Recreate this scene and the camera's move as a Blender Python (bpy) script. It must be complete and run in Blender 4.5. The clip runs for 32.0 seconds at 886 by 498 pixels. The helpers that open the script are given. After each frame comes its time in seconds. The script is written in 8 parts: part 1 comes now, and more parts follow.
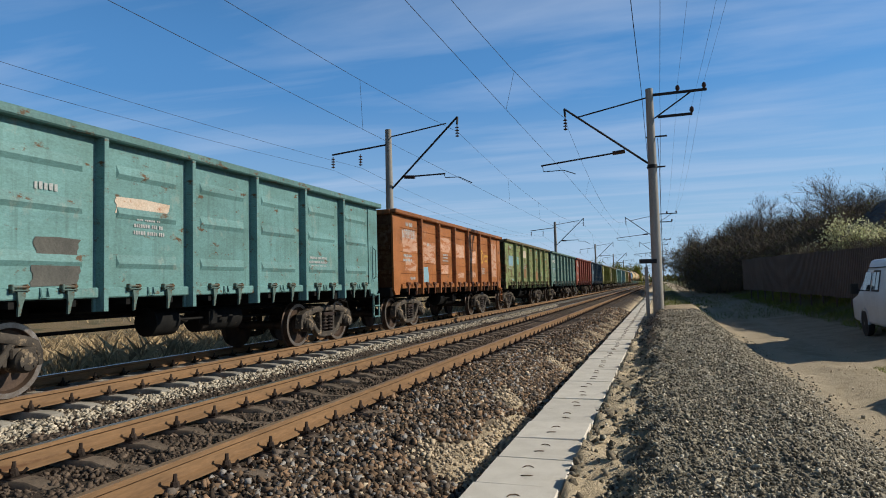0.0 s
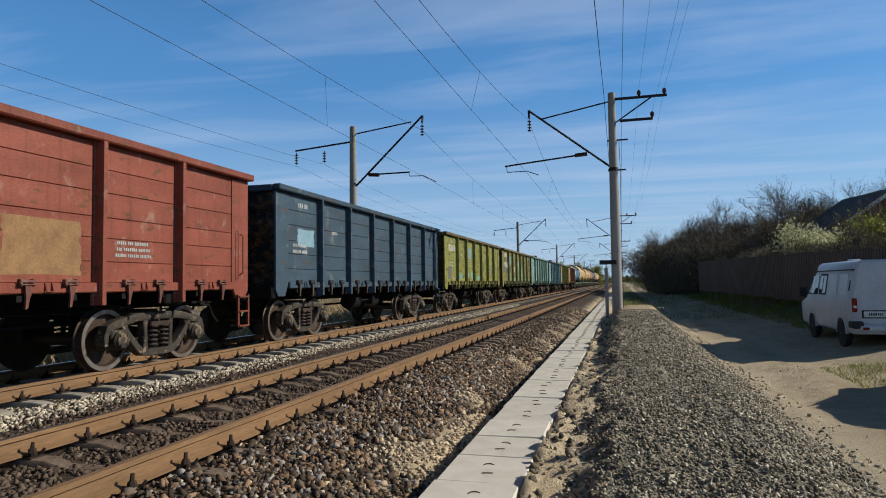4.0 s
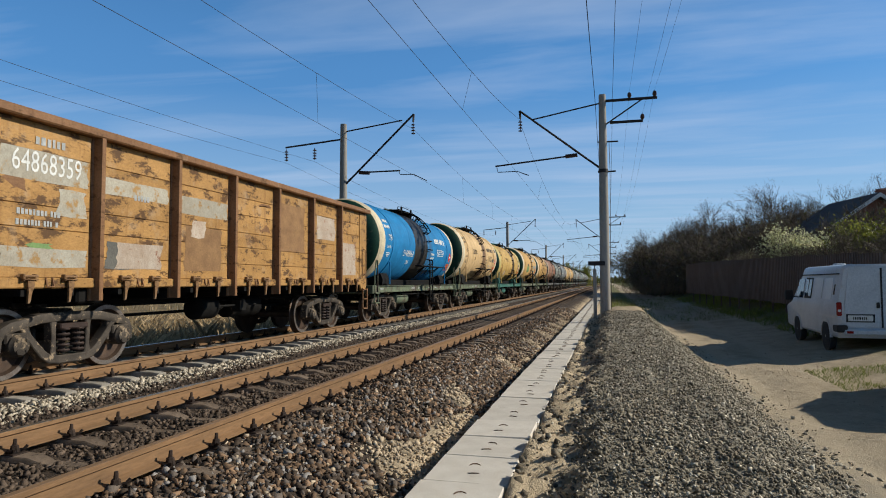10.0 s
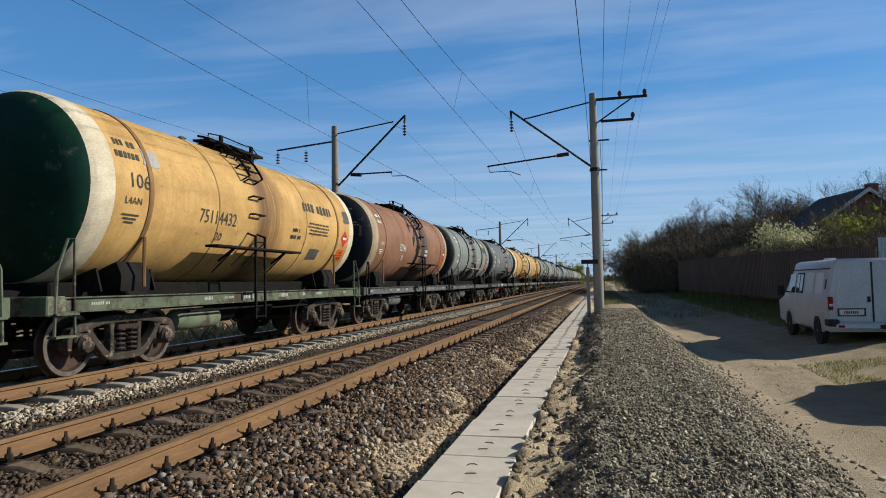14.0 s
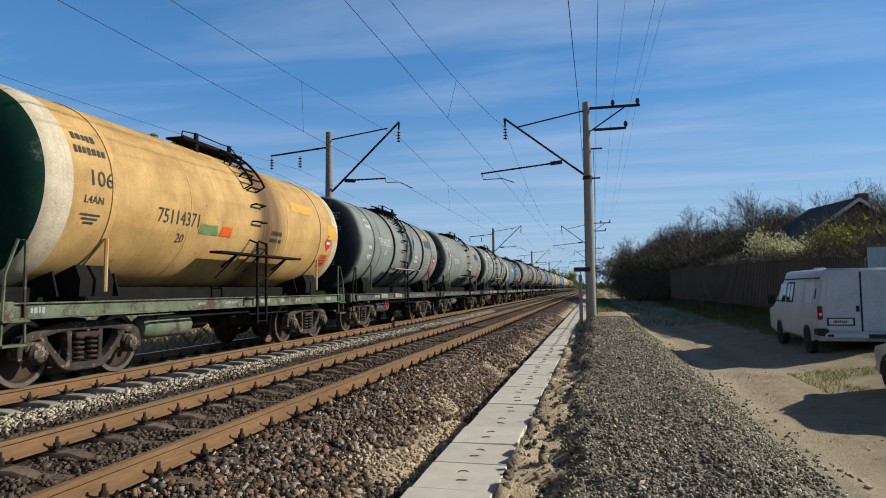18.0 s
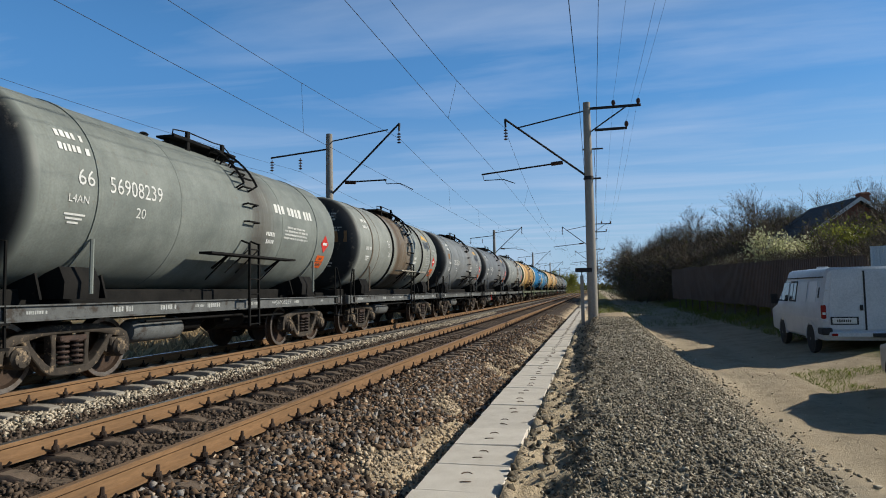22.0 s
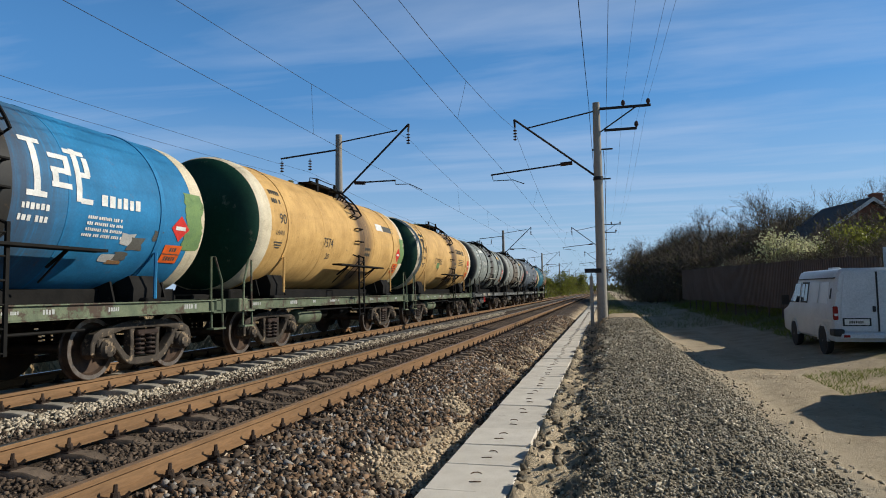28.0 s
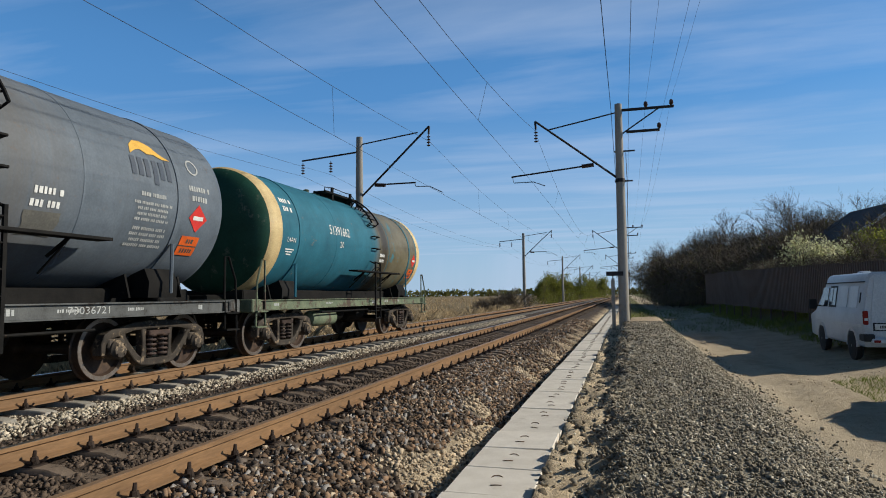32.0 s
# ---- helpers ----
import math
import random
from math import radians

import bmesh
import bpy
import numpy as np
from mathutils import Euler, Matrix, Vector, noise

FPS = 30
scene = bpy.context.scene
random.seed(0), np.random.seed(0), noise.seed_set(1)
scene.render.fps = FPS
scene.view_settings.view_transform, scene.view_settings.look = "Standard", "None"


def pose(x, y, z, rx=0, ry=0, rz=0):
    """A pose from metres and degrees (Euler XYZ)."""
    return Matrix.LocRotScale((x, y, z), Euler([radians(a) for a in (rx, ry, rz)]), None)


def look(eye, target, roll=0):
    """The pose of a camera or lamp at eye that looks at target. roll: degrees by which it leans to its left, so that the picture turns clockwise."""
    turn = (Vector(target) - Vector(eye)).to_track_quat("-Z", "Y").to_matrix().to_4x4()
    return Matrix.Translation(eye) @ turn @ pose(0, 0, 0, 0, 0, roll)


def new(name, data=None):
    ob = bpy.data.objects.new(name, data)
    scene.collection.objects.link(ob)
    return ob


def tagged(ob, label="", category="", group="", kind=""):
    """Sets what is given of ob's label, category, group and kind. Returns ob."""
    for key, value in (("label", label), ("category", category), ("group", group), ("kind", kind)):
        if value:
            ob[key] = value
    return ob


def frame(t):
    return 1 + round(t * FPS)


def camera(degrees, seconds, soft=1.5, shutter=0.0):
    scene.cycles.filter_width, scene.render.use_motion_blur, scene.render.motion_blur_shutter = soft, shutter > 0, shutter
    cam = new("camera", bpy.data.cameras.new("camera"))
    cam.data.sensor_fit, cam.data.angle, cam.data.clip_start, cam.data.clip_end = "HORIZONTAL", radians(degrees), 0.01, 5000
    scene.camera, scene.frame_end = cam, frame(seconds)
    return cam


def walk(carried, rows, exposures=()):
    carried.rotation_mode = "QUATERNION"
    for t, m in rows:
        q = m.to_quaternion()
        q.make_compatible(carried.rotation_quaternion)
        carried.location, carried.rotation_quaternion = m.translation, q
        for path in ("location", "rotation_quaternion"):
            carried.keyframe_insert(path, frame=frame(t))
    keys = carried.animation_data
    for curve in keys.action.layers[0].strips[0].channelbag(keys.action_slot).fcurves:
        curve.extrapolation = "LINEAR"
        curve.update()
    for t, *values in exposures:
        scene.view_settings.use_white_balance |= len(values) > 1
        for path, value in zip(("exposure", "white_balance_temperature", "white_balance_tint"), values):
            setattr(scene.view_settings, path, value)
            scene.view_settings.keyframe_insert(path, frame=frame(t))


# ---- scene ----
cam = camera(68.8, 32.0, soft=1.0)
PATH = [
    (0, (3.59, 0.016, 1.276), (2.956, 1.909, 1.391), -1.5),
    (0.5, (3.593, -0.033, 1.284), (2.999, 1.874, 1.396), -1.1),
    (1, (3.586, -0.014, 1.271), (3.012, 1.898, 1.386), -0.8),
    (1.5, (3.587, 0.011, 1.274), (3.021, 1.926, 1.387), -0.8),
    (2, (3.584, 0.001, 1.278), (3.027, 1.918, 1.391), -0.8),
    (2.5, (3.588, -0.009, 1.282), (3.041, 1.911, 1.394), -0.9),
    (3, (3.59, -0.03, 1.285), (3.051, 1.893, 1.396), -0.9),
    (3.5, (3.587, -0.025, 1.283), (3.054, 1.9, 1.393), -0.9),
    (5.5, (3.607, -0.062, 1.293), (3.121, 1.875, 1.394), -0.8),
    (6, (3.608, -0.066, 1.289), (3.137, 1.876, 1.39), -0.7),
    (6.5, (3.597, -0.045, 1.286), (3.133, 1.898, 1.386), -0.5),
    (7, (3.595, -0.015, 1.284), (3.125, 1.926, 1.384), -0.5),
    (7.5, (3.592, -0.003, 1.276), (3.113, 1.936, 1.382), -0.3),
    (8, (3.578, 0.002, 1.28), (3.09, 1.938, 1.391), -0.1),
    (8.5, (3.585, 0.021, 1.279), (3.087, 1.954, 1.39), 0.3),
    (9, (3.581, 0.016, 1.29), (3.081, 1.949, 1.398), 0.4),
    (9.5, (3.603, -0.016, 1.298), (3.108, 1.919, 1.404), 0.1),
    (10, (3.594, -0.029, 1.296), (3.1, 1.906, 1.4), -0.2),
    (10.5, (3.576, -0.011, 1.286), (3.078, 1.924, 1.387), -0.6),
    (11, (3.573, -0.018, 1.295), (3.079, 1.918, 1.392), -0.9),
    (11.5, (3.585, -0.023, 1.295), (3.095, 1.914, 1.391), -0.9),
    (12, (3.593, -0.034, 1.304), (3.109, 1.905, 1.401), -1.0),
    (12.5, (3.603, -0.056, 1.309), (3.126, 1.884, 1.408), -1.1),
    (13, (3.601, -0.044, 1.307), (3.129, 1.896, 1.409), -1.2),
    (13.5, (3.603, -0.045, 1.307), (3.133, 1.897, 1.411), -1.2),
    (14, (3.588, -0.038, 1.296), (3.115, 1.903, 1.402), -1.1),
    (14.5, (3.577, -0.042, 1.299), (3.1, 1.898, 1.408), -1.0),
    (16.5, (3.587, -0.03, 1.293), (3.1, 1.906, 1.414), -0.8),
    (17, (3.591, -0.031, 1.295), (3.106, 1.906, 1.417), -0.8),
    (17.5, (3.592, -0.062, 1.304), (3.116, 1.876, 1.428), -0.7),
    (18, (3.603, -0.088, 1.308), (3.151, 1.856, 1.433), -0.7),
    (18.5, (3.591, -0.099, 1.3), (3.148, 1.847, 1.428), -0.5),
    (19, (3.602, -0.089, 1.301), (3.164, 1.858, 1.429), -0.3),
    (19.5, (3.599, -0.052, 1.302), (3.163, 1.896, 1.43), -0.4),
    (20, (3.6, -0.042, 1.3), (3.16, 1.905, 1.428), -0.7),
    (20.5, (3.591, -0.041, 1.3), (3.151, 1.906, 1.429), -0.9),
    (21, (3.58, -0.052, 1.299), (3.137, 1.894, 1.426), -0.9),
    (21.5, (3.579, -0.025, 1.298), (3.134, 1.921, 1.426), -1.0),
    (22, (3.575, -0.02, 1.285), (3.121, 1.923, 1.416), -1.0),
    (22.5, (3.571, -0.011, 1.281), (3.108, 1.93, 1.415), -1.0),
    (23, (3.572, -0.023, 1.286), (3.104, 1.917, 1.42), -1.0),
    (23.5, (3.567, -0.052, 1.296), (3.101, 1.888, 1.428), -0.9),
    (24, (3.56, -0.042, 1.293), (3.091, 1.898, 1.426), -0.7),
    (24.5, (3.563, -0.049, 1.295), (3.09, 1.889, 1.427), -0.5),
    (25, (3.561, -0.032, 1.288), (3.087, 1.907, 1.421), -0.4),
    (25.5, (3.556, -0.058, 1.282), (3.081, 1.88, 1.416), -0.4),
    (27.5, (3.565, -0.033, 1.278), (3.085, 1.903, 1.412), -0.8),
    (28, (3.572, -0.038, 1.283), (3.091, 1.899, 1.416), -0.9),
    (28.5, (3.583, -0.052, 1.285), (3.101, 1.885, 1.418), -1.0),
    (29, (3.587, -0.051, 1.285), (3.101, 1.884, 1.42), -1.0),
    (29.5, (3.578, -0.044, 1.281), (3.089, 1.891, 1.417), -0.8),
    (30, (3.579, -0.018, 1.275), (3.085, 1.915, 1.412), -0.7),
    (30.5, (3.582, -0.018, 1.273), (3.077, 1.913, 1.41), -0.7),
    (31, (3.571, 0.0, 1.265), (3.059, 1.929, 1.403), -0.7),
    (31.5, (3.544, 0.009, 1.267), (3.022, 1.935, 1.407), -0.7),
    (32, (3.543, 0.035, 1.257), (3.003, 1.956, 1.4), -0.6),
]
walk(cam, [(t, look(eye, target, roll)) for t, eye, target, roll in PATH])

# ---- light ----
SUN = Vector((1.0, 0.4, 0.60)).normalized()
elev = math.asin(SUN.z)
world = bpy.data.worlds.new("sky")
scene.world = world
world.use_nodes = True
wn, wl = world.node_tree.nodes, world.node_tree.links
sky = wn.new("ShaderNodeTexSky")
sky.sky_type = "NISHITA"
sky.sun_disc = False
sky.sun_elevation = elev
sky.sun_rotation = math.atan2(SUN.x, SUN.y)
sky.air_density, sky.dust_density, sky.ozone_density = 1.0, 0.1, 3.0
sat = wn.new("ShaderNodeHueSaturation")
sat.inputs["Saturation"].default_value = 1.15
cool = wn.new("ShaderNodeMix")
cool.data_type, cool.blend_type = "RGBA", "MULTIPLY"
cool.inputs[0].default_value = 1.0
cool.inputs[7].default_value = (0.92, 1.05, 1.10, 1)
wl.new(sky.outputs["Color"], cool.inputs[6])
wl.new(cool.outputs[2], sat.inputs["Color"])
# thin cirrus: streaks of noise over the whole dome
geo = wn.new("ShaderNodeTexCoord")
sep = wn.new("ShaderNodeSeparateXYZ")
wl.new(geo.outputs["Generated"], sep.inputs[0])
up = wn.new("ShaderNodeMath")
up.operation = "MAXIMUM"
up.inputs[1].default_value = 0.06
wl.new(sep.outputs["Z"], up.inputs[0])
flat = wn.new("ShaderNodeVectorMath")
flat.operation = "DIVIDE"
comb = wn.new("ShaderNodeCombineXYZ")
for k in range(3):
    wl.new(up.outputs[0], comb.inputs[k])
wl.new(geo.outputs["Generated"], flat.inputs[0])
wl.new(comb.outputs[0], flat.inputs[1])
turn = wn.new("ShaderNodeMapping")
turn.inputs["Rotation"].default_value = (0, 0, radians(14))
turn.inputs["Scale"].default_value = (0.22, 0.75, 0.0)
turn.inputs["Location"].default_value = (1.3, 0.4, 0)
wl.new(flat.outputs[0], turn.inputs["Vector"])
cir = wn.new("ShaderNodeTexNoise")
cir.inputs["Scale"].default_value, cir.inputs["Detail"].default_value, cir.inputs["Roughness"].default_value = 1.6, 7.0, 0.55
cir.inputs["Distortion"].default_value = 0.4
wl.new(turn.outputs[0], cir.inputs["Vector"])
thin = wn.new("ShaderNodeMapRange")
thin.inputs["From Min"].default_value, thin.inputs["From Max"].default_value = 0.45, 0.8
thin.inputs["To Max"].default_value = 0.55
wl.new(cir.outputs["Fac"], thin.inputs["Value"])
veil = wn.new("ShaderNodeMix")
veil.data_type = "RGBA"
wl.new(thin.outputs[0], veil.inputs[0])
# pale haze towards the horizon
low = wn.new("ShaderNodeMapRange")
low.inputs["From Min"].default_value, low.inputs["From Max"].default_value = 0.28, 0.0
low.inputs["To Max"].default_value = 0.8
wl.new(sep.outputs["Z"], low.inputs["Value"])
haze = wn.new("ShaderNodeMix")
haze.data_type = "RGBA"
wl.new(low.outputs[0], haze.inputs[0])
even = wn.new("ShaderNodeMix")
even.data_type = "RGBA"
even.inputs[0].default_value = 0.5
even.inputs[7].default_value = (0.8, 2.6, 6.0, 1)
wl.new(sat.outputs["Color"], even.inputs[6])
wl.new(even.outputs[2], haze.inputs[6])
haze.inputs[7].default_value = (3.5, 4.9, 6.6, 1)
wl.new(haze.outputs[2], veil.inputs[6])
veil.inputs[7].default_value = (4.6, 5.6, 7.4, 1)
# the blue deepens towards the zenith
deep = wn.new("ShaderNodeMapRange")
deep.interpolation_type = "SMOOTHSTEP"
deep.inputs["From Min"].default_value, deep.inputs["From Max"].default_value = 0.30, 0.80
deep.inputs["To Min"].default_value, deep.inputs["To Max"].default_value = 1.0, 0.12
wl.new(sep.outputs["Z"], deep.inputs["Value"])
zenith = wn.new("ShaderNodeMix")
zenith.data_type, zenith.blend_type = "RGBA", "MULTIPLY"
zenith.inputs[0].default_value = 1.0
wl.new(veil.outputs[2], zenith.inputs[6])
wl.new(deep.outputs[0], zenith.inputs[7])
# and on the side away from the sun
toward = wn.new("ShaderNodeVectorMath")
toward.operation = "DOT_PRODUCT"
toward.inputs[1].default_value = Vector((SUN.x, SUN.y, 0)).normalized()
wl.new(geo.outputs["Generated"], toward.inputs[0])
away = wn.new("ShaderNodeMapRange")
away.interpolation_type = "SMOOTHSTEP"
away.inputs["From Min"].default_value, away.inputs["From Max"].default_value = -0.45, -0.95
away.inputs["To Min"].default_value, away.inputs["To Max"].default_value = 1.0, 0.28
wl.new(toward.outputs["Value"], away.inputs["Value"])
dusk = wn.new("ShaderNodeMix")
dusk.data_type, dusk.blend_type = "RGBA", "MULTIPLY"
dusk.inputs[0].default_value = 1.0
wl.new(zenith.outputs[2], dusk.inputs[6])
wl.new(away.outputs[0], dusk.inputs[7])
bg = wn["Background"]
bg.inputs["Strength"].default_value = 0.096
wl.new(dusk.outputs[2], bg.inputs["Color"])

sun_lamp = bpy.data.lights.new("sun", "SUN")
sun_lamp.energy, sun_lamp.angle, sun_lamp.color = 4.1, radians(0.5), (1.0, 0.935, 0.80)
sun = new("sun", sun_lamp)
sun.matrix_world = look(SUN * 50, (0, 0, 0))
scene.view_settings.exposure = 0.21

# ---- mesh helpers ----
class Geo:
    """Collects vertices and faces of one mesh."""

    def __init__(self):
        self.v, self.f = [], []

    def add(self, verts, faces):
        n = len(self.v)
        self.v.extend(tuple(p) for p in verts)
        self.f.extend(tuple(i + n for i in f) for f in faces)
        return self

    def box(self, x0, x1, y0, y1, z0, z1, c=0.0):
        lo, hi = (x0, y0, z0), (x1, y1, z1)
        if c <= 0:
            vs = [((x0, x1)[i & 1], (y0, y1)[i >> 1 & 1], (z0, z1)[i >> 2]) for i in range(8)]
            return self.add(vs, [(0, 2, 3, 1), (4, 5, 7, 6), (0, 1, 5, 4), (2, 6, 7, 3), (0, 4, 6, 2), (1, 3, 7, 5)])
        c = min(c, *(0.45 * (h - l) for l, h in zip(lo, hi)))
        vs, idx = [], {}
        for k in range(8):
            s = (k & 1, k >> 1 & 1, k >> 2)
            for a in range(3):
                p = []
                for b in range(3):
                    e = hi[b] if s[b] else lo[b]
                    p.append(e if b == a else e + (-c if s[b] else c))
                idx[k, a] = len(vs)
                vs.append(p)
        fs = []
        for a in range(3):
            b, d = (a + 1) % 3, (a + 2) % 3
            for sa in (0, 1):
                q = [sa << a | sb << b | sd << d for sb, sd in ((0, 0), (1, 0), (1, 1), (0, 1))]
                q = [idx[k, a] for k in q]
                fs.append(q if sa else q[::-1])
            for sb in (0, 1):
                for sd in (0, 1):
                    k0 = sb << b | sd << d
                    k1 = k0 | 1 << a
                    q = [idx[k0, b], idx[k1, b], idx[k1, d], idx[k0, d]]
                    fs.append(q if sb == sd else q[::-1])
        for k in range(8):
            t = [idx[k, 0], idx[k, 1], idx[k, 2]]
            fs.append(t if bin(k).count("1") % 2 else t[::-1])
        return self.add(vs, fs)

    def tube(self, p, q, r, n=8, r2=None):
        p, q = Vector(p), Vector(q)
        w = (q - p).normalized()
        u = w.orthogonal().normalized()
        t = w.cross(u)
        r2 = r if r2 is None else r2
        ring = [(u * math.cos(6.2832 * i / n) + t * math.sin(6.2832 * i / n)) for i in range(n)]
        vs = [p + d * r for d in ring] + [q + d * r2 for d in ring]
        fs = [(i, (i + 1) % n, n + (i + 1) % n, n + i) for i in range(n)]
        return self.add(vs, fs + [tuple(range(n))[::-1], tuple(range(n, 2 * n))])

    def pipe(self, pts, r, n=6):
        """A bent bar through points, in one piece."""
        pts = [Vector(p) for p in pts]
        m = len(pts)
        vs, fs, side = [], [], None
        for k, p in enumerate(pts):
            d = (pts[min(m - 1, k + 1)] - pts[max(0, k - 1)]).normalized()
            side = d.orthogonal().normalized() if side is None else (side - d * side.dot(d)).normalized()
            up = d.cross(side)
            vs += [p + (side * math.cos(6.28319 * j / n) + up * math.sin(6.28319 * j / n)) * r for j in range(n)]
        for k in range(m - 1):
            fs += [(k * n + j, k * n + (j + 1) % n, (k + 1) * n + (j + 1) % n, (k + 1) * n + j) for j in range(n)]
        fs += [tuple(range(n))[::-1], tuple((m - 1) * n + j for j in range(n))]
        return self.add(vs, fs)

    def lathe(self, prof, n=32, axis="y", at=(0, 0, 0), close=True):
        """prof: rows of (position on the axis, radius)."""
        vs, fs = [], []
        m = len(prof)
        for s, r in prof:
            for i in range(n):
                a = 6.283185 * i / n
                c, d = r * math.cos(a), r * math.sin(a)
                p = {"y": (c, s, d), "x": (s, c, d), "z": (c, d, s)}[axis]
                vs.append((p[0] + at[0], p[1] + at[1], p[2] + at[2]))
        for j in range(m - 1):
            for i in range(n):
                k = (i + 1) % n
                q = (j * n + i, j * n + k, (j + 1) * n + k, (j + 1) * n + i)
                fs.append(q[::-1] if axis == "y" else q)
        if close:
            a, b = tuple(range(n))[::-1], tuple(range((m - 1) * n, m * n))
            fs += [a[::-1], b[::-1]] if axis == "y" else [a, b]
        return self.add(vs, fs)

    def extrude(self, poly, axis, a, b):
        """A polygon across an axis: (x, z) for y, (y, z) for x, (x, y) for z; from a to b."""
        def put(p, s):
            return {"y": (p[0], s, p[1]), "x": (s, p[0], p[1]), "z": (p[0], p[1], s)}[axis]
        n = len(poly)
        vs = [put(p, a) for p in poly] + [put(p, b) for p in poly]
        fs = [(i, (i + 1) % n, n + (i + 1) % n, n + i) for i in range(n)]
        fs += [tuple(range(n))[::-1], tuple(range(n, 2 * n))]
        if axis == "y":
            fs = [f[::-1] for f in fs]
        return self.add(vs, fs)

    def torus(self, at, R, r, axis="x", n=20, m=6):
        vs, fs = [], []
        for i in range(n):
            a = 6.283185 * i / n
            for j in range(m):
                b = 6.283185 * j / m
                c, h = R + r * math.cos(b), r * math.sin(b)
                p = (h, c * math.cos(a), c * math.sin(a)) if axis == "x" else (c * math.cos(a), h, c * math.sin(a)) if axis == "y" else (c * math.cos(a), c * math.sin(a), h)
                vs.append([p[k] + at[k] for k in range(3)])
                fs.append((i * m + j, ((i + 1) % n) * m + j, ((i + 1) % n) * m + (j + 1) % m, i * m + (j + 1) % m))
        return self.add(vs, fs)

    def mesh(self, name, angle=38):
        me = bpy.data.meshes.new(name)
        me.from_pydata(self.v, [], self.f)
        me.validate()
        me.materials.append(None)
        me.polygons.foreach_set("use_smooth", [True] * len(me.polygons))
        me.set_sharp_from_angle(angle=radians(angle))
        return me


MESHES = {}


def cached(key, make, angle=38):
    """One mesh for all alike pieces."""
    if key not in MESHES:
        MESHES[key] = make().mesh(key, angle)
    return MESHES[key]


def part(name, geo, material, parent=None, label="", m=None):
    """Links a mesh as one object under a thing or a part."""
    me = geo.mesh(name) if isinstance(geo, Geo) else geo
    ob = new(name, me)
    ob.parent = parent
    if m is not None:
        ob.matrix_basis = m
    ob.material_slots[0].link = "OBJECT"
    ob.material_slots[0].material = material
    if label:
        ob["label"] = label
    return ob


def thing(name, m, label, category, group=""):
    ob = new(name)
    ob.empty_display_size = 0.3
    ob.matrix_basis = m
    return tagged(ob, label, category, group)


# ---- materials ----
def tree_of(name, rough, metal=0.0, spec=0.4):
    mt = bpy.data.materials.new(name)
    mt.use_nodes = True
    nt = mt.node_tree
    b = nt.nodes["Principled BSDF"]
    b.inputs["Roughness"].default_value = rough
    b.inputs["Metallic"].default_value = metal
    b.inputs["Specular IOR Level"].default_value = spec
    return mt, nt, b


def node(nt, kind, **kw):
    n = nt.nodes.new(kind)
    for k, v in kw.items():
        if k in n.inputs:
            n.inputs[k].default_value = v
        else:
            setattr(n, k, v)
    return n


def ramp(nt, fac, a, b):
    n = nt.nodes.new("ShaderNodeMapRange")
    n.inputs["From Min"].default_value, n.inputs["From Max"].default_value = a, b
    nt.links.new(fac, n.inputs["Value"])
    return n.outputs["Result"]


def mix(nt, fac, a, b, blend="MIX"):
    n = nt.nodes.new("ShaderNodeMix")
    n.data_type, n.blend_type = "RGBA", blend
    for s, v in ((n.inputs[0], fac), (n.inputs[6], a), (n.inputs[7], b)):
        if isinstance(v, (int, float)):
            s.default_value = v
        elif isinstance(v, tuple):
            s.default_value = (*v, 1)
        else:
            nt.links.new(v, s)
    return n.outputs[2]


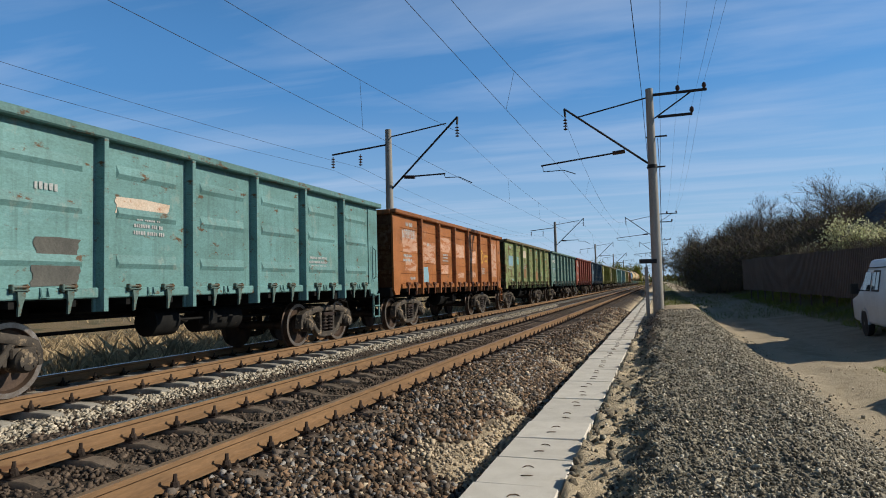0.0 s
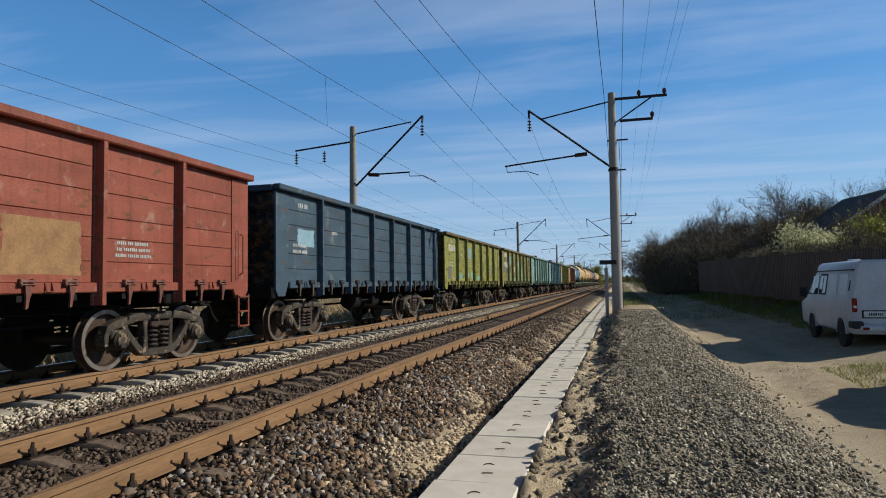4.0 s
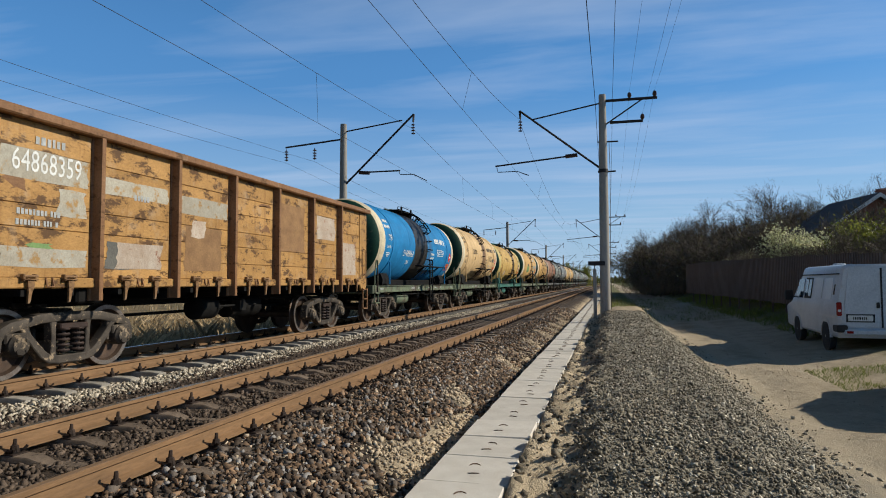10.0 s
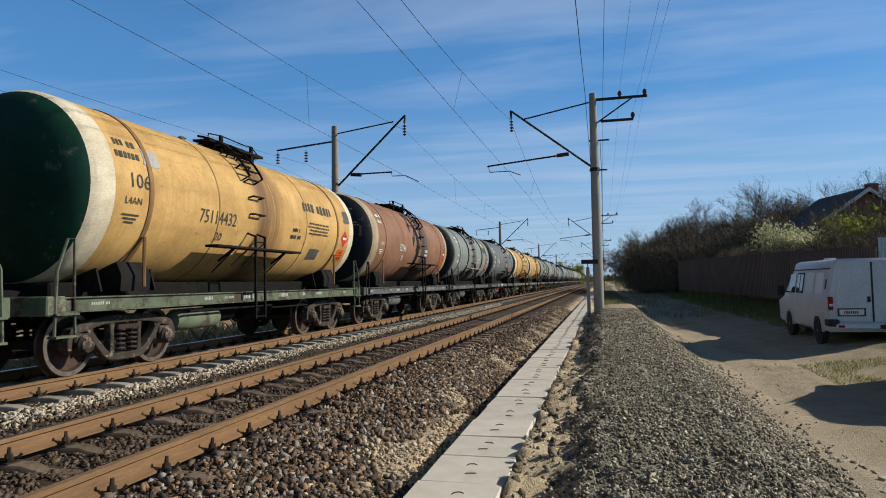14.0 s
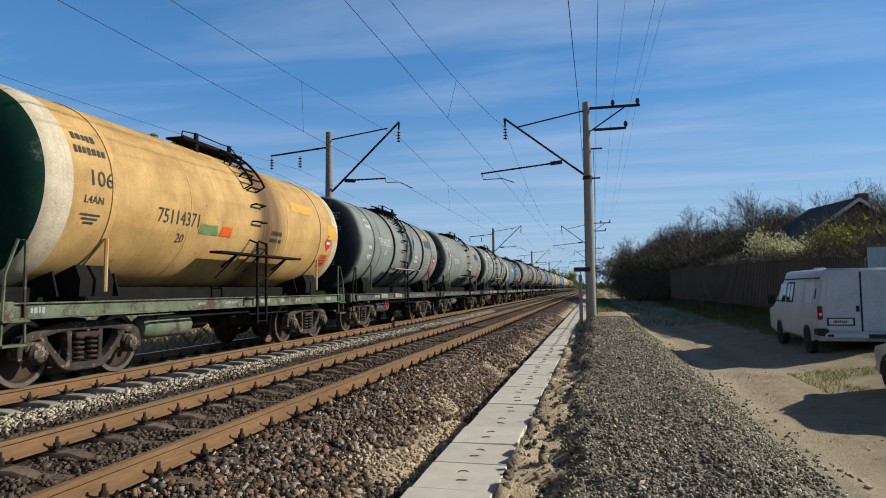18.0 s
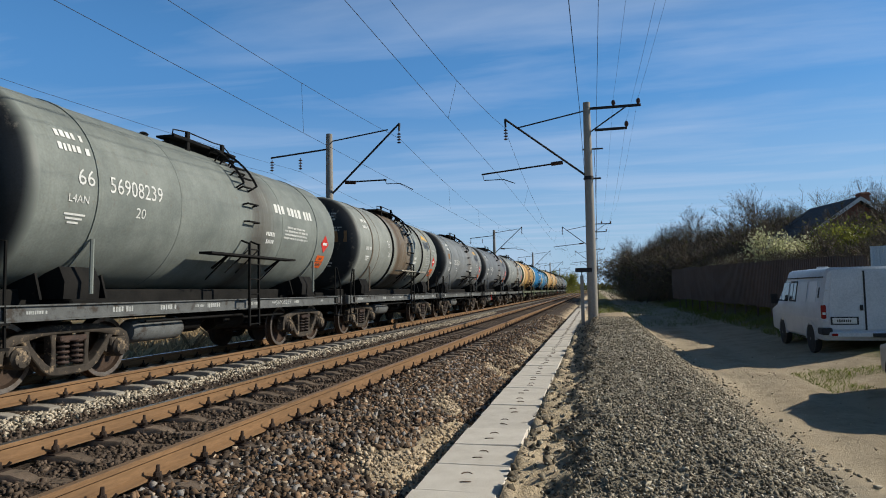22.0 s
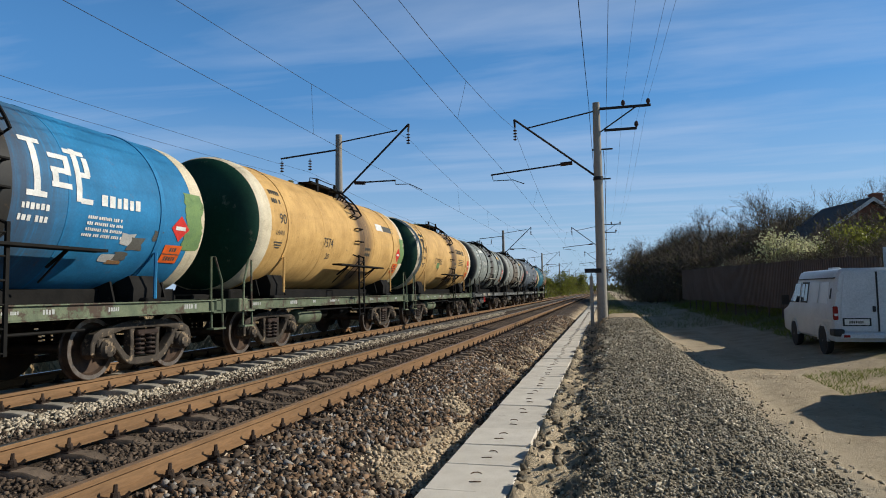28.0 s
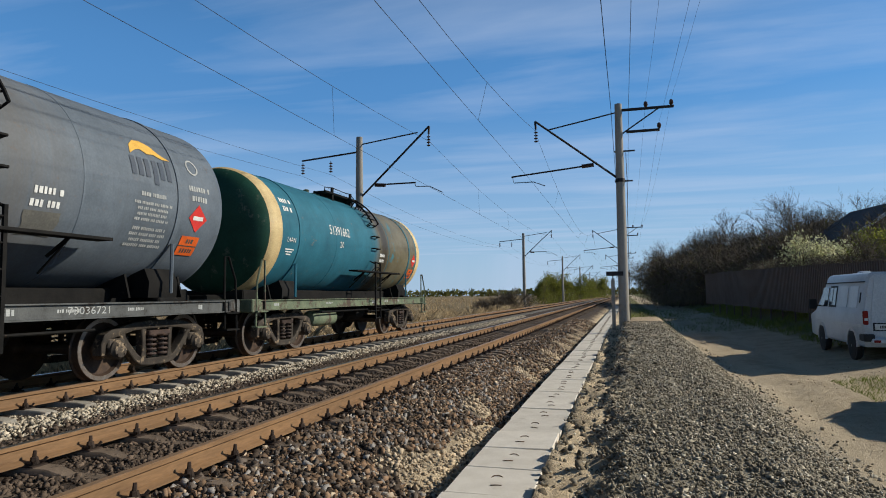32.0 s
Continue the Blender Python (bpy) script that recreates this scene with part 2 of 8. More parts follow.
def surface(name, col, col2, scale=2.0, rough=0.8, metal=0.0, bump=0.25, grain=60.0, over=None, over_at=0.6, over_scale=4.0,
            stretch=(1, 1, 1), jitter=0.15, island=False, shift=0.0, spec=0.2, dist=0.01, fine=0.25, tones=()):
    """Two tones at two scales, a third one (rust, dirt, old paint) in ragged patches, and fine relief."""
    mt, nt, b = tree_of(name, rough, metal, spec)
    tc = nt.nodes.new("ShaderNodeTexCoord")
    mp = nt.nodes.new("ShaderNodeMapping")
    mp.inputs["Scale"].default_value = stretch
    mp.inputs["Location"].default_value = (shift, shift * 1.7, shift * 0.3)
    nt.links.new(tc.outputs["Object"], mp.inputs["Vector"])
    vec = mp.outputs["Vector"]
    n1 = node(nt, "ShaderNodeTexNoise", Scale=scale, Detail=6.0, Roughness=0.65)
    n2 = node(nt, "ShaderNodeTexNoise", Scale=grain, Detail=4.0, Roughness=0.7)
    for n in (n1, n2):
        nt.links.new(vec, n.inputs["Vector"])
    c = mix(nt, ramp(nt, n1.outputs["Fac"], 0.35, 0.68), col, col2)
    c = mix(nt, fine, c, mix(nt, ramp(nt, n2.outputs["Fac"], 0.3, 0.7), (0.12, 0.12, 0.12), (0.95, 0.95, 0.95)), "OVERLAY")
    if tones:
        cr = nt.nodes.new("ShaderNodeValToRGB")
        cr.color_ramp.interpolation = "CONSTANT"
        while len(cr.color_ramp.elements) < len(tones):
            cr.color_ramp.elements.new(0.5)
        for k, (pos, tone) in enumerate(tones):
            cr.color_ramp.elements[k].position = pos
            cr.color_ramp.elements[k].color = (*tone, 1)
        nt.links.new(nt.nodes.new("ShaderNodeNewGeometry").outputs["Random Per Island"], cr.inputs["Fac"])
        c = mix(nt, 0.72, c, cr.outputs["Color"])
    if over is not None:
        n3 = node(nt, "ShaderNodeTexNoise", Scale=over_scale, Detail=8.0, Roughness=0.72)
        nt.links.new(vec, n3.inputs["Vector"])
        c = mix(nt, ramp(nt, n3.outputs["Fac"], over_at, over_at + 0.06), c, over)
    if jitter:
        if island:
            rnd = nt.nodes.new("ShaderNodeNewGeometry").outputs["Random Per Island"]
        else:
            rnd = nt.nodes.new("ShaderNodeObjectInfo").outputs["Random"]
        hs = nt.nodes.new("ShaderNodeHueSaturation")
        nt.links.new(ramp(nt, rnd, -0.0, 1.0), hs.inputs["Value"])
        hs.inputs["Value"].default_value = 1.0
        mr = hs.inputs["Value"].links[0].from_node
        mr.inputs["To Min"].default_value, mr.inputs["To Max"].default_value = 1 - jitter, 1 + jitter
        nt.links.new(c, hs.inputs["Color"])
        c = hs.outputs["Color"]
    nt.links.new(c, b.inputs["Base Color"])
    if bump:
        bp = node(nt, "ShaderNodeBump", Strength=bump, Distance=dist)
        nt.links.new(n2.outputs["Fac"], bp.inputs["Height"])
        nt.links.new(bp.outputs["Normal"], b.inputs["Normal"])
    return mt


def paint(name, col, shift=0.0, rust=0.62, rough=0.55, dark=0.72, grain=35.0):
    """Weathered wagon paint: faded and dirty tones, rust spots."""
    c2 = tuple(x * dark * k for x, k in zip(col, (1.0, 0.97, 0.92)))
    mt = surface(name, col, c2, 1.6, rough, 0.0, 0.12, grain, (0.105, 0.055, 0.024), rust, 4.2, (1, 0.6, 1.3), 0.07, False, shift)
    nt = mt.node_tree
    b = [n for n in nt.nodes if n.type == "BSDF_PRINCIPLED"][0]
    c = b.inputs["Base Color"].links[0].from_socket
    tc = nt.nodes.new("ShaderNodeTexCoord")

    def tex(scale, stretch, detail=7.0):
        mp = nt.nodes.new("ShaderNodeMapping")
        mp.inputs["Scale"].default_value = stretch
        mp.inputs["Location"].default_value = (shift * 2.1, shift * 0.7, shift)
        n = node(nt, "ShaderNodeTexNoise", Scale=scale, Detail=detail, Roughness=0.7)
        nt.links.new(tc.outputs["Object"], mp.inputs["Vector"])
        nt.links.new(mp.outputs[0], n.inputs["Vector"])
        return n.outputs["Fac"]
    amt = max(0.0, 0.66 - rust) * 5
    pale = tuple(0.55 * x + 0.45 * g for x, g in zip(col, (0.42, 0.36, 0.28)))
    chalk = ramp(nt, tex(3.2, (1, 1, 0.8)), 0.60 - 0.06 * amt, 0.72)
    chalk.node.inputs["To Max"].default_value = 0.75
    c = mix(nt, chalk, c, pale)
    drip = ramp(nt, tex(3.0, (1, 2.6, 0.16)), 0.52, 0.72)
    drip.node.inputs["To Max"].default_value = 0.35 + 0.4 * amt
    c = mix(nt, drip, c, tuple(x * k for x, k in zip(col, (0.42, 0.34, 0.30))))
    nt.links.new(c, b.inputs["Base Color"])
    return mt


M_RUSTRAIL = surface("rusty_rail_steel", (0.235, 0.135, 0.066), (0.16, 0.095, 0.05), 6, 0.75, 0.0, 0.2, 40, (0.12, 0.06, 0.03), 0.62, 3, (1, 0.15, 1), 0)
M_RAILTOP = surface("polished_rail_head", (0.55, 0.53, 0.5), (0.4, 0.36, 0.32), 8, 0.3, 0.9, 0.05, 60, None, jitter=0, stretch=(1, 0.1, 1))
M_RAILDULL = surface("dull_rail_head", (0.30, 0.19, 0.11), (0.22, 0.14, 0.085), 8, 0.5, 0.3, 0.08, 60, None, jitter=0, stretch=(1, 0.1, 1))
M_SLEEPER = surface("concrete_sleeper_dark", (0.20, 0.15, 0.11), (0.115, 0.086, 0.064), 5, 0.92, 0, 0.4, 70, (0.06, 0.045, 0.035), 0.58, 5, jitter=0.25)
M_SLEEPER2 = surface("concrete_sleeper_pale", (0.36, 0.33, 0.28), (0.25, 0.225, 0.19), 5, 0.9, 0, 0.35, 70, (0.2, 0.15, 0.11), 0.62, 5, jitter=0.15)
M_CLIP = surface("rail_fastening_iron", (0.06, 0.04, 0.03), (0.03, 0.022, 0.018), 10, 0.8, 0.2, 0.3, 60, jitter=0.3)
M_STONE = surface("brown_crushed_stone", (0.20, 0.14, 0.10), (0.11, 0.085, 0.065), 14, 0.9, 0, 0.4, 90, jitter=0.35, island=True,
                  tones=((0.0, (0.05, 0.036, 0.026)), (0.30, (0.17, 0.105, 0.06)), (0.52, (0.12, 0.10, 0.085)), (0.70, (0.27, 0.165, 0.095)), (0.84, (0.27, 0.26, 0.245)), (0.95, (0.45, 0.36, 0.26))))
M_STONED = surface("dark_oily_ballast", (0.125, 0.09, 0.065), (0.07, 0.052, 0.04), 14, 0.85, 0, 0.4, 90, jitter=0.5, island=True)
M_STONE2 = surface("pale_crushed_granite", (0.50, 0.43, 0.33), (0.32, 0.275, 0.21), 14, 0.9, 0, 0.4, 90, jitter=0.5, island=True)
M_TAN = surface("pale_tan_stone", (0.5, 0.4, 0.28), (0.36, 0.28, 0.19), 14, 0.9, 0, 0.4, 90, jitter=0.4, island=True)
M_STONE3 = surface("grey_road_chippings", (0.27, 0.235, 0.18), (0.18, 0.155, 0.115), 14, 0.85, 0, 0.4, 90, jitter=0.35, island=True,
                   tones=((0.0, (0.17, 0.146, 0.106)), (0.30, (0.26, 0.225, 0.165)), (0.68, (0.35, 0.31, 0.235)), (0.93, (0.56, 0.51, 0.41))))
M_CLOD = surface("dark_earth_clods", (0.17, 0.14, 0.10), (0.10, 0.085, 0.062), 9, 0.95, 0, 0.8, 50, jitter=0.3, island=True)
M_SLAB = surface("concrete_slab", (0.66, 0.61, 0.53), (0.54, 0.49, 0.42), 3, 0.9, 0, 0.25, 90, (0.47, 0.43, 0.37), 0.6, 2.2, jitter=0.07)
M_LOOP = surface("rusty_lifting_loop", (0.16, 0.09, 0.05), (0.1, 0.06, 0.04), 20, 0.8, 0.3, jitter=0.1)
M_CONCRETE = surface("mast_concrete", (0.36, 0.33, 0.29), (0.26, 0.24, 0.21), 2, 0.9, 0, 0.25, 60, (0.2, 0.18, 0.16), 0.62, 2, (1, 1, 0.2), 0.08)
M_STEEL = surface("dark_bracket_steel", (0.045, 0.04, 0.04), (0.03, 0.028, 0.028), 6, 0.6, 0.4, 0.1, jitter=0.1)
M_WIRE = surface("copper_wire_dark", (0.06, 0.06, 0.062), (0.04, 0.04, 0.042), 4, 0.9, 0, 0, jitter=0, spec=0.05)
M_INSUL = surface("brown_porcelain", (0.07, 0.035, 0.025), (0.05, 0.028, 0.02), 6, 0.25, 0, 0, jitter=0)

# ---- ground ----
XF, ZF = -5.0, 0.02      # centre line and rail height of the far track
XN = -0.7975             # centre line of the near track


def step(a, b, x):
    t = min(1.0, max(0.0, (x - a) / (b - a)))
    return t * t * (3 - 2 * t)


def mound(y):
    return -0.19 + 0.39 * step(9, 26, y) - 0.62 * step(29, 40, y)


def height(x, y):
    far = step(60, 140, y)
    z = -0.95 + 0.70 * step(-9.6, -7.4, x)
    z += (-0.30) * step(0.95, 1.95, x)
    if x > 2.75:
        e = 3.24 + 0.22 * noise.noise((0.3, y * 0.9, 2)) + 0.12 * noise.noise((0.8, y * 3.1, 6))
        side = -0.36 + (mound(y) + 0.36) * (0.55 * step(e, e + 0.2, x) + 0.45 * step(2.9, 4.0, x))
        road = -0.60
        z = side + (road - side) * step(4.7, 5.9, x)
        z += (0.85 + 0.2 * step(20, 60, y)) * step(7.6, 14.0, x) * (1 - 0.7 * step(75, 110, y)) + 1.2 * step(16, 40, x)
        z = z * (1 - far) + far * (-0.5 + 0.9 * step(9, 30, x))
    n = noise.noise((x * 0.9, y * 0.9, 0)) * 0.03 + noise.noise((x * 4.1, y * 4.1, 3)) * 0.012
    if x < -9:
        n *= 3
    if 2.78 < x < 5.2:
        n *= 1.5
        if x < 3.9:
            n += (0.14 * max(0.0, noise.noise((x * 2.4, y * 1.5, 9))) + 0.08 * noise.noise((x * 5, y * 3.6, 5)) + 0.06 * noise.noise((x * 9, y * 7, 2))) * (1 - step(3.4, 3.9, x))
    if 4.2 < x < 7.5:
        n += 0.05 * noise.noise((x * 1.3, y * 0.7, 8)) + 0.025 * noise.noise((x * 3.3, y * 2.6, 4))
    if 5.6 < x < 8.8:
        n -= 0.05 * (math.exp(-((x - 6.3) / 0.25) ** 2) + math.exp(-((x - 7.8) / 0.25) ** 2))
    return z + n


def build_ground():
    xs = [-3000, -1200, -500, -220, -120, -70, -45, -32, -24, -18, -14, -12] + [-10.5 + 0.4 * i for i in range(9)]
    xs += [-7, -6, -5, -4, -3, -2, -1, 0, 0.6] + [0.9 + 0.18 * i for i in range(7)] + [2.1, 2.4, 2.7, 2.8]
    xs += [2.88 + 0.08 * i for i in range(14)] + [4.0 + 0.16 * i for i in range(15)] + [6.5 + 0.4 * i for i in range(24)] + [17, 19, 22, 26, 32, 40, 55, 80, 130, 250, 500, 1200, 3000]
    ys = [-600, -200, -80, -40, -20, -10, -5, -2] + [0.1 * i for i in range(162)] + [16.3 + 0.3 * i for i in range(62)] + [35 + 1.5 * i for i in range(45)]
    ys += [104, 112, 125, 145, 170, 210, 270, 360, 500, 800, 1400, 3000]
    vs = [(x, y, height(x, y)) for y in ys for x in xs]
    n = len(xs)
    fs = [(j * n + i, j * n + i + 1, (j + 1) * n + i + 1, (j + 1) * n + i) for j in range(len(ys) - 1) for i in range(n - 1)]
    me = bpy.data.meshes.new("ground")
    me.from_pydata(vs, [], fs)
    me.polygons.foreach_set("use_smooth", [True] * len(fs))
    me.materials.append(ground_material())
    tagged(new("ground", me), "sandy ground with gravel mound, dirt road and dry grass field", "ground", kind="structure")


def ground_material():
    mt, nt, b = tree_of("ground_earth_and_gravel", 0.95, 0, 0.2)
    tc = nt.nodes.new("ShaderNodeTexCoord")
    sep = nt.nodes.new("ShaderNodeSeparateXYZ")
    nt.links.new(tc.outputs["Object"], sep.inputs[0])

    def tex(scale, detail=6.0):
        n = node(nt, "ShaderNodeTexNoise", Scale=scale, Detail=detail, Roughness=0.7)
        nt.links.new(tc.outputs["Object"], n.inputs["Vector"])
        return n.outputs["Fac"]

    big, mid, small, tiny = tex(0.35), tex(1.6), tex(9.0), tex(45.0)
    wob = node(nt, "ShaderNodeMath", operation="MULTIPLY_ADD")
    nt.links.new(mid, wob.inputs[0])
    wob.inputs[1].default_value = 1.6
    nt.links.new(sep.outputs["X"], wob.inputs[2])
    x = wob.outputs[0]          # x plus about 0.8
    grass = mix(nt, ramp(nt, small, 0.35, 0.65), (0.30, 0.215, 0.115), (0.16, 0.115, 0.06))
    grass = mix(nt, ramp(nt, big, 0.5, 0.62), grass, (0.11, 0.10, 0.045))
    ballast = mix(nt, ramp(nt, tiny, 0.35, 0.65), (0.10, 0.072, 0.052), (0.04, 0.03, 0.024))
    sand = mix(nt, ramp(nt, small, 0.35, 0.7), (0.70, 0.56, 0.38), (0.52, 0.41, 0.27))
    sand = mix(nt, ramp(nt, mid, 0.57, 0.64), sand, (0.17, 0.14, 0.10))
    chips = mix(nt, ramp(nt, tiny, 0.3, 0.7), (0.20, 0.18, 0.14), (0.36, 0.32, 0.245))
    chips = mix(nt, ramp(nt, mid, 0.5, 0.7), chips, (0.42, 0.35, 0.25))
    road = mix(nt, ramp(nt, mid, 0.35, 0.65), (0.50, 0.405, 0.28), (0.37, 0.30, 0.205))
    road = mix(nt, ramp(nt, small, 0.52, 0.72), road, (0.30, 0.25, 0.18))
    road = mix(nt, ramp(nt, big, 0.52, 0.62), road, (0.34, 0.275, 0.18))
    # wheel tracks pressed into the road
    for cx in (6.3, 7.8):
        d = node(nt, "ShaderNodeMath", operation="SUBTRACT")
        nt.links.new(x, d.inputs[0])
        d.inputs[1].default_value = cx + 0.8
        a = node(nt, "ShaderNodeMath", operation="ABSOLUTE")
        nt.links.new(d.outputs[0], a.inputs[0])
        tr = ramp(nt, a.outputs[0], 0.42, 0.18)
        tr.node.inputs["To Max"].default_value = 0.7
        road = mix(nt, tr, road, mix(nt, ramp(nt, tiny, 0.35, 0.65), (0.56, 0.46, 0.32), (0.42, 0.34, 0.235)))
    # heap of sand beyond the first mast, then short grass
    yw = node(nt, "ShaderNodeMath", operation="MULTIPLY_ADD")
    nt.links.new(mid, yw.inputs[0])
    yw.inputs[1].default_value = 5.0
    nt.links.new(sep.outputs["Y"], yw.inputs[2])
    chips = mix(nt, ramp(nt, yw.outputs[0], 26.5, 28.5), chips, mix(nt, ramp(nt, small, 0.35, 0.65), (0.52, 0.41, 0.27), (0.36, 0.28, 0.19)))
    chips = mix(nt, ramp(nt, yw.outputs[0], 34.0, 36.0), chips, mix(nt, ramp(nt, small, 0.35, 0.65), (0.10, 0.12, 0.03), (0.24, 0.20, 0.10)))
    green = mix(nt, ramp(nt, small, 0.35, 0.65), (0.075, 0.095, 0.025), (0.17, 0.15, 0.06))
    c = mix(nt, ramp(nt, x, -7.6, -6.9), grass, ballast)
    c = mix(nt, ramp(nt, x, 2.05, 2.6), c, sand)
    c = mix(nt, ramp(nt, x, 3.95, 4.2), c, chips)
    c = mix(nt, ramp(nt, x, 6.25, 6.75), c, road)
    c = mix(nt, ramp(nt, x, 10.2, 11.0), c, green)
    nt.links.new(c, b.inputs["Base Color"])
    add = node(nt, "ShaderNodeMath", operation="ADD")
    nt.links.new(small, add.inputs[0])
    nt.links.new(tiny, add.inputs[1])
    bp = node(nt, "ShaderNodeBump", Strength=0.9, Distance=0.03)
    nt.links.new(add.outputs[0], bp.inputs["Height"])
    nt.links.new(bp.outputs["Normal"], b.inputs["Normal"])
    return mt


build_ground()


# ---- stones ----
def stones(name, material, label, spots, smin, smax, seed, flat=0.7):
    """Angular split stones as one mesh: jittered six-sided blocks; spots: an array of x, y, z."""
    rng = np.random.default_rng(seed)
    n = len(spots)
    base = np.array([((k & 1) * 2 - 1, (k >> 1 & 1) * 2 - 1, (k >> 2) * 2 - 1) for k in range(8)], float) * 0.62
    quads = np.array([(0, 2, 3, 1), (4, 5, 7, 6), (0, 1, 5, 4), (2, 6, 7, 3), (0, 4, 6, 2), (1, 3, 7, 5)])
    tri = np.concatenate([quads[:, (0, 1, 2)], quads[:, (0, 2, 3)]])
    v = base[None] * rng.uniform(0.55, 1.3, (n, 8, 1)) * rng.uniform(0.6, 1.4, (n, 1, 3)) + rng.normal(0, 0.13, (n, 8, 3))
    v[:, :, 2] *= flat
    s = smin + (smax - smin) * rng.uniform(0, 1, (n, 1, 1)) ** 1.5
    q = rng.normal(0, 1, (n, 4)) * np.array([1.0, 0.45, 0.45, 1.0])
    q /= np.linalg.norm(q, axis=1, keepdims=True)
    w, x, y, z = q.T
    R = np.stack([1 - 2 * (y * y + z * z), 2 * (x * y - z * w), 2 * (x * z + y * w), 2 * (x * y + z * w), 1 - 2 * (x * x + z * z), 2 * (y * z - x * w),
                  2 * (x * z - y * w), 2 * (y * z + x * w), 1 - 2 * (x * x + y * y)], 1).reshape(n, 3, 3)
    v = np.einsum("nij,nkj->nki", R, v * s) + np.asarray(spots)[:, None]
    me = bpy.data.meshes.new(name)
    me.vertices.add(n * 8)
    me.vertices.foreach_set("co", v.reshape(-1))
    f = (tri[None] + (np.arange(n) * 8)[:, None, None]).reshape(-1)
    me.loops.add(len(f))
    me.loops.foreach_set("vertex_index", f.astype(np.int32))
    me.polygons.add(n * 12)
    me.polygons.foreach_set("loop_start", (np.arange(n * 12) * 3).astype(np.int32))
    me.update(calc_edges=True)
    me.materials.append(material)
    return tagged(new(name, me), label, "stones", kind="stuff")


def scatter(n, x0, x1, y0, y1, seed, near=1.0, top=None, lift=0.01, patchy=None):
    """Random places on the ground, denser towards the start of the line; top: a height that replaces the ground's."""
    rng = np.random.default_rng(seed)
    xs = rng.uniform(x0, x1, n)
    ys = y0 + (y1 - y0) * rng.uniform(0, 1, n) ** near
    if patchy is not None:
        keep = [(noise.noise((a * 1.5, b * 0.9, 4)) > abs(patchy)) == (patchy > 0) or (patchy < 0 and a < 1.2) for a, b in zip(xs, ys)]
        xs, ys = xs[keep], ys[keep]
    zs = [(height(a, b) if top is None else top(a, b)) + lift for a, b in zip(xs, ys)]
    return np.stack([xs, ys, np.array(zs)], 1)


bed = lambda x, y: -0.25 + 0.03 * noise.noise((x * 2, y * 2, 1))
heap = lambda x, y: -0.20 - 0.10 * step(0.35, 0.95, x) + 0.03 * noise.noise((x * 2, y * 2, 5))
stones("ballast_stones", M_STONED, "dark oily crushed stone ballast between rails",
       np.concatenate([scatter(9000, -1.5, -0.08, 1.5, 22, 1, 1.6, bed), scatter(4200, -3.2, -1.7, 2, 26, 2, 1.5, bed)]), 0.016, 0.042, 11)
stones("shoulder_stones", M_STONE, "brown and grey crushed stone on the ballast shoulder",
       np.concatenate([scatter(19000, 0.1, 2.0, 1.5, 14, 3, 1.5, patchy=-0.14), scatter(11000, 0.1, 2.0, 10, 40, 4, 1.4, patchy=-0.14), scatter(2600, 0.1, 0.9, 1.5, 12, 9, 1.4, heap)]), 0.015, 0.052, 12, 0.6)
stones("tan_stones", M_TAN, "pale tan stones and sand in patches on the ballast shoulder",
       np.concatenate([scatter(900, 0.2, 2.0, 1.5, 16, 31, 1.4), scatter(15000, 1.2, 2.03, 2, 40, 32, 1.2, patchy=0.22)]), 0.010, 0.038, 33)
stones("pale_ballast_stones", M_STONE2, "pale fresh crushed granite ballast beside the far track",
       scatter(15000, -4.12, -2.95, 4, 45, 5, 1.6, lambda x, y: -0.225 + 0.02 * noise.noise((x * 2, y * 2, 1)) - 0.05 * step(-3.4, -2.95, x) - 0.045 * step(-3.5, -3.75, x)), 0.014, 0.042, 13)
stones("mound_chippings", M_STONE3, "dark grey road chippings on the gravel mound",
       np.concatenate([scatter(24000, 3.3, 5.7, 2.2, 14, 6, 1.6), scatter(12000, 3.3, 5.7, 12, 26, 7, 1.3)]), 0.006, 0.024, 14, 0.6)
stones("mound_shards", M_STONE3, "flat grey shards of stone on the gravel mound",
       np.concatenate([scatter(6500, 3.25, 5.65, 2.4, 22, 63, 1.5), scatter(500, 5.5, 6.1, 3, 24, 65, 1.3)]), 0.012, 0.040, 64, 0.36)
stones("pale_chippings", M_STONE2, "pale stones scattered over the gravel mound", scatter(900, 3.1, 5.9, 2.5, 18, 41, 1.6), 0.006, 0.026, 42, 0.5)
stones("road_pebbles", M_TAN, "small stones on the dirt road", scatter(700, 5.5, 9.5, 4, 24, 43, 1.2), 0.005, 0.02, 44)
stones("edge_rubble", M_STONE3, "lumps of broken stone along the slab path",
       np.concatenate([scatter(1500, 2.78, 3.6, 3, 30, 8, 1.3), scatter(1500, 3.1, 3.5, 3, 30, 18, 1.3, patchy=0.05)]), 0.008, 0.036, 15, 0.6)
stones("earth_clods", M_CLOD, "dark clods of earth along the slab path",
       np.concatenate([scatter(300, 2.8, 3.5, 2.5, 28, 51, 1.2, None, 0.0), scatter(420, 2.78, 3.3, 2.5, 28, 53, 1.2, None, 0.0, patchy=0.15)]), 0.015, 0.06, 52, 0.6)


# ---- tracks ----
def rail_profile(cx, top):
    pts = [(0.075, -0.18), (0.075, -0.165), (0.012, -0.14), (0.009, -0.05), (0.037, -0.036), (0.037, -0.006), (0.028, 0.0)]
    right = [(cx + a, top + b) for a, b in pts]
    return right + [(2 * cx - a, b) for a, b in right[::-1]]


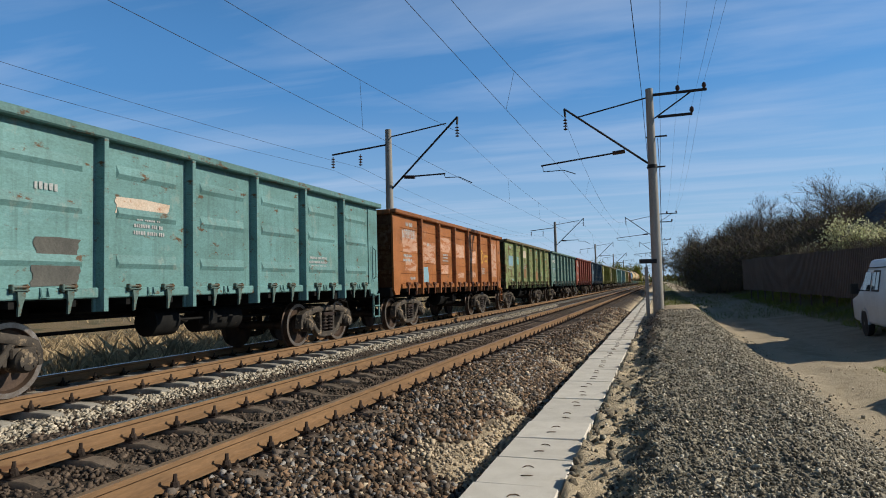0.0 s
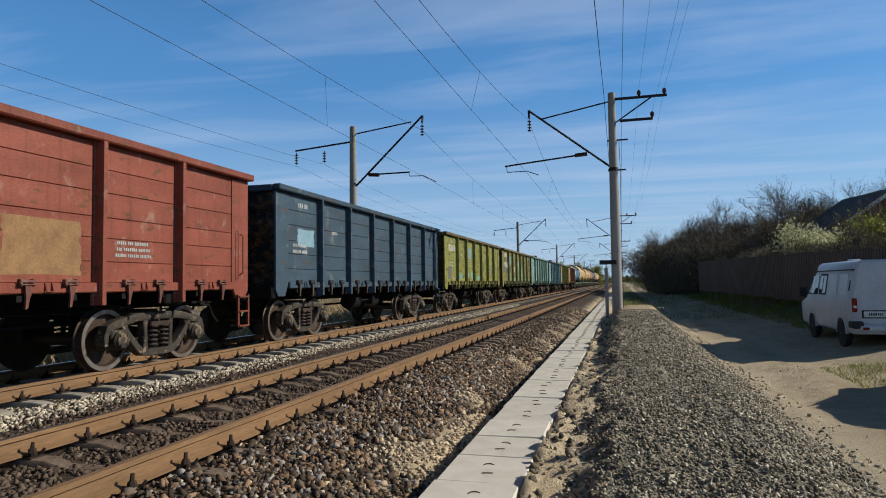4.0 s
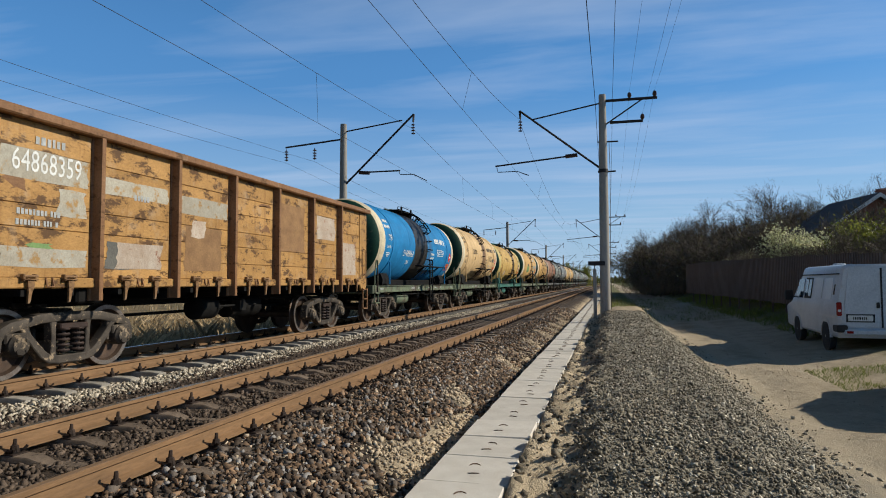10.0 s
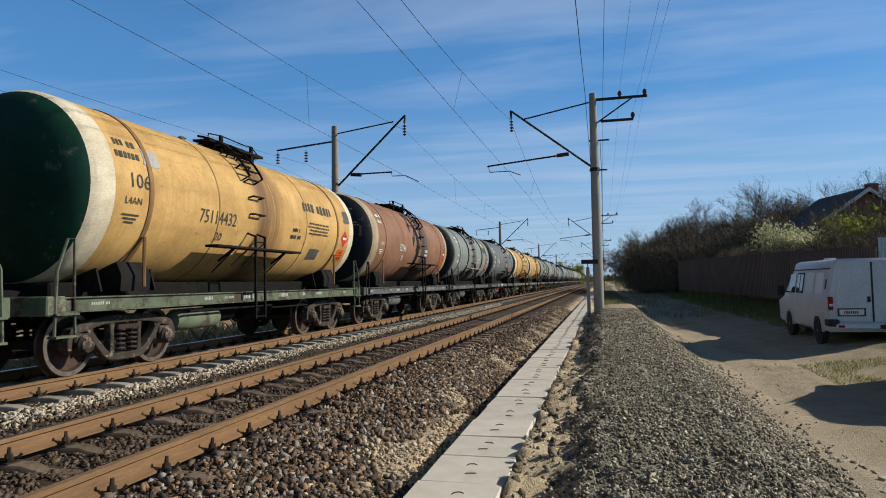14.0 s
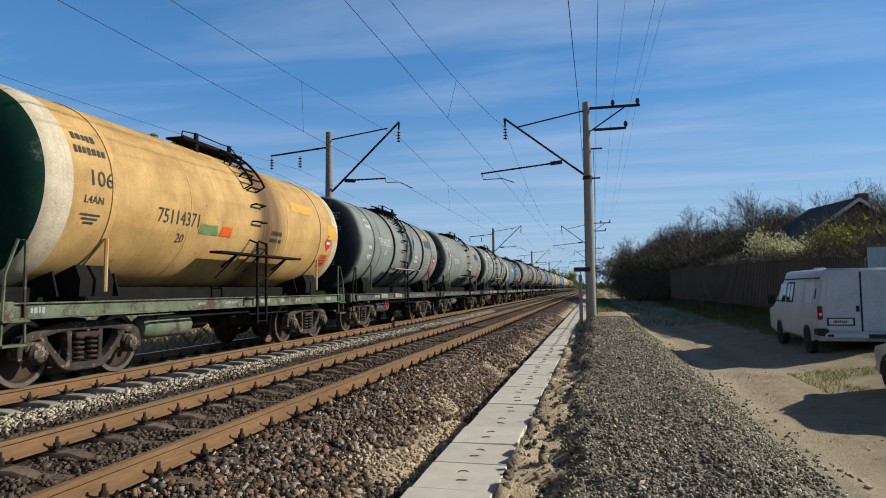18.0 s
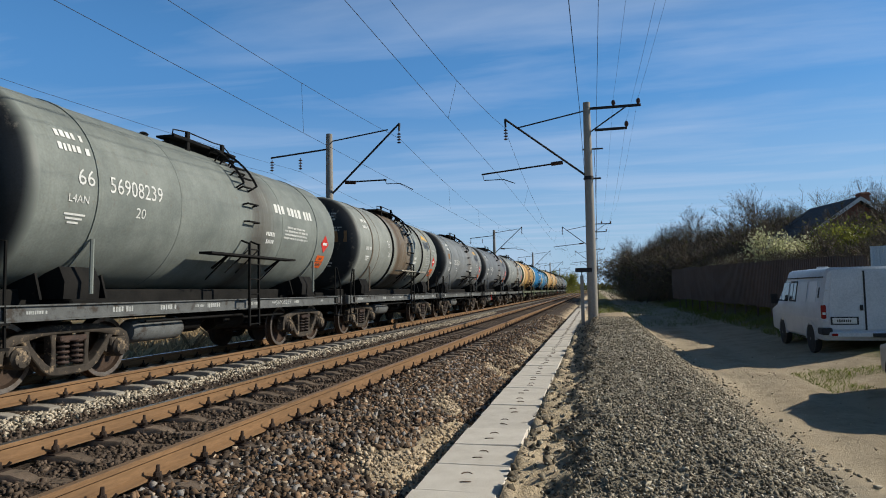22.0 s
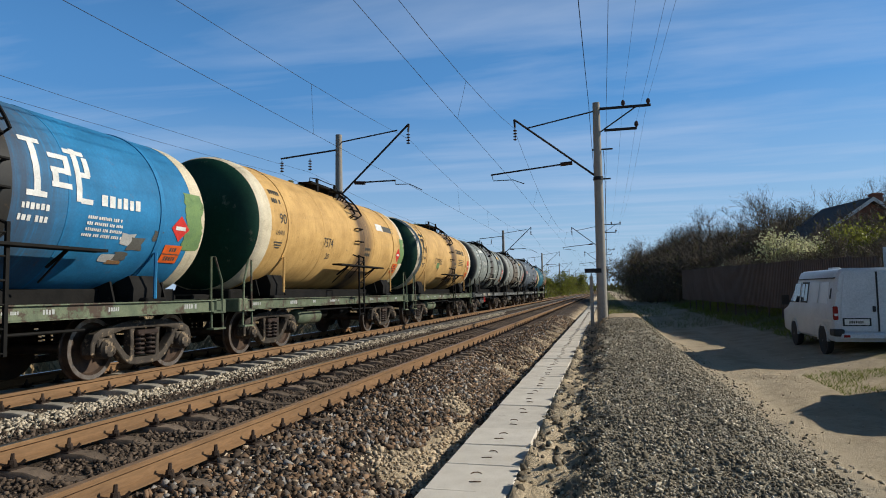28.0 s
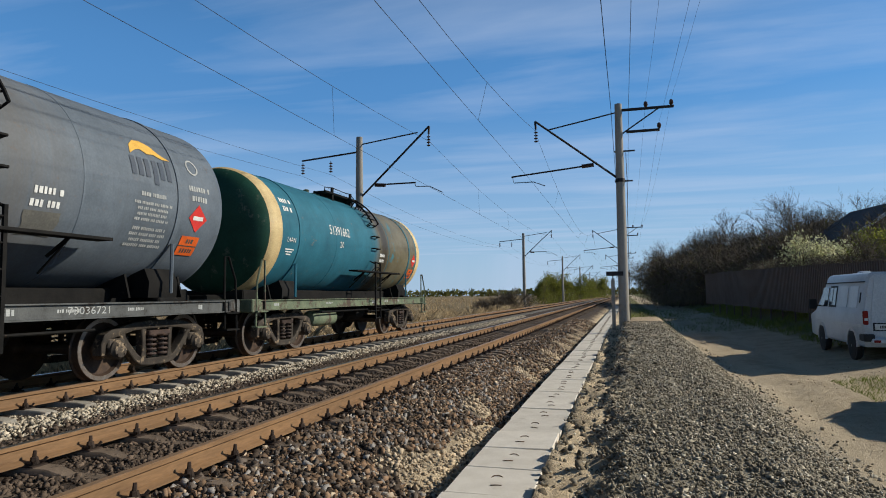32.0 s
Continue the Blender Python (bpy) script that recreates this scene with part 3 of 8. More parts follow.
def build_track(name, cx, top, dull, label):
    t = thing(name, pose(0, 0, 0), label, "railway track")
    t["kind"] = "structure"
    for s in (-1, 1):
        g = Geo().extrude(rail_profile(cx + s * 0.7975, top), "y", -60, 1400)
        r = part("rail", g, M_RUSTRAIL, t, "rust-brown steel rail")
        part("rail_head", Geo().box(cx + s * 0.7975 - 0.030, cx + s * 0.7975 + 0.030, -60, 1400, top - 0.004, top + 0.0025), dull[s > 0], r, "worn running surface")
    return t


near_track = build_track("near_track", XN, 0.0, (M_RAILTOP, M_RAILDULL), "rusty rails on dark concrete sleepers in brown ballast")
far_track = build_track("far_track", XF, ZF, (M_RAILTOP, M_RAILDULL), "rusty rails on pale concrete sleepers in fresh ballast")


def sleeper_geo():
    """A concrete sleeper, lower in the middle."""
    prof = [(-1.35, -0.02), (-1.2, 0.0), (-0.45, 0.0), (-0.3, -0.045), (0.3, -0.045), (0.45, 0.0), (1.2, 0.0), (1.35, -0.02)]
    g = Geo()
    vs, fs = [], []
    for x, z in prof:
        w = 0.085 if abs(x) < 0.4 else 0.1
        vs += [(x, -w - 0.04, -0.2), (x, -w, z - 0.018), (x, -w + 0.02, z), (x, w - 0.02, z), (x, w, z - 0.018), (x, w + 0.04, -0.2)]
    for i in range(len(prof) - 1):
        for j in range(5):
            a = i * 6 + j
            fs.append((a, a + 6, a + 7, a + 1)[::-1])
    n = len(vs) - 6
    fs += [(0, 1, 2, 3, 4, 5)[::-1], tuple(n + k for k in range(6))]
    return g.add(vs, fs)


def clip_geo():
    """Bolted rail clips on both sides of one rail seat: plate, clamp, tapered bolt and a bent prong."""
    g = Geo().box(-0.19, 0.19, -0.08, 0.08, -0.012, 0.012, 0.004)
    for s in (-1, 1):
        g.box(s * 0.11 - 0.04, s * 0.11 + 0.04, -0.055, 0.055, 0.006, 0.04, 0.01)
        g.tube((s * 0.118, 0.0, 0.02), (s * 0.118, 0.0, 0.075), 0.04, 6, 0.03)
        g.tube((s * 0.118, 0.0, 0.07), (s * 0.118, 0.004, 0.13), 0.019, 6, 0.014)
        for y in (-0.055, 0.055):
            g.pipe([(s * 0.13, y * 0.5, 0.03), (s * 0.165, y * 0.9, 0.035), (s * 0.185, y * 1.3, 0.065)], 0.014, 5)
    return g


def sleepers(track, cx, top, material, y0, near_n, far_n, label):
    me, mc = cached("sleeper", sleeper_geo), cached("clip", clip_geo)
    rng = random.Random(5)
    for i in range(near_n):
        y = y0 + 0.625 * i
        m = pose(cx, y, top - 0.19, 0, 0, rng.uniform(-0.8, 0.8))
        sl = part("sleeper", me, material, track, "", m)
        for s in (-1, 1):
            part("rail_clip", mc, M_CLIP, sl, "", pose(s * 0.7975, 0, 0))
    g, gc = Geo(), Geo()
    sv, sf = [tuple(v.co) for v in me.vertices], [tuple(p.vertices) for p in me.polygons]
    for i in range(near_n, near_n + far_n):
        y = y0 + 0.625 * i
        g.add([(a + cx, b + y, c + top - 0.19) for a, b, c in sv], sf)
        for s in (-1, 1):
            gc.box(cx + s * 0.7975 - 0.16, cx + s * 0.7975 + 0.16, y - 0.06, y + 0.06, top - 0.185, top - 0.11)
    tagged(part("sleepers_beyond", g, material, track, label), kind="stuff")
    tagged(part("clips_beyond", gc, M_CLIP, track, "dark iron rail fastenings"), kind="stuff")


# ---- slab path ----
def build_path():
    t = thing("slab_path", pose(0, 0, 0), "row of pale concrete trough covers beside the ballast", "path")
    t["kind"] = "structure"
    rng = random.Random(3)

    def slab():
        g = Geo().box(-0.36, 0.36, -0.4, 0.4, -0.1, 0.0, 0.008)
        return g

    def loop():
        return Geo().pipe([(-0.05, 0, 0), (-0.045, 0.015, 0.006), (-0.02, 0.028, 0.012), (0.02, 0.03, 0.012), (0.045, 0.015, 0.006), (0.05, 0, 0)], 0.005, 5)
    ms, ml = cached("slab", slab), cached("loop", loop)
    for i in range(110):
        y = 0.835 + 0.81 * i
        m = pose(2.40 + rng.uniform(-0.012, 0.012), y, -0.35 + rng.uniform(-0.008, 0.008), rng.uniform(-0.5, 0.5), rng.uniform(-0.6, 0.6), rng.uniform(-0.7, 0.7))
        s = part("slab", ms, M_SLAB, t, "", m)
        if i < 60:
            for q in (-0.12, 0.1):
                part("lifting_loop", ml, M_LOOP, s, "", pose(0.02 + rng.uniform(-0.04, 0.04), q, -0.004, 0, 0, rng.uniform(-25, 25) + (180 if q < 0 else 0)))

# ---- overhead line ----
LEFT_X, RIGHT_X, MAST_Y, SPAN = -8.2, 3.46, 27.6, 50.2


def insulator(g, x, y, z):
    g.tube((x, y, z + 0.28), (x, y, z - 0.28), 0.02, 6)
    for k in range(4):
        g.lathe([(z + 0.2 - 0.13 * k, 0.02), (z + 0.17 - 0.13 * k, 0.09), (z + 0.145 - 0.13 * k, 0.085), (z + 0.13 - 0.13 * k, 0.02)], 10, "z", (x, y, 0))
    return g


def mast(side, y, base, near):
    """A concrete mast with its bracket over the track; side: +1 beside the near track, -1 beside the far one."""
    x = RIGHT_X if side > 0 else LEFT_X
    lab = "grey concrete overhead line mast with " + ("steel bracket and crossarms" if side > 0 else "a long two-insulator arm")
    t = thing("catenary_mast", pose(x, y, 0), lab, "mast", "overhead line masts")
    topz = 9.15 if side > 0 else 8.65
    part("post", Geo().lathe([(base - 0.3, 0.215), (base + 4, 0.19), (topz, 0.145)], 14, "z"), M_CONCRETE, t, "weathered concrete post")
    # bracket: strut from the post up to the tip, tie to the post top
    tx, tz = ((-3.48, 8.71) if side > 0 else (3.40, 8.9))
    d = -1 if side > 0 else 1
    low = 5.95 if side > 0 else 5.75
    g = Geo().tube((d * 0.12, 0, low + 0.1), (tx, 0, tz), 0.045, 6)
    part("strut", g, M_STEEL, t)
    part("tie_rod", Geo().tube((d * 0.1, 0, topz - 0.35), (tx * 0.84, 0, tz - 0.42 if side > 0 else tz - 0.25), 0.03, 6), M_STEEL, t)
    part("tip_fork", Geo().tube((tx, 0, tz), (tx - d * 0.03, 0, tz - 0.35), 0.05, 5), M_STEEL, t)
    part("insulator", insulator(Geo(), tx - d * 0.03, 0, tz - 0.65), M_INSUL, t, "brown porcelain insulator string")
    az = 6.38 if side > 0 else 6.2
    a0, a1 = (-1.05, az + 0.28), (-4.55, az - 0.04)
    if side < 0:
        a0, a1 = (0.78, az + 0.16), (2.75, az + 0.16)
    part("registration_arm", Geo().tube((a0[0], 0, a0[1]), (a1[0], 0, a1[1]), 0.035, 6), M_STEEL, t)
    part("arm_insulator", Geo().tube((a0[0] - 0.0, 0, a0[1]), (a0[0] + d * 0.5, 0, a0[1] - 0.04), 0.085, 8), M_INSUL, t)
    if side > 0:
        part("steady_arm", Geo().pipe([(-4.5, 0, az - 0.02), (-4.45, 0, az - 0.3), (-3.6, 0, az - 0.3), (-3.1, 0, az - 0.5)], 0.02, 5), M_STEEL, t)
        ca = [(8.88, 0.1, 2.2, (1.1, 2.1)), (7.95, 0.3, 1.62, (1.6,))]
        for z, x0, x1, knobs in ca:
            arm = part("crossarm", Geo().box(x0, x1, -0.05, 0.05, z - 0.05, z + 0.05, 0.01), M_STEEL, t)
            for k in knobs:
                part("pin_insulator", Geo().lathe([(z + 0.04, 0.03), (z + 0.14, 0.09), (z + 0.26, 0.07), (z + 0.3, 0.02)], 8, "z", (k, 0, 0)), M_INSUL, arm)
        part("brace", Geo().tube((0.15, 0, 7.9), (1.6, 0, 8.85), 0.03, 6), M_STEEL, t)
        for z, w in ((7.15, 0.62), (5.9, 0.5)):
            part("step_iron", Geo().box(-0.22, w, -0.03, 0.03, z - 0.03, z + 0.03, 0.006), M_STEEL, t)
        if near:
            part("clamp", Geo().lathe([(5.85, 0.2), (6.0, 0.2)], 12, "z"), M_STEEL, t)
            part("earth_cable", Geo().pipe([(0.25, 0, 7.1), (0.27, 0, 5.9), (0.24, 0, 3), (0.24, 0, base)], 0.012, 5), M_STEEL, t)
    else:
        part("steady_arm", Geo().pipe([(2.7, 0, az + 0.16), (2.75, 0, az - 0.02), (3.4, 0, az - 0.04), (4.0, 0, az - 0.35)], 0.02, 5), M_STEEL, t)
        b = part("outer_arm", Geo().tube((-0.1, 0, 7.95), (-2.95, 0, 7.72), 0.04, 6), M_STEEL, t)
        for k in (-2.9, -1.45):
            part("insulator", insulator(Geo(), k, 0, 7.35), M_INSUL, b)
    return t


def build_masts():
    for i in range(-1, 9):
        y = MAST_Y + SPAN * i
        mast(1, y, mound(y) - 0.1 if i >= 0 else -0.4, i == 0)
        mast(-1, y, -0.7, i == 0)


def sagging(p, q, sag, n=14):
    p, q = Vector(p), Vector(q)
    return [p.lerp(q, k / n) - Vector((0, 0, sag * 4 * (k / n) * (1 - k / n))) for k in range(n + 1)]


def build_wires():
    ys = [MAST_Y + SPAN * i for i in range(-2, 9)]

    def line(name, label, pts, sag, r):
        t = thing(name, pose(0, 0, 0), label, "wire")
        way = [Vector(pts[0])]
        for a, b in zip(pts, pts[1:]):
            way += sagging(a, b, sag)[1:]
        g = Geo().pipe(way, r * 0.68, 5)
        part("strand", g, M_WIRE, t)
        return t

    for cx, zt, zc, zig, sg in ((-0.05, 8.35, 6.2, 0.06, 1.75), (-4.8, 8.2, 6.1, -0.06, 0.95)):
        mess = line("messenger_wire", "thin dark messenger wire above the track", [(cx, y, zt) for y in ys], sg, 0.010)
        cont = line("contact_wire", "thin dark contact wire above the track", [(cx + zig * (-1) ** i + (-0.3 if cx > -1 else 0.1), y, zc) for i, y in enumerate(ys)], 0.05, 0.009)
        for i, y in enumerate(ys[:-1]):
            for k in range(1, 5):
                f = k / 5
                za = zt - sg * 4 * f * (1 - f)
                xb = cx + (-0.3 if cx > -1 else 0.1) + zig * (-1) ** i * (1 - 2 * f)
                part("dropper", Geo().tube((cx, y + SPAN * f, za), (xb, y + SPAN * f, zc - 0.2 * f * (1 - f)), 0.005, 4), M_WIRE, mess)
    for x, z, r in ((RIGHT_X - 0.3, 9.1, 0.017), (RIGHT_X + 0.42, 9.1, 0.011), (RIGHT_X + 1.1, 9.2, 0.005), (RIGHT_X + 2.1, 9.2, 0.005), (RIGHT_X + 1.6, 8.27, 0.005)):
        line("feeder_line", "thin power line on the crossarms of the masts", [(x, y, z) for y in ys], 0.9, r)
    for x, z in ((LEFT_X - 2.9, 6.98), (LEFT_X - 1.45, 6.98)):
        line("feeder_line", "thin power line on the outer arms of the masts", [(x, y, z) for y in ys], 0.7, 0.008)


def build_sign_post():
    t = thing("track_sign", pose(3.05, 27.4, 0), "short concrete post with a dark plate beside the mast", "sign")
    part("post", Geo().box(-0.07, 0.07, -0.07, 0.07, -0.2, 1.85, 0.02), M_CONCRETE, t)
    part("plate", Geo().box(-0.26, 0.42, -0.012, 0.012, 1.98, 2.16, 0.004), M_STEEL, t, "dark enamel plate")
    part("bracket", Geo().tube((0, 0, 1.8), (0, 0, 2.05), 0.02, 6), M_STEEL, t)


build_masts()
build_wires()
build_sign_post()

# ---- train materials ----
M_BOGIE = surface("grimy_bogie_steel", (0.075, 0.062, 0.05), (0.028, 0.024, 0.021), 4, 0.7, 0.0, 0.3, 50, (0.24, 0.18, 0.12), 0.56, 7, jitter=0.25, spec=0.12)
M_SPRING = surface("dark_reddish_spring_steel", (0.06, 0.038, 0.03), (0.03, 0.022, 0.02), 8, 0.6, 0.0, 0.2, 50, (0.14, 0.09, 0.06), 0.6, 9, jitter=0.3)
M_WHEEL = surface("worn_wheel_steel", (0.10, 0.065, 0.045), (0.05, 0.036, 0.03), 5, 0.55, 0.5, 0.15, 50, jitter=0.15)
M_TREAD = surface("bright_wheel_rim", (0.45, 0.40, 0.36), (0.3, 0.24, 0.2), 9, 0.35, 0.85, 0.05, jitter=0)
M_UNDER = surface("black_underframe", (0.016, 0.015, 0.014), (0.008, 0.008, 0.008), 3, 0.75, 0.0, 0.2, 50, (0.07, 0.05, 0.037), 0.64, 5, jitter=0.2, spec=0.08)
M_GREENFRAME = surface("green_underframe", (0.155, 0.18, 0.115), (0.08, 0.105, 0.07), 3, 0.75, 0, 0.2, 50, (0.075, 0.055, 0.042), 0.52, 2.5, jitter=0.2)
M_TEALFRAME = surface("teal_underframe", (0.06, 0.19, 0.15), (0.03, 0.10, 0.085), 3, 0.65, 0, 0.2, 50, (0.07, 0.05, 0.04), 0.6, 4, jitter=0.15)
M_GREYFRAME = surface("worn_grey_underframe", (0.125, 0.13, 0.128), (0.07, 0.073, 0.073), 3, 0.7, 0, 0.2, 50, (0.05, 0.042, 0.036), 0.55, 3.0, jitter=0.2)
M_BOARD = surface("pale_step_board", (0.36, 0.34, 0.29), (0.25, 0.22, 0.18), 6, 0.85, 0, 0.2, jitter=0.15)
M_WHITE = surface("white_lettering", (0.75, 0.75, 0.72), (0.55, 0.55, 0.52), 6, 0.8, 0, 0, 50, jitter=0)
M_BLACKL = surface("black_lettering", (0.045, 0.045, 0.04), (0.09, 0.085, 0.07), 6, 0.8, 0, 0, 50, jitter=0)
M_GREYL = surface("faded_grey_lettering", (0.42, 0.43, 0.42), (0.3, 0.31, 0.3), 6, 0.8, 0, 0, 50, jitter=0)
M_ORANGE = surface("orange_hazard_plate", (0.75, 0.13, 0.02), (0.6, 0.1, 0.02), 6, 0.6, 0, 0, jitter=0)
M_REDP = surface("red_hazard_paint", (0.62, 0.04, 0.03), (0.5, 0.035, 0.03), 6, 0.6, 0, 0, jitter=0)
M_GOLD = surface("golden_emblem", (0.68, 0.40, 0.08), (0.58, 0.32, 0.06), 5, 0.6, 0, 0, jitter=0)
M_NAVYL = surface("dark_blue_lettering", (0.06, 0.075, 0.10), (0.08, 0.09, 0.11), 5, 0.7, 0, 0, jitter=0)
M_SILVER = surface("bare_metal_mark", (0.6, 0.6, 0.58), (0.45, 0.45, 0.43), 7, 0.5, 0.3, 0.05, jitter=0)
M_GREENP = surface("green_repaint", (0.17, 0.27, 0.10), (0.12, 0.20, 0.085), 5, 0.7, 0, 0.1, 40, (0.1, 0.09, 0.05), 0.6, 6, jitter=0.1)
M_BLUEP = surface("pale_blue_repaint", (0.20, 0.32, 0.38), (0.16, 0.26, 0.31), 4, 0.7, 0, 0.1, 40, (0.2, 0.2, 0.12), 0.62, 6, jitter=0.15)
M_TEALP = surface("turquoise_repaint", (0.15, 0.34, 0.28), (0.12, 0.27, 0.22), 4, 0.7, 0, 0.1, 40, (0.2, 0.2, 0.12), 0.6, 6, jitter=0.15)
M_PALEP = surface("pale_primer_patch", (0.5, 0.42, 0.34), (0.4, 0.3, 0.22), 4, 0.75, 0, 0.1, 40, (0.3, 0.14, 0.08), 0.58, 6, jitter=0.2)
M_PINKP = surface("pale_pink_primer_patch", (0.52, 0.33, 0.235), (0.44, 0.22, 0.13), 3, 0.8, 0, 0.1, 40, (0.36, 0.13, 0.05), 0.50, 3.5, (1, 0.45, 2.2), 0.15)
M_GREYP = surface("pale_grey_repaint", (0.42, 0.39, 0.32), (0.34, 0.30, 0.23), 3, 0.8, 0, 0.1, 40, (0.36, 0.22, 0.09), 0.55, 5, jitter=0.15)
M_DARKP = surface("dark_tar_patch", (0.085, 0.083, 0.075), (0.12, 0.115, 0.10), 4, 0.8, 0, 0.1, 40, jitter=0.2)
M_BRICKP = surface("rusty_brown_patch", (0.26, 0.15, 0.07), (0.18, 0.1, 0.05), 4, 0.8, 0, 0.15, 40, jitter=0.2)

# ---- writing ----
TEXTS = {}


def text_shape(s, size):
    """The outline of a word as flat faces, centred, in metres."""
    key = (s, size)
    if key not in TEXTS:
        cu = bpy.data.curves.new("word", "FONT")
        cu.body, cu.size, cu.align_x, cu.align_y, cu.resolution_u = s, size, "CENTER", "CENTER", 2
        ob = bpy.data.objects.new("word", cu)
        me = bpy.data.meshes.new_from_object(ob)
        bm = bmesh.new()
        bm.from_mesh(me)
        for k in range(-4, 5):
            bmesh.ops.bisect_plane(bm, geom=bm.verts[:] + bm.edges[:] + bm.faces[:], plane_co=(0, k * size * 0.1, 0), plane_no=(0, 1, 0))
        bm.to_mesh(me)
        bm.free()
        TEXTS[key] = ([(v.co.x, v.co.y) for v in me.vertices], [tuple(p.vertices) for p in me.polygons])
        bpy.data.objects.remove(ob)
        bpy.data.meshes.remove(me)
        bpy.data.curves.remove(cu)
    return TEXTS[key]


def on_side(x):
    """Maps (along, up) onto a flat side at x, read from its outside."""
    return lambda u, v: (x, u, v)


def on_barrel(r, zc):
    """Maps (along, up) onto a round barrel, measured along its skin from its mid height."""
    return lambda u, v: (r * math.cos((v - zc) / r), u, zc + r * math.sin((v - zc) / r))


def put_text(g, put, s, size, u, v, sx=1.0):
    vs, fs = text_shape(s, size)
    return g.add([put(u + a * sx, v + b) for a, b in vs], fs)


def put_rect(g, put, u0, u1, v0, v1, n=4):
    """A thin painted patch, cut in strips so that it follows a round skin."""
    vs = []
    for k in range(n + 1):
        v = v0 + (v1 - v0) * k / n
        vs += [put(u0, v), put(u1, v)]
    return g.add(vs, [(2 * k, 2 * k + 1, 2 * k + 3, 2 * k + 2) for k in range(n)])


def put_rag(g, put, u0, u1, v0, v1, seed, rough=0.035):
    """A painted patch with ragged edges, cut in strips."""
    rng = random.Random(seed)
    n = max(4, int((v1 - v0) / 0.05))
    vs, a, b = [], 0.0, 0.0
    for k in range(n + 1):
        a = 0.6 * a + rng.uniform(-rough, rough)
        b = 0.6 * b + rng.uniform(-rough, rough)
        v = v0 + (v1 - v0) * k / n
        vs += [put(u0 + a, v + rng.uniform(-0.008, 0.008)), put((u0 + u1) / 2, v + (rng.uniform(-rough, rough) * 0.6 if k in (0, n) else 0)), put(u1 + b, v + rng.uniform(-0.008, 0.008))]
    return g.add(vs, [(3 * k + j, 3 * k + j + 1, 3 * k + j + 4, 3 * k + j + 3) for k in range(n) for j in (0, 1)])


def put_poly(g, put, pts):
    return g.add([put(*p) for p in pts], [tuple(range(len(pts)))])


def put_bars(g, put, u, v, width, rows, size, seed):
    """Unreadable lines of writing as short bars."""
    rng = random.Random(seed)
    for k in range(rows):
        w = width * rng.uniform(0.7, 1.0)
        a, vv, left = u - w / 2, v - k * size * 1.7, rng.randint(3, 8)
        while a < u + w / 2:
            b = a + size * rng.uniform(0.34, 0.6)
            put_rect(g, put, a, b, vv - size * rng.uniform(0.38, 0.5), vv + size * rng.uniform(0.38, 0.5), 1)
            left -= 1
            a = b + size * (0.22 if left else 0.7)
            left = left or rng.randint(3, 8)
    return g


# ---- running gear ----


def band(g, pts, widths, x0, x1):
    """A curved bar through points of the (y, z) plane, as one strip with mitred joints."""
    n = len(pts)
    up, dn = [], []
    for k in range(n):
        a, b = Vector(pts[max(0, k - 1)]), Vector(pts[min(n - 1, k + 1)])
        d = (b - a).normalized()
        off = Vector((-d.y, d.x)) * widths[k] / 2
        up.append(Vector(pts[k]) + off)
        dn.append(Vector(pts[k]) - off)
    vs = []
    for k in range(n):
        vs += [(x0, *dn[k]), (x1 - 0.012, *dn[k].lerp(up[k], 0.02)), (x1, *dn[k].lerp(up[k], 0.14)), (x1, *dn[k].lerp(up[k], 0.86)), (x1 - 0.012, *dn[k].lerp(up[k], 0.98)), (x0, *up[k])]
    fs = [(k * 6 + j, k * 6 + j + 1, k * 6 + j + 7, k * 6 + j + 6)[::-1] for k in range(n - 1) for j in range(5)]
    e = (n - 1) * 6
    fs += [(0, 1, 2, 3, 4, 5)[::-1], tuple(e + j for j in range(6))] + [(k * 6 + 5, k * 6, k * 6 + 6, k * 6 + 11)[::-1] for k in range(n - 1)]
    return g.add(vs, fs)


def side_frame_geo():
    """A cast bogie side frame: arched top chord, belly, two columns and inner struts."""
    g = Geo()
    top = [(1.17, 0.40), (1.16, 0.56), (1.10, 0.66), (0.98, 0.71), (0.80, 0.745), (0.55, 0.80), (0.3, 0.815), (0.0, 0.815)]
    wid = [0.08, 0.10, 0.13, 0.14, 0.13, 0.13, 0.13, 0.13]
    band(g, [(-y, z) for y, z in top] + top[-2::-1], wid + wid[-2::-1], 0.94, 1.10)
    low = [(0.80, 0.70), (0.72, 0.58), (0.60, 0.44), (0.48, 0.31), (0.36, 0.235), (0.2, 0.215), (0.0, 0.215)]
    wid = [0.10, 0.10, 0.11, 0.12, 0.12, 0.12, 0.12]
    band(g, [(-y, z) for y, z in low] + low[-2::-1], wid + wid[-2::-1], 0.94, 1.09)
    for s in (-1, 1):
        band(g, [(s * 0.31, 0.80), (s * 0.31, 0.66), (s * 0.30, 0.4), (s * 0.31, 0.24)] if s > 0 else [(s * 0.31, 0.24), (s * 0.30, 0.4), (s * 0.31, 0.66), (s * 0.31, 0.80)], [0.13, 0.085, 0.085, 0.14], 0.95, 1.08)
        band(g, [(s * 0.71, 0.42), (s * 0.72, 0.56), (s * 0.74, 0.72)], [0.06, 0.07, 0.1], 0.95, 1.07)
    return g


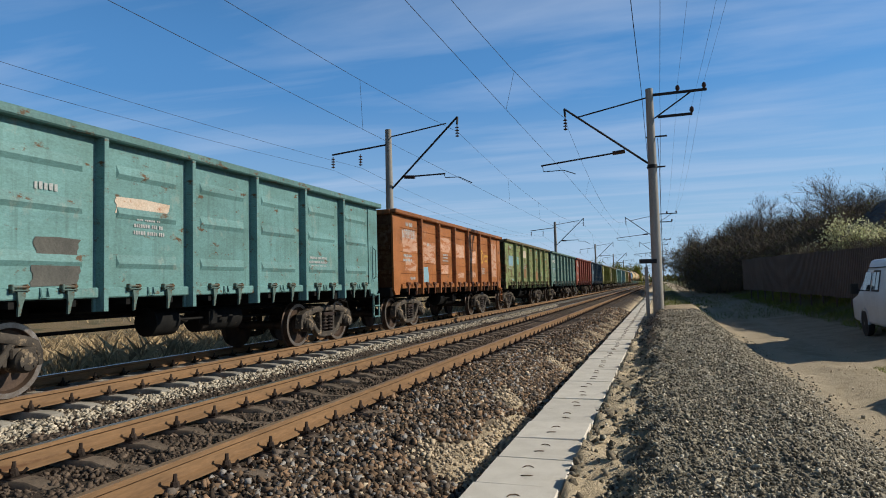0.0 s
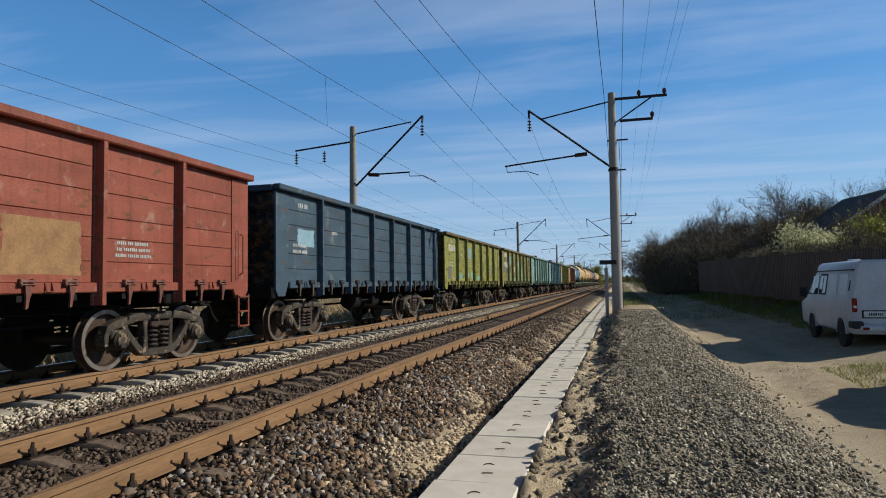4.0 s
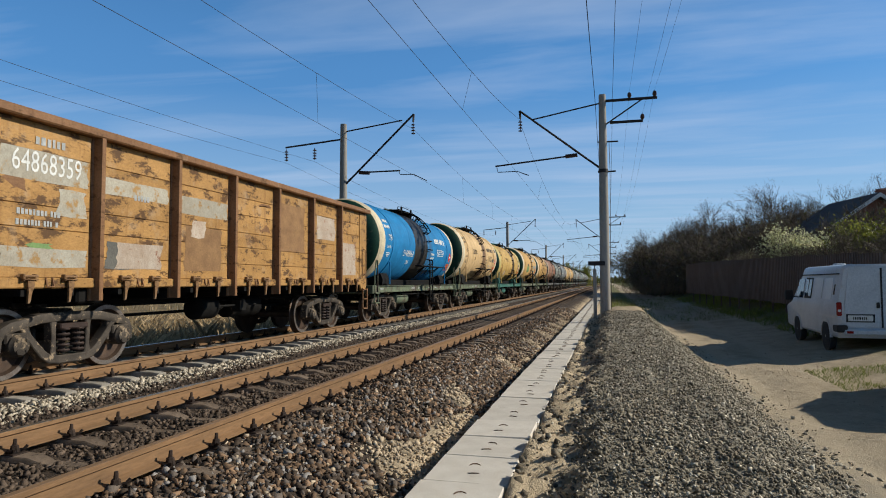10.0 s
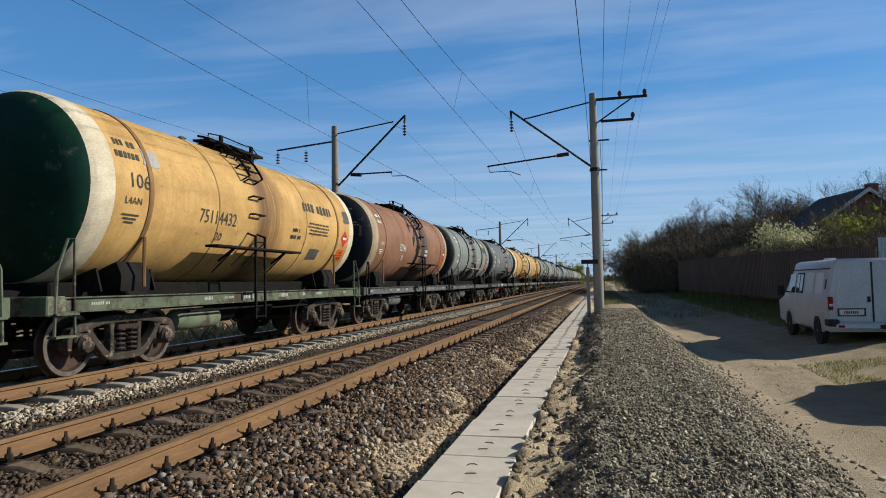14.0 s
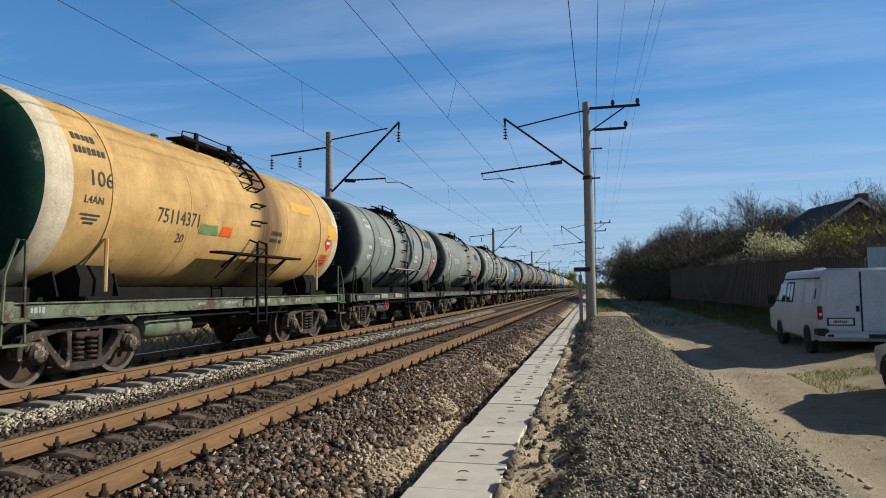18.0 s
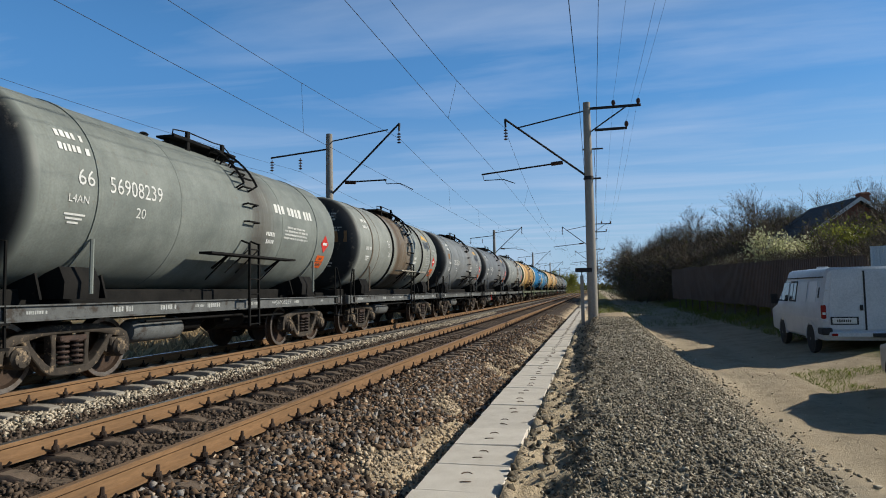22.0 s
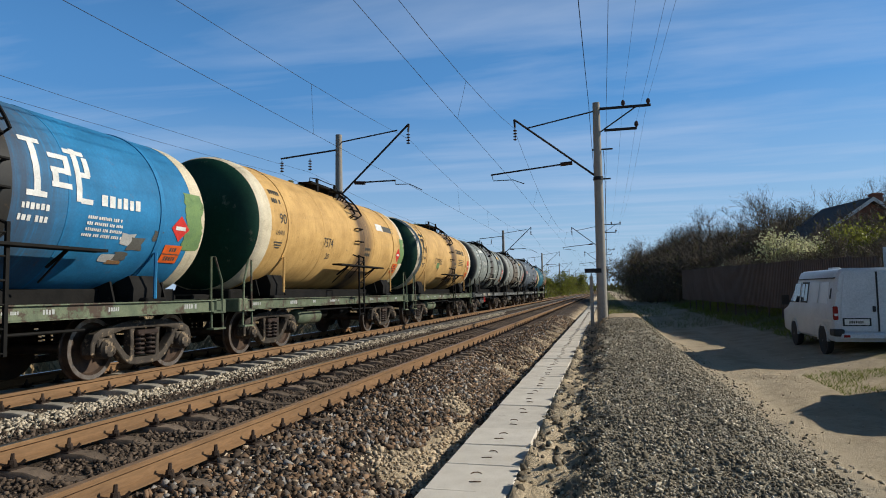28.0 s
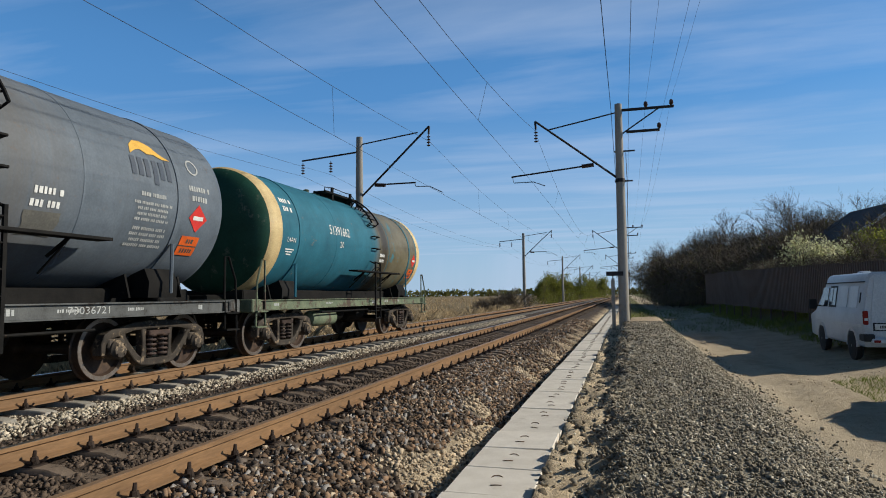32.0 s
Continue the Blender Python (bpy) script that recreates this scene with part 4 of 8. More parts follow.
def springs_geo():
    g = Geo()
    for y in (-0.13, 0.13):
        for k in range(5):
            g.torus((1.04, y, 0.34 + 0.075 * k), 0.085, 0.022, "z", 12, 6)
        g.tube((1.04, y, 0.3), (1.04, y, 0.66), 0.045, 8)
    g.box(0.9, 1.14, -0.25, 0.25, 0.64, 0.72, 0.015)
    return g


def axle_box_geo():
    g = Geo().lathe([(0.93, 0.15), (1.15, 0.15), (1.18, 0.125), (1.2, 0.12), (1.205, 0.05)], 16, "x")
    g.box(0.94, 1.12, -0.17, 0.17, 0.02, 0.16, 0.02)
    for k in range(4):
        a = 0.785 + 1.571 * k
        g.tube((1.18, 0.095 * math.cos(a), 0.095 * math.sin(a)), (1.215, 0.095 * math.cos(a), 0.095 * math.sin(a)), 0.018, 6)
    return g


def wheel_geo():
    prof = [(0.66, 0.10), (0.69, 0.13), (0.71, 0.17), (0.735, 0.36), (0.715, 0.41), (0.715, 0.505), (0.735, 0.508), (0.752, 0.482), (0.85, 0.474), (0.852, 0.40), (0.80, 0.375), (0.79, 0.17), (0.85, 0.13), (0.86, 0.10)]
    return Geo().lathe(prof, 36, "x")


def axle_geo():
    g = Geo().lathe([(-1.0, 0.065), (-0.86, 0.08), (-0.7, 0.1), (0, 0.085), (0.7, 0.1), (0.86, 0.08), (1.0, 0.065)], 14, "x")
    return g


WHEELSETS = []


def running_gear(car, base, y0):
    """Two bogies and four wheelsets under a wagon; base: the distance between the bogies."""
    frame_m, spring_m, box_m = cached("side_frame", side_frame_geo), cached("springs", springs_geo), cached("axle_box", axle_box_geo)
    wheel_m, axle_m = cached("wheel", wheel_geo), cached("axle", axle_geo)
    rim_m = cached("rim", lambda: Geo().lathe([(0.853, 0.472), (0.857, 0.47), (0.857, 0.408), (0.853, 0.405)], 36, "x", close=False))
    bolster_m = cached("bolster", lambda: Geo().box(-0.95, 0.95, -0.2, 0.2, 0.66, 0.92, 0.04).box(-0.35, 0.35, -0.3, 0.3, 0.9, 1.0, 0.03).box(-0.6, 0.6, 0.5, 0.62, 0.4, 0.55, 0.02).box(-0.6, 0.6, -0.62, -0.5, 0.4, 0.55, 0.02))
    pad_m = cached("brake_shoe", lambda: Geo().box(0.72, 0.84, -0.06, 0.02, 0.36, 0.66, 0.02))
    for b in (-base / 2, base / 2):
        part("bolster", bolster_m, M_BOGIE, car, "", pose(0, b, 0))
        for turn in (0, 180):
            m = pose(0, b, 0, 0, 0, turn)
            sf = part("side_frame", frame_m, M_BOGIE, car, "", m)
            part("spring_set", spring_m, M_SPRING, sf)
            for s in (-1, 1):
                part("axle_box", box_m, M_BOGIE, sf, "", pose(0, s * 0.925, 0.475))
        for s in (-1, 1):
            ws = part("wheelset", axle_m, M_WHEEL, car, "worn steel wheelset", pose(0, b + s * 0.925, 0.475))
            for turn in (0, 180):
                part("wheel", wheel_m, M_WHEEL, ws, "", pose(0, 0, 0, 0, 0, turn))
                part("wheel_rim", rim_m, M_TREAD, ws, "bright worn rim", pose(0, 0, 0, 0, 0, turn))
            WHEELSETS.append((ws, b + s * 0.925, y0))
            part("brake_shoe", pad_m, M_BOGIE, car, "", pose(0, b + s * 0.38, 0))


def couplers(car, end):
    def geo():
        g = Geo().box(-0.09, 0.09, -0.55, 0.1, 0.93, 1.13, 0.03)
        g.box(-0.2, 0.16, 0.0, 0.2, 0.88, 1.18, 0.05)
        g.box(0.08, 0.2, 0.15, 0.33, 0.92, 1.14, 0.03)
        return g
    me = cached("coupler", geo)
    hose = cached("hose", lambda: Geo().pipe([(0.35, -0.35, 0.95), (0.36, 0.0, 0.9), (0.36, 0.12, 0.7), (0.34, 0.3, 0.55)], 0.025, 6))
    for turn, s in ((0, 1), (180, -1)):
        part("coupler", me, M_UNDER, car, "", pose(0, s * (end - 0.25), 0, 0, 0, turn))
        part("brake_hose", hose, M_UNDER, car, "", pose(0, s * (end - 0.25), 0, 0, 0, turn))


def brake_gear(car, length):
    part("brake_reservoir", cached("reservoir", lambda: Geo().lathe([(-0.65, 0.05), (-0.62, 0.18), (-0.55, 0.24), (0.55, 0.24), (0.62, 0.18), (0.65, 0.05)], 18, "y", (0.55, 0.9, 0.78))), M_UNDER, car)
    part("brake_cylinder", cached("cylinder", lambda: Geo().lathe([(-0.35, 0.2), (-0.33, 0.23), (0.2, 0.23), (0.22, 0.17), (0.4, 0.1), (0.6, 0.05)], 18, "y", (0.75, -0.7, 0.8))), M_UNDER, car)
    part("air_valve", cached("valve", lambda: Geo().box(0.85, 1.1, 0.1, 0.32, 0.68, 0.95, 0.03).tube((0.95, -0.5, 0.82), (0.95, 0.9, 0.82), 0.022, 6)), M_UNDER, car)
    part("brake_rod", cached(f"rod{length}", lambda: Geo().tube((0.3, -length, 0.72), (0.3, length, 0.74), 0.03, 6).tube((0.62, -length, 0.92), (0.62, length, 0.92), 0.02, 6)), M_UNDER, car)


# ---- gondola ----
POSTS = (-4.325, -2.595, -0.865, 0.865, 2.595, 4.325)
BAYS = [(-5.87, -4.435), (-4.215, -2.705), (-2.485, -0.975), (-0.755, 0.755), (0.975, 2.485), (2.705, 4.215), (4.435, 5.87)]


def bay_geo(y0, y1, style):
    g = Geo()
    g.box(1.38, 1.42 if style != "pressed" else 1.432, y0 - 0.05, y1 + 0.05, 1.34, 3.38)
    return g


def rib_geo(y0, y1, z):
    """A rib pressed out of a side panel."""
    w = y1 - y0
    a, b = y0 + 0.14 * w, y1 - 0.12 * w
    return Geo().add([(1.431, a - 0.03, z - 0.10), (1.431, b + 0.03, z - 0.10), (1.464, b, z - 0.03), (1.464, a, z - 0.03), (1.431, a - 0.03, z + 0.10), (1.431, b + 0.03, z + 0.10)],
                     [(0, 1, 2, 3), (3, 2, 5, 4), (0, 3, 4), (1, 5, 2)])


PLANKS = (1.36, 1.66, 2.0, 2.3, 2.66, 3.0, 3.37)


def end_plate_geo():
    g = Geo()
    g.extrude([(5.87, 1.36), (6.02, 1.05), (6.3, 1.05), (6.42, 1.2), (6.42, 3.36), (5.87, 3.36)], "x", 1.40, 1.455)
    return g


def end_wall_geo():
    return Geo().box(-1.43, 1.43, 6.33, 6.38, 1.2, 3.38)


def latch_geo():
    """A hatch lock that hangs under the sill: hook, pin and ears."""
    g = Geo().extrude([(-0.05, 1.35), (0.045, 1.34), (0.06, 1.27), (0.02, 1.16), (-0.005, 1.04), (-0.04, 1.03), (-0.03, 1.18)], "x", 1.52, 1.55)
    g.box(1.49, 1.57, -0.12, 0.10, 1.325, 1.345, 0.006)
    g.tube((1.545, -0.11, 1.375), (1.545, 0.10, 1.375), 0.018, 7)
    g.box(1.49, 1.56, -0.12, -0.085, 1.31, 1.405, 0.008)
    g.box(1.49, 1.56, 0.055, 0.09, 1.31, 1.405, 0.008)
    return g


def ladder_geo():
    g = Geo()
    for y in (-0.17, 0.17):
        g.box(1.47, 1.51, y - 0.02, y + 0.02, 0.5, 1.12)
    for z in (0.52, 0.8, 1.08):
        g.box(1.46, 1.53, -0.17, 0.17, z - 0.015, z + 0.015)
    return g


def gondola(y0, label, col, style, number="", patches=(), writing=1, seed=1, top=None, marks=M_WHITE, rust=0.62, num=(-5.15, 2.84, 0.40)):
    col = tuple(c * 0.84 for c in col)
    car = thing("gondola_wagon", pose(XF, y0, ZF), label, "freight wagon", "train wagons")
    body = paint(f"wagon_paint_{seed}", col, seed * 3.1, rust)
    trim = paint(f"wagon_trim_{seed}", top or tuple(c * 0.8 for c in col), seed * 5.3, 0.56)
    post = paint(f"wagon_post_paint_{seed}", top if seed == 12 else tuple(c * 0.93 for c in col), seed * 4.1, 0.56)
    # latch colour is dirty and also darkened to carry the shade below the sill
    latch_shade_dirt = paint(f"wagon_latch_shade_paint_{seed}", tuple(c * 0.45 * k + 0.03 for c, k in zip(col, (1.05, 0.95, 0.85))), seed * 1.3, 0.52)
    # the end walls' shade is put into their colour, under the usual rust
    end_shade = paint(f"wagon_end_shade_paint_{seed}", tuple(c * 0.22 for c in (top if seed == 10 else col)), seed * 2.7, 0.5)
    for turn in (0, 180):
        m = pose(0, 0, 0, 0, 0, turn)
        for k, (a, b) in enumerate(BAYS):
            pn = part("side_panel", cached(f"bay_{style}_{k}", lambda: bay_geo(a, b, style)), body, car, "", m)
            if style == "pressed" and turn == 0:
                for z in (1.72, 2.42, 2.98):
                    part("pressed_rib", cached(f"rib{k}_{z}", lambda: rib_geo(a, b, z)), body, pn)
            if style == "plank" and turn == 0:
                for i, (z0, z1) in enumerate(zip(PLANKS, PLANKS[1:])):
                    part("plank", cached(f"plank{k}_{i}", lambda: Geo().box(1.415, 1.438, a, b, z0 + 0.004, z1 - 0.006, 0.005)), body, pn)
        for y in POSTS:
            part("side_post", cached("side_post", lambda: Geo().extrude([(1.40, -0.08), (1.43, -0.08), (1.445, -0.055), (1.56, -0.042), (1.57, -0.036), (1.57, 0.036), (1.56, 0.042), (1.445, 0.055), (1.43, 0.08), (1.40, 0.08)], "z", 1.04, 3.38)), post, car, "", m @ pose(0, y, 0))
        for s in (1, -1):
            mm = m if s > 0 else m @ Matrix.Scale(-1, 4, (0, 1, 0))
            me = cached(f"end_plate{s}", (lambda: end_plate_geo()) if s > 0 else (lambda: mirrored(end_plate_geo())))
            part("corner_plate", me, body, car, "", m)
        part("top_rail", cached("top_rail", lambda: Geo().box(1.40, 1.585, -6.46, 6.46, 3.37, 3.495, 0.02)), trim, car, "", m)
        part("side_sill", cached("side_sill", lambda: Geo().box(1.38, 1.50, -5.87, 5.87, 1.22, 1.36, 0.015)), body, car, "", m)
        ew = part("end_wall", cached("end_wall", end_wall_geo), end_shade, car, "", m)
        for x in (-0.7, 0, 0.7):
            part("end_post", cached("end_post", lambda: Geo().box(-0.09, 0.09, 6.38, 6.46, 1.1, 3.38, 0.01)), end_shade, ew, "", pose(x, 0, 0))
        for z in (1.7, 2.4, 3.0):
            part("end_rib", cached("end_rib", lambda: Geo().box(-1.34, 1.34, 6.38, 6.43, -0.06, 0.06, 0.015)), end_shade, ew, "", pose(0, 0, z))
        part("end_rail", cached("end_rail", lambda: Geo().box(-1.4, 1.4, 6.36, 6.5, 3.34, 3.48, 0.02)), trim, car, "", m)
        part("end_beam", cached("end_beam", lambda: Geo().box(-1.4, 1.4, 6.15, 6.48, 1.0, 1.26, 0.03)), M_UNDER, car, "", m)
        part("corner_ladder", cached("ladder", ladder_geo), trim, car, "", m @ pose(0, 6.2, 0))
        part("grab_handle", cached("grab", lambda: Geo().pipe([(1.47, 6.12, 1.5), (1.54, 6.12, 1.55), (1.54, 6.12, 2.25), (1.47, 6.12, 2.3)], 0.014, 6)), trim, car, "", m)
        part("handle_frame", cached("grab2", lambda: Geo().pipe([(1.475, 6.02, 1.42), (1.5, 6.02, 1.42), (1.5, 6.02, 2.35), (1.475, 6.02, 2.35)], 0.01, 5)), trim, car, "", m)
        for k, (a, b) in enumerate(BAYS):
            for f in (0.28, 0.72):
                part("hatch_latch", cached("latch", latch_geo), latch_shade_dirt if turn == 0 else M_UNDER, car, "", m @ pose(0, a + (b - a) * f, 0))
            part("hatch_hinge", cached("hinge", lambda: Geo().pipe([(1.5, -0.05, 1.36), (1.53, -0.05, 1.24), (1.53, 0.05, 1.24), (1.5, 0.05, 1.36)], 0.014, 5)), trim, car, "", m @ pose(0, (a + b) / 2, 0))
            part("floor_hatch", cached(f"hatch{k}", lambda: Geo().box(0.2, 1.45, a, b, 1.2, 1.25, 0.01).box(0.3, 1.5, a + 0.3, a + 0.38, 1.12, 1.2).box(0.3, 1.5, b - 0.38, b - 0.3, 1.12, 1.2)), M_UNDER, car, "", m)
    part("centre_sill", cached("centre_sill", lambda: Geo().box(-0.28, 0.28, -6.3, 6.3, 0.92, 1.26, 0.03)), M_UNDER, car)
    for b in (-4.325, 4.325):
        part("cross_beam", cached("cross_beam", lambda: Geo().box(-1.4, 1.4, -0.25, 0.25, 1.0, 1.22, 0.03)), M_UNDER, car, "", pose(0, b, 0))
    for y in POSTS[1:-1]:
        part("floor_beam", cached("floor_beam", lambda: Geo().box(-1.42, 1.42, -0.08, 0.08, 1.02, 1.22, 0.02)), M_UNDER, car, "", pose(0, y, 0))
    brake_gear(car, 3.2)
    couplers(car, 6.96)
    running_gear(car, 8.65, y0)
    side = on_side(1.4445)
    for k, (mat_, u0, u1, v0, v1) in enumerate(patches):
        part("paint_patch", put_rag(Geo(), on_side((1.4405 if u0 > -5.9 else 1.4565) + 0.0006 * (k % 4)), u0, u1, v0, v1, seed * 31 + k), mat_, car, "repainted patch")
    rng = random.Random(seed)
    for k in range(26 if seed in (3, 8, 11) else 9 if seed in (7, 10, 12) else 0):
        a, b = BAYS[rng.randrange(7)]
        w, h = rng.uniform(0.12, 0.5), rng.uniform(0.06, 0.3)
        u, v = rng.uniform(a, b - w), rng.uniform(1.42, 3.3 - h)
        part("paint_patch", put_rag(Geo(), on_side(1.4395 + 0.0004 * (k % 3)), u, u + w, v, v + h, seed * 77 + k, 0.09), rng.choice((M_BRICKP, M_GREENP, M_BRICKP, M_TEALP, body, post, M_GREENP)), car, "worn paint patch")
    if number:
        part("wagon_number", put_text(Geo(), side, number, num[2], num[0], num[1], 0.80 if len(number) < 8 else 0.70), marks, car, "painted wagon number")
    if writing:
        g = Geo()
        put_bars(g, side, -5.15, 3.14, 0.5, 1, 0.12, seed)
        put_bars(g, side, -5.3, 2.2, 0.8, 2, 0.08, seed + 1)
        put_bars(g, side, -3.4, 2.62, 0.4, 1, 0.1, seed + 2)
        if writing > 1:
            put_bars(g, side, -1.7, 2.35, 0.6, 3, 0.06, seed + 3)
            put_bars(g, side, 3.3, 1.95, 0.8, 3, 0.055, seed + 4)
            put_bars(g, side, -4.9, 1.52, 0.5, 1, 0.08, seed + 5)
        tagged(part("small_writing", g, M_GREYL, car, "faded painted marks"), kind="stuff")
    return car


def mirrored(g):
    g.v = [(x, -y, z) for x, y, z in g.v]
    g.f = [f[::-1] for f in g.f]
    return g

# ---- tank wagon ----
TR, TZ = 1.5, 2.85       # barrel radius and the height of its axis
TL, TD = 4.92, 0.48      # half length of the straight barrel, depth of its ends


def tank_paint(name, col, dark=0.75, stain=(0.07, 0.05, 0.04), amount=1.0, band=(0.15, 0.95), rough=0.45, shift=0.0, peel=None, peel_at=0.6):
    """Barrel paint with spill streaks that run down round the filling dome, faint seams and grime along the belly line."""
    mt, nt, b = tree_of(name, rough, 0, 0.22)
    tc = nt.nodes.new("ShaderNodeTexCoord")
    mp = nt.nodes.new("ShaderNodeMapping")
    mp.inputs["Location"].default_value = (0, shift, shift)
    nt.links.new(tc.outputs["Object"], mp.inputs["Vector"])
    st = nt.nodes.new("ShaderNodeMapping")
    st.inputs["Scale"].default_value = (0.25, 5.0, 0.25)
    st.inputs["Location"].default_value = (0, shift, 0)
    nt.links.new(tc.outputs["Object"], st.inputs["Vector"])
    n1 = node(nt, "ShaderNodeTexNoise", Scale=1.3, Detail=6.0, Roughness=0.65)
    n2 = node(nt, "ShaderNodeTexNoise", Scale=2.2, Detail=6.0, Roughness=0.7)
    n3 = node(nt, "ShaderNodeTexNoise", Scale=30.0, Detail=4.0)
    nt.links.new(mp.outputs[0], n1.inputs["Vector"])
    nt.links.new(st.outputs[0], n2.inputs["Vector"])
    nt.links.new(mp.outputs[0], n3.inputs["Vector"])
    warm = col[0] > col[2] * 1.5
    c2 = tuple(x * (dark - 0.08) * k for x, k in zip(col, (1.0, 0.95, 0.86) if warm else (0.97, 1.0, 1.02)))
    c = mix(nt, ramp(nt, n1.outputs["Fac"], 0.35, 0.7), col, c2)
    c = mix(nt, 0.38, c, mix(nt, n3.outputs["Fac"], (0.15, 0.15, 0.15), (0.85, 0.85, 0.85)), "OVERLAY")
    if peel:
        np_ = node(nt, "ShaderNodeTexNoise", Scale=1.1, Detail=9.0, Roughness=0.75)
        nt.links.new(mp.outputs[0], np_.inputs["Vector"])
        c = mix(nt, ramp(nt, np_.outputs["Fac"], peel_at, peel_at + 0.05), c, peel)
    sep = nt.nodes.new("ShaderNodeSeparateXYZ")
    nt.links.new(tc.outputs["Object"], sep.inputs[0])

    def bell(a, b_, soft):
        up, dn = ramp(nt, sep.outputs["Y"], a - soft, a + soft), ramp(nt, sep.outputs["Y"], b_ + soft, b_ - soft)
        m_ = node(nt, "ShaderNodeMath", operation="MULTIPLY")
        nt.links.new(up, m_.inputs[0])
        nt.links.new(dn, m_.inputs[1])
        return m_.outputs[0]
    zone = bell(band[0], band[1], 0.25)
    strk = ramp(nt, n2.outputs["Fac"], 0.30, 0.5)
    f = node(nt, "ShaderNodeMath", operation="MULTIPLY")
    nt.links.new(zone, f.inputs[0])
    nt.links.new(strk, f.inputs[1])
    f2 = node(nt, "ShaderNodeMath", operation="MULTIPLY")
    nt.links.new(f.outputs[0], f2.inputs[0])
    f2.inputs[1].default_value = amount
    c = mix(nt, f2.outputs[0], c, stain)
    core = node(nt, "ShaderNodeMath", operation="MULTIPLY")
    nt.links.new(bell(band[0] + 0.1, min(band[1], band[0] + 0.55), 0.12), core.inputs[0])
    core.inputs[1].default_value = 0.85 * amount
    c = mix(nt, core.outputs[0], c, tuple(x * 0.7 for x in stain))
    light = node(nt, "ShaderNodeMath", operation="MULTIPLY")
    nt.links.new(ramp(nt, n2.outputs["Fac"], 0.52, 0.72), light.inputs[0])
    light.inputs[1].default_value = 0.62
    c = mix(nt, light.outputs[0], c, tuple(x * k for x, k in zip(col, (0.66, 0.58, 0.48) if warm else (0.72, 0.70, 0.67))))
    # rust and grime flecks, thicker in patches
    n4 = node(nt, "ShaderNodeTexNoise", Scale=5.5, Detail=9.0, Roughness=0.78)
    nt.links.new(mp.outputs[0], n4.inputs["Vector"])
    fleck = ramp(nt, n4.outputs["Fac"], 0.585, 0.68)
    fleck.node.inputs["To Max"].default_value = 0.75 if warm else 0.4
    c = mix(nt, fleck, c, (0.16, 0.095, 0.05))
    nt.links.new(c, b.inputs["Base Color"])
    bp = node(nt, "ShaderNodeBump", Strength=0.08, Distance=0.02)
    nt.links.new(n1.outputs["Fac"], bp.inputs["Height"])
    nt.links.new(bp.outputs["Normal"], b.inputs["Normal"])
    return mt


def dome_prof():
    rows = [(TL + TD * q, TR * (1 - q ** 2.3) ** (1 / 2.6)) for q in (0, 0.12, 0.24, 0.36, 0.48, 0.6, 0.7, 0.79, 0.86, 0.92, 0.96, 0.985)]
    return rows + [(TL + TD, 0.02)]


def barrel_geo():
    return Geo().lathe([(-TL, TR), (-2.6, TR), (0, TR), (2.6, TR), (TL, TR)], 64, "y", (0, 0, TZ), False)


def dome_geo(s):
    g = Geo().lathe([(s * a, r) for a, r in dome_prof()], 64, "y", (0, 0, TZ), False)
    if s < 0:
        g.f = [f[::-1] for f in g.f]
    return g


def strap_geo():
    """A holding band over the barrel, with its tension rod down to the frame."""
    g = Geo().lathe([(-0.05, TR + 0.002), (-0.05, TR + 0.016), (0.05, TR + 0.016), (0.05, TR + 0.002)], 64, "y", (0, 0, TZ), False)
    for s in (-1, 1):
        x = TR * 0.9
        g.tube((s * (x + 0.02), 0, TZ - 0.72), (s * 1.36, 0, 1.32), 0.03, 6)
    return g


def seam_geo():
    return Geo().lathe([(-0.02, TR + 0.001), (-0.015, TR + 0.006), (0.015, TR + 0.006), (0.02, TR + 0.001)], 64, "y", (0, 0, TZ), False)


def ring_geo():
    return Geo().lathe([(-0.05, TR + 0.002), (-0.05, TR + 0.045), (0.05, TR + 0.045), (0.05, TR + 0.002)], 64, "y", (0, 0, TZ), False)


def saddle_geo():
    """A support under the barrel: a dark trough with side gussets."""
    arc = [(TR * math.cos(a), TZ + TR * math.sin(a)) for a in [radians(-38 - 104 * k / 12) for k in range(13)]]
    g = Geo().extrude([(-1.2, 1.25), (1.2, 1.25), (1.22, 1.5), (1.12, 1.72)] + arc[2:-2] + [(-1.12, 1.72), (-1.22, 1.5)], "y", -0.34, 0.34)
    for y in (-0.62, 0.62):
        g.extrude([(-1.1, 1.25), (1.1, 1.25), (1.0, 1.62)] + arc[3:-3] + [(-1.0, 1.62)], "y", y - 0.02, y + 0.02)
    return g


def ladder_side_geo():
    """Outside ladder: lower part with two rails, upper steps bent over the barrel."""
    g = Geo()
    for y in (-0.19, 0.19):
        g.box(1.60, 1.64, y - 0.025, y + 0.025, 0.62, 2.35)
    for k in range(6):
        g.tube((1.62, -0.19, 0.66 + 0.31 * k), (1.62, 0.19, 0.66 + 0.31 * k), 0.016, 6)
    # stays to the barrel and struts down to the frame
    for y in (-0.19, 0.19):
        g.tube((1.62, y, 2.32), (1.38, y, 2.42), 0.022, 5)
        g.tube((1.62, y, 2.22), (1.36, y - 0.5, 1.72), 0.014, 5)
    return g


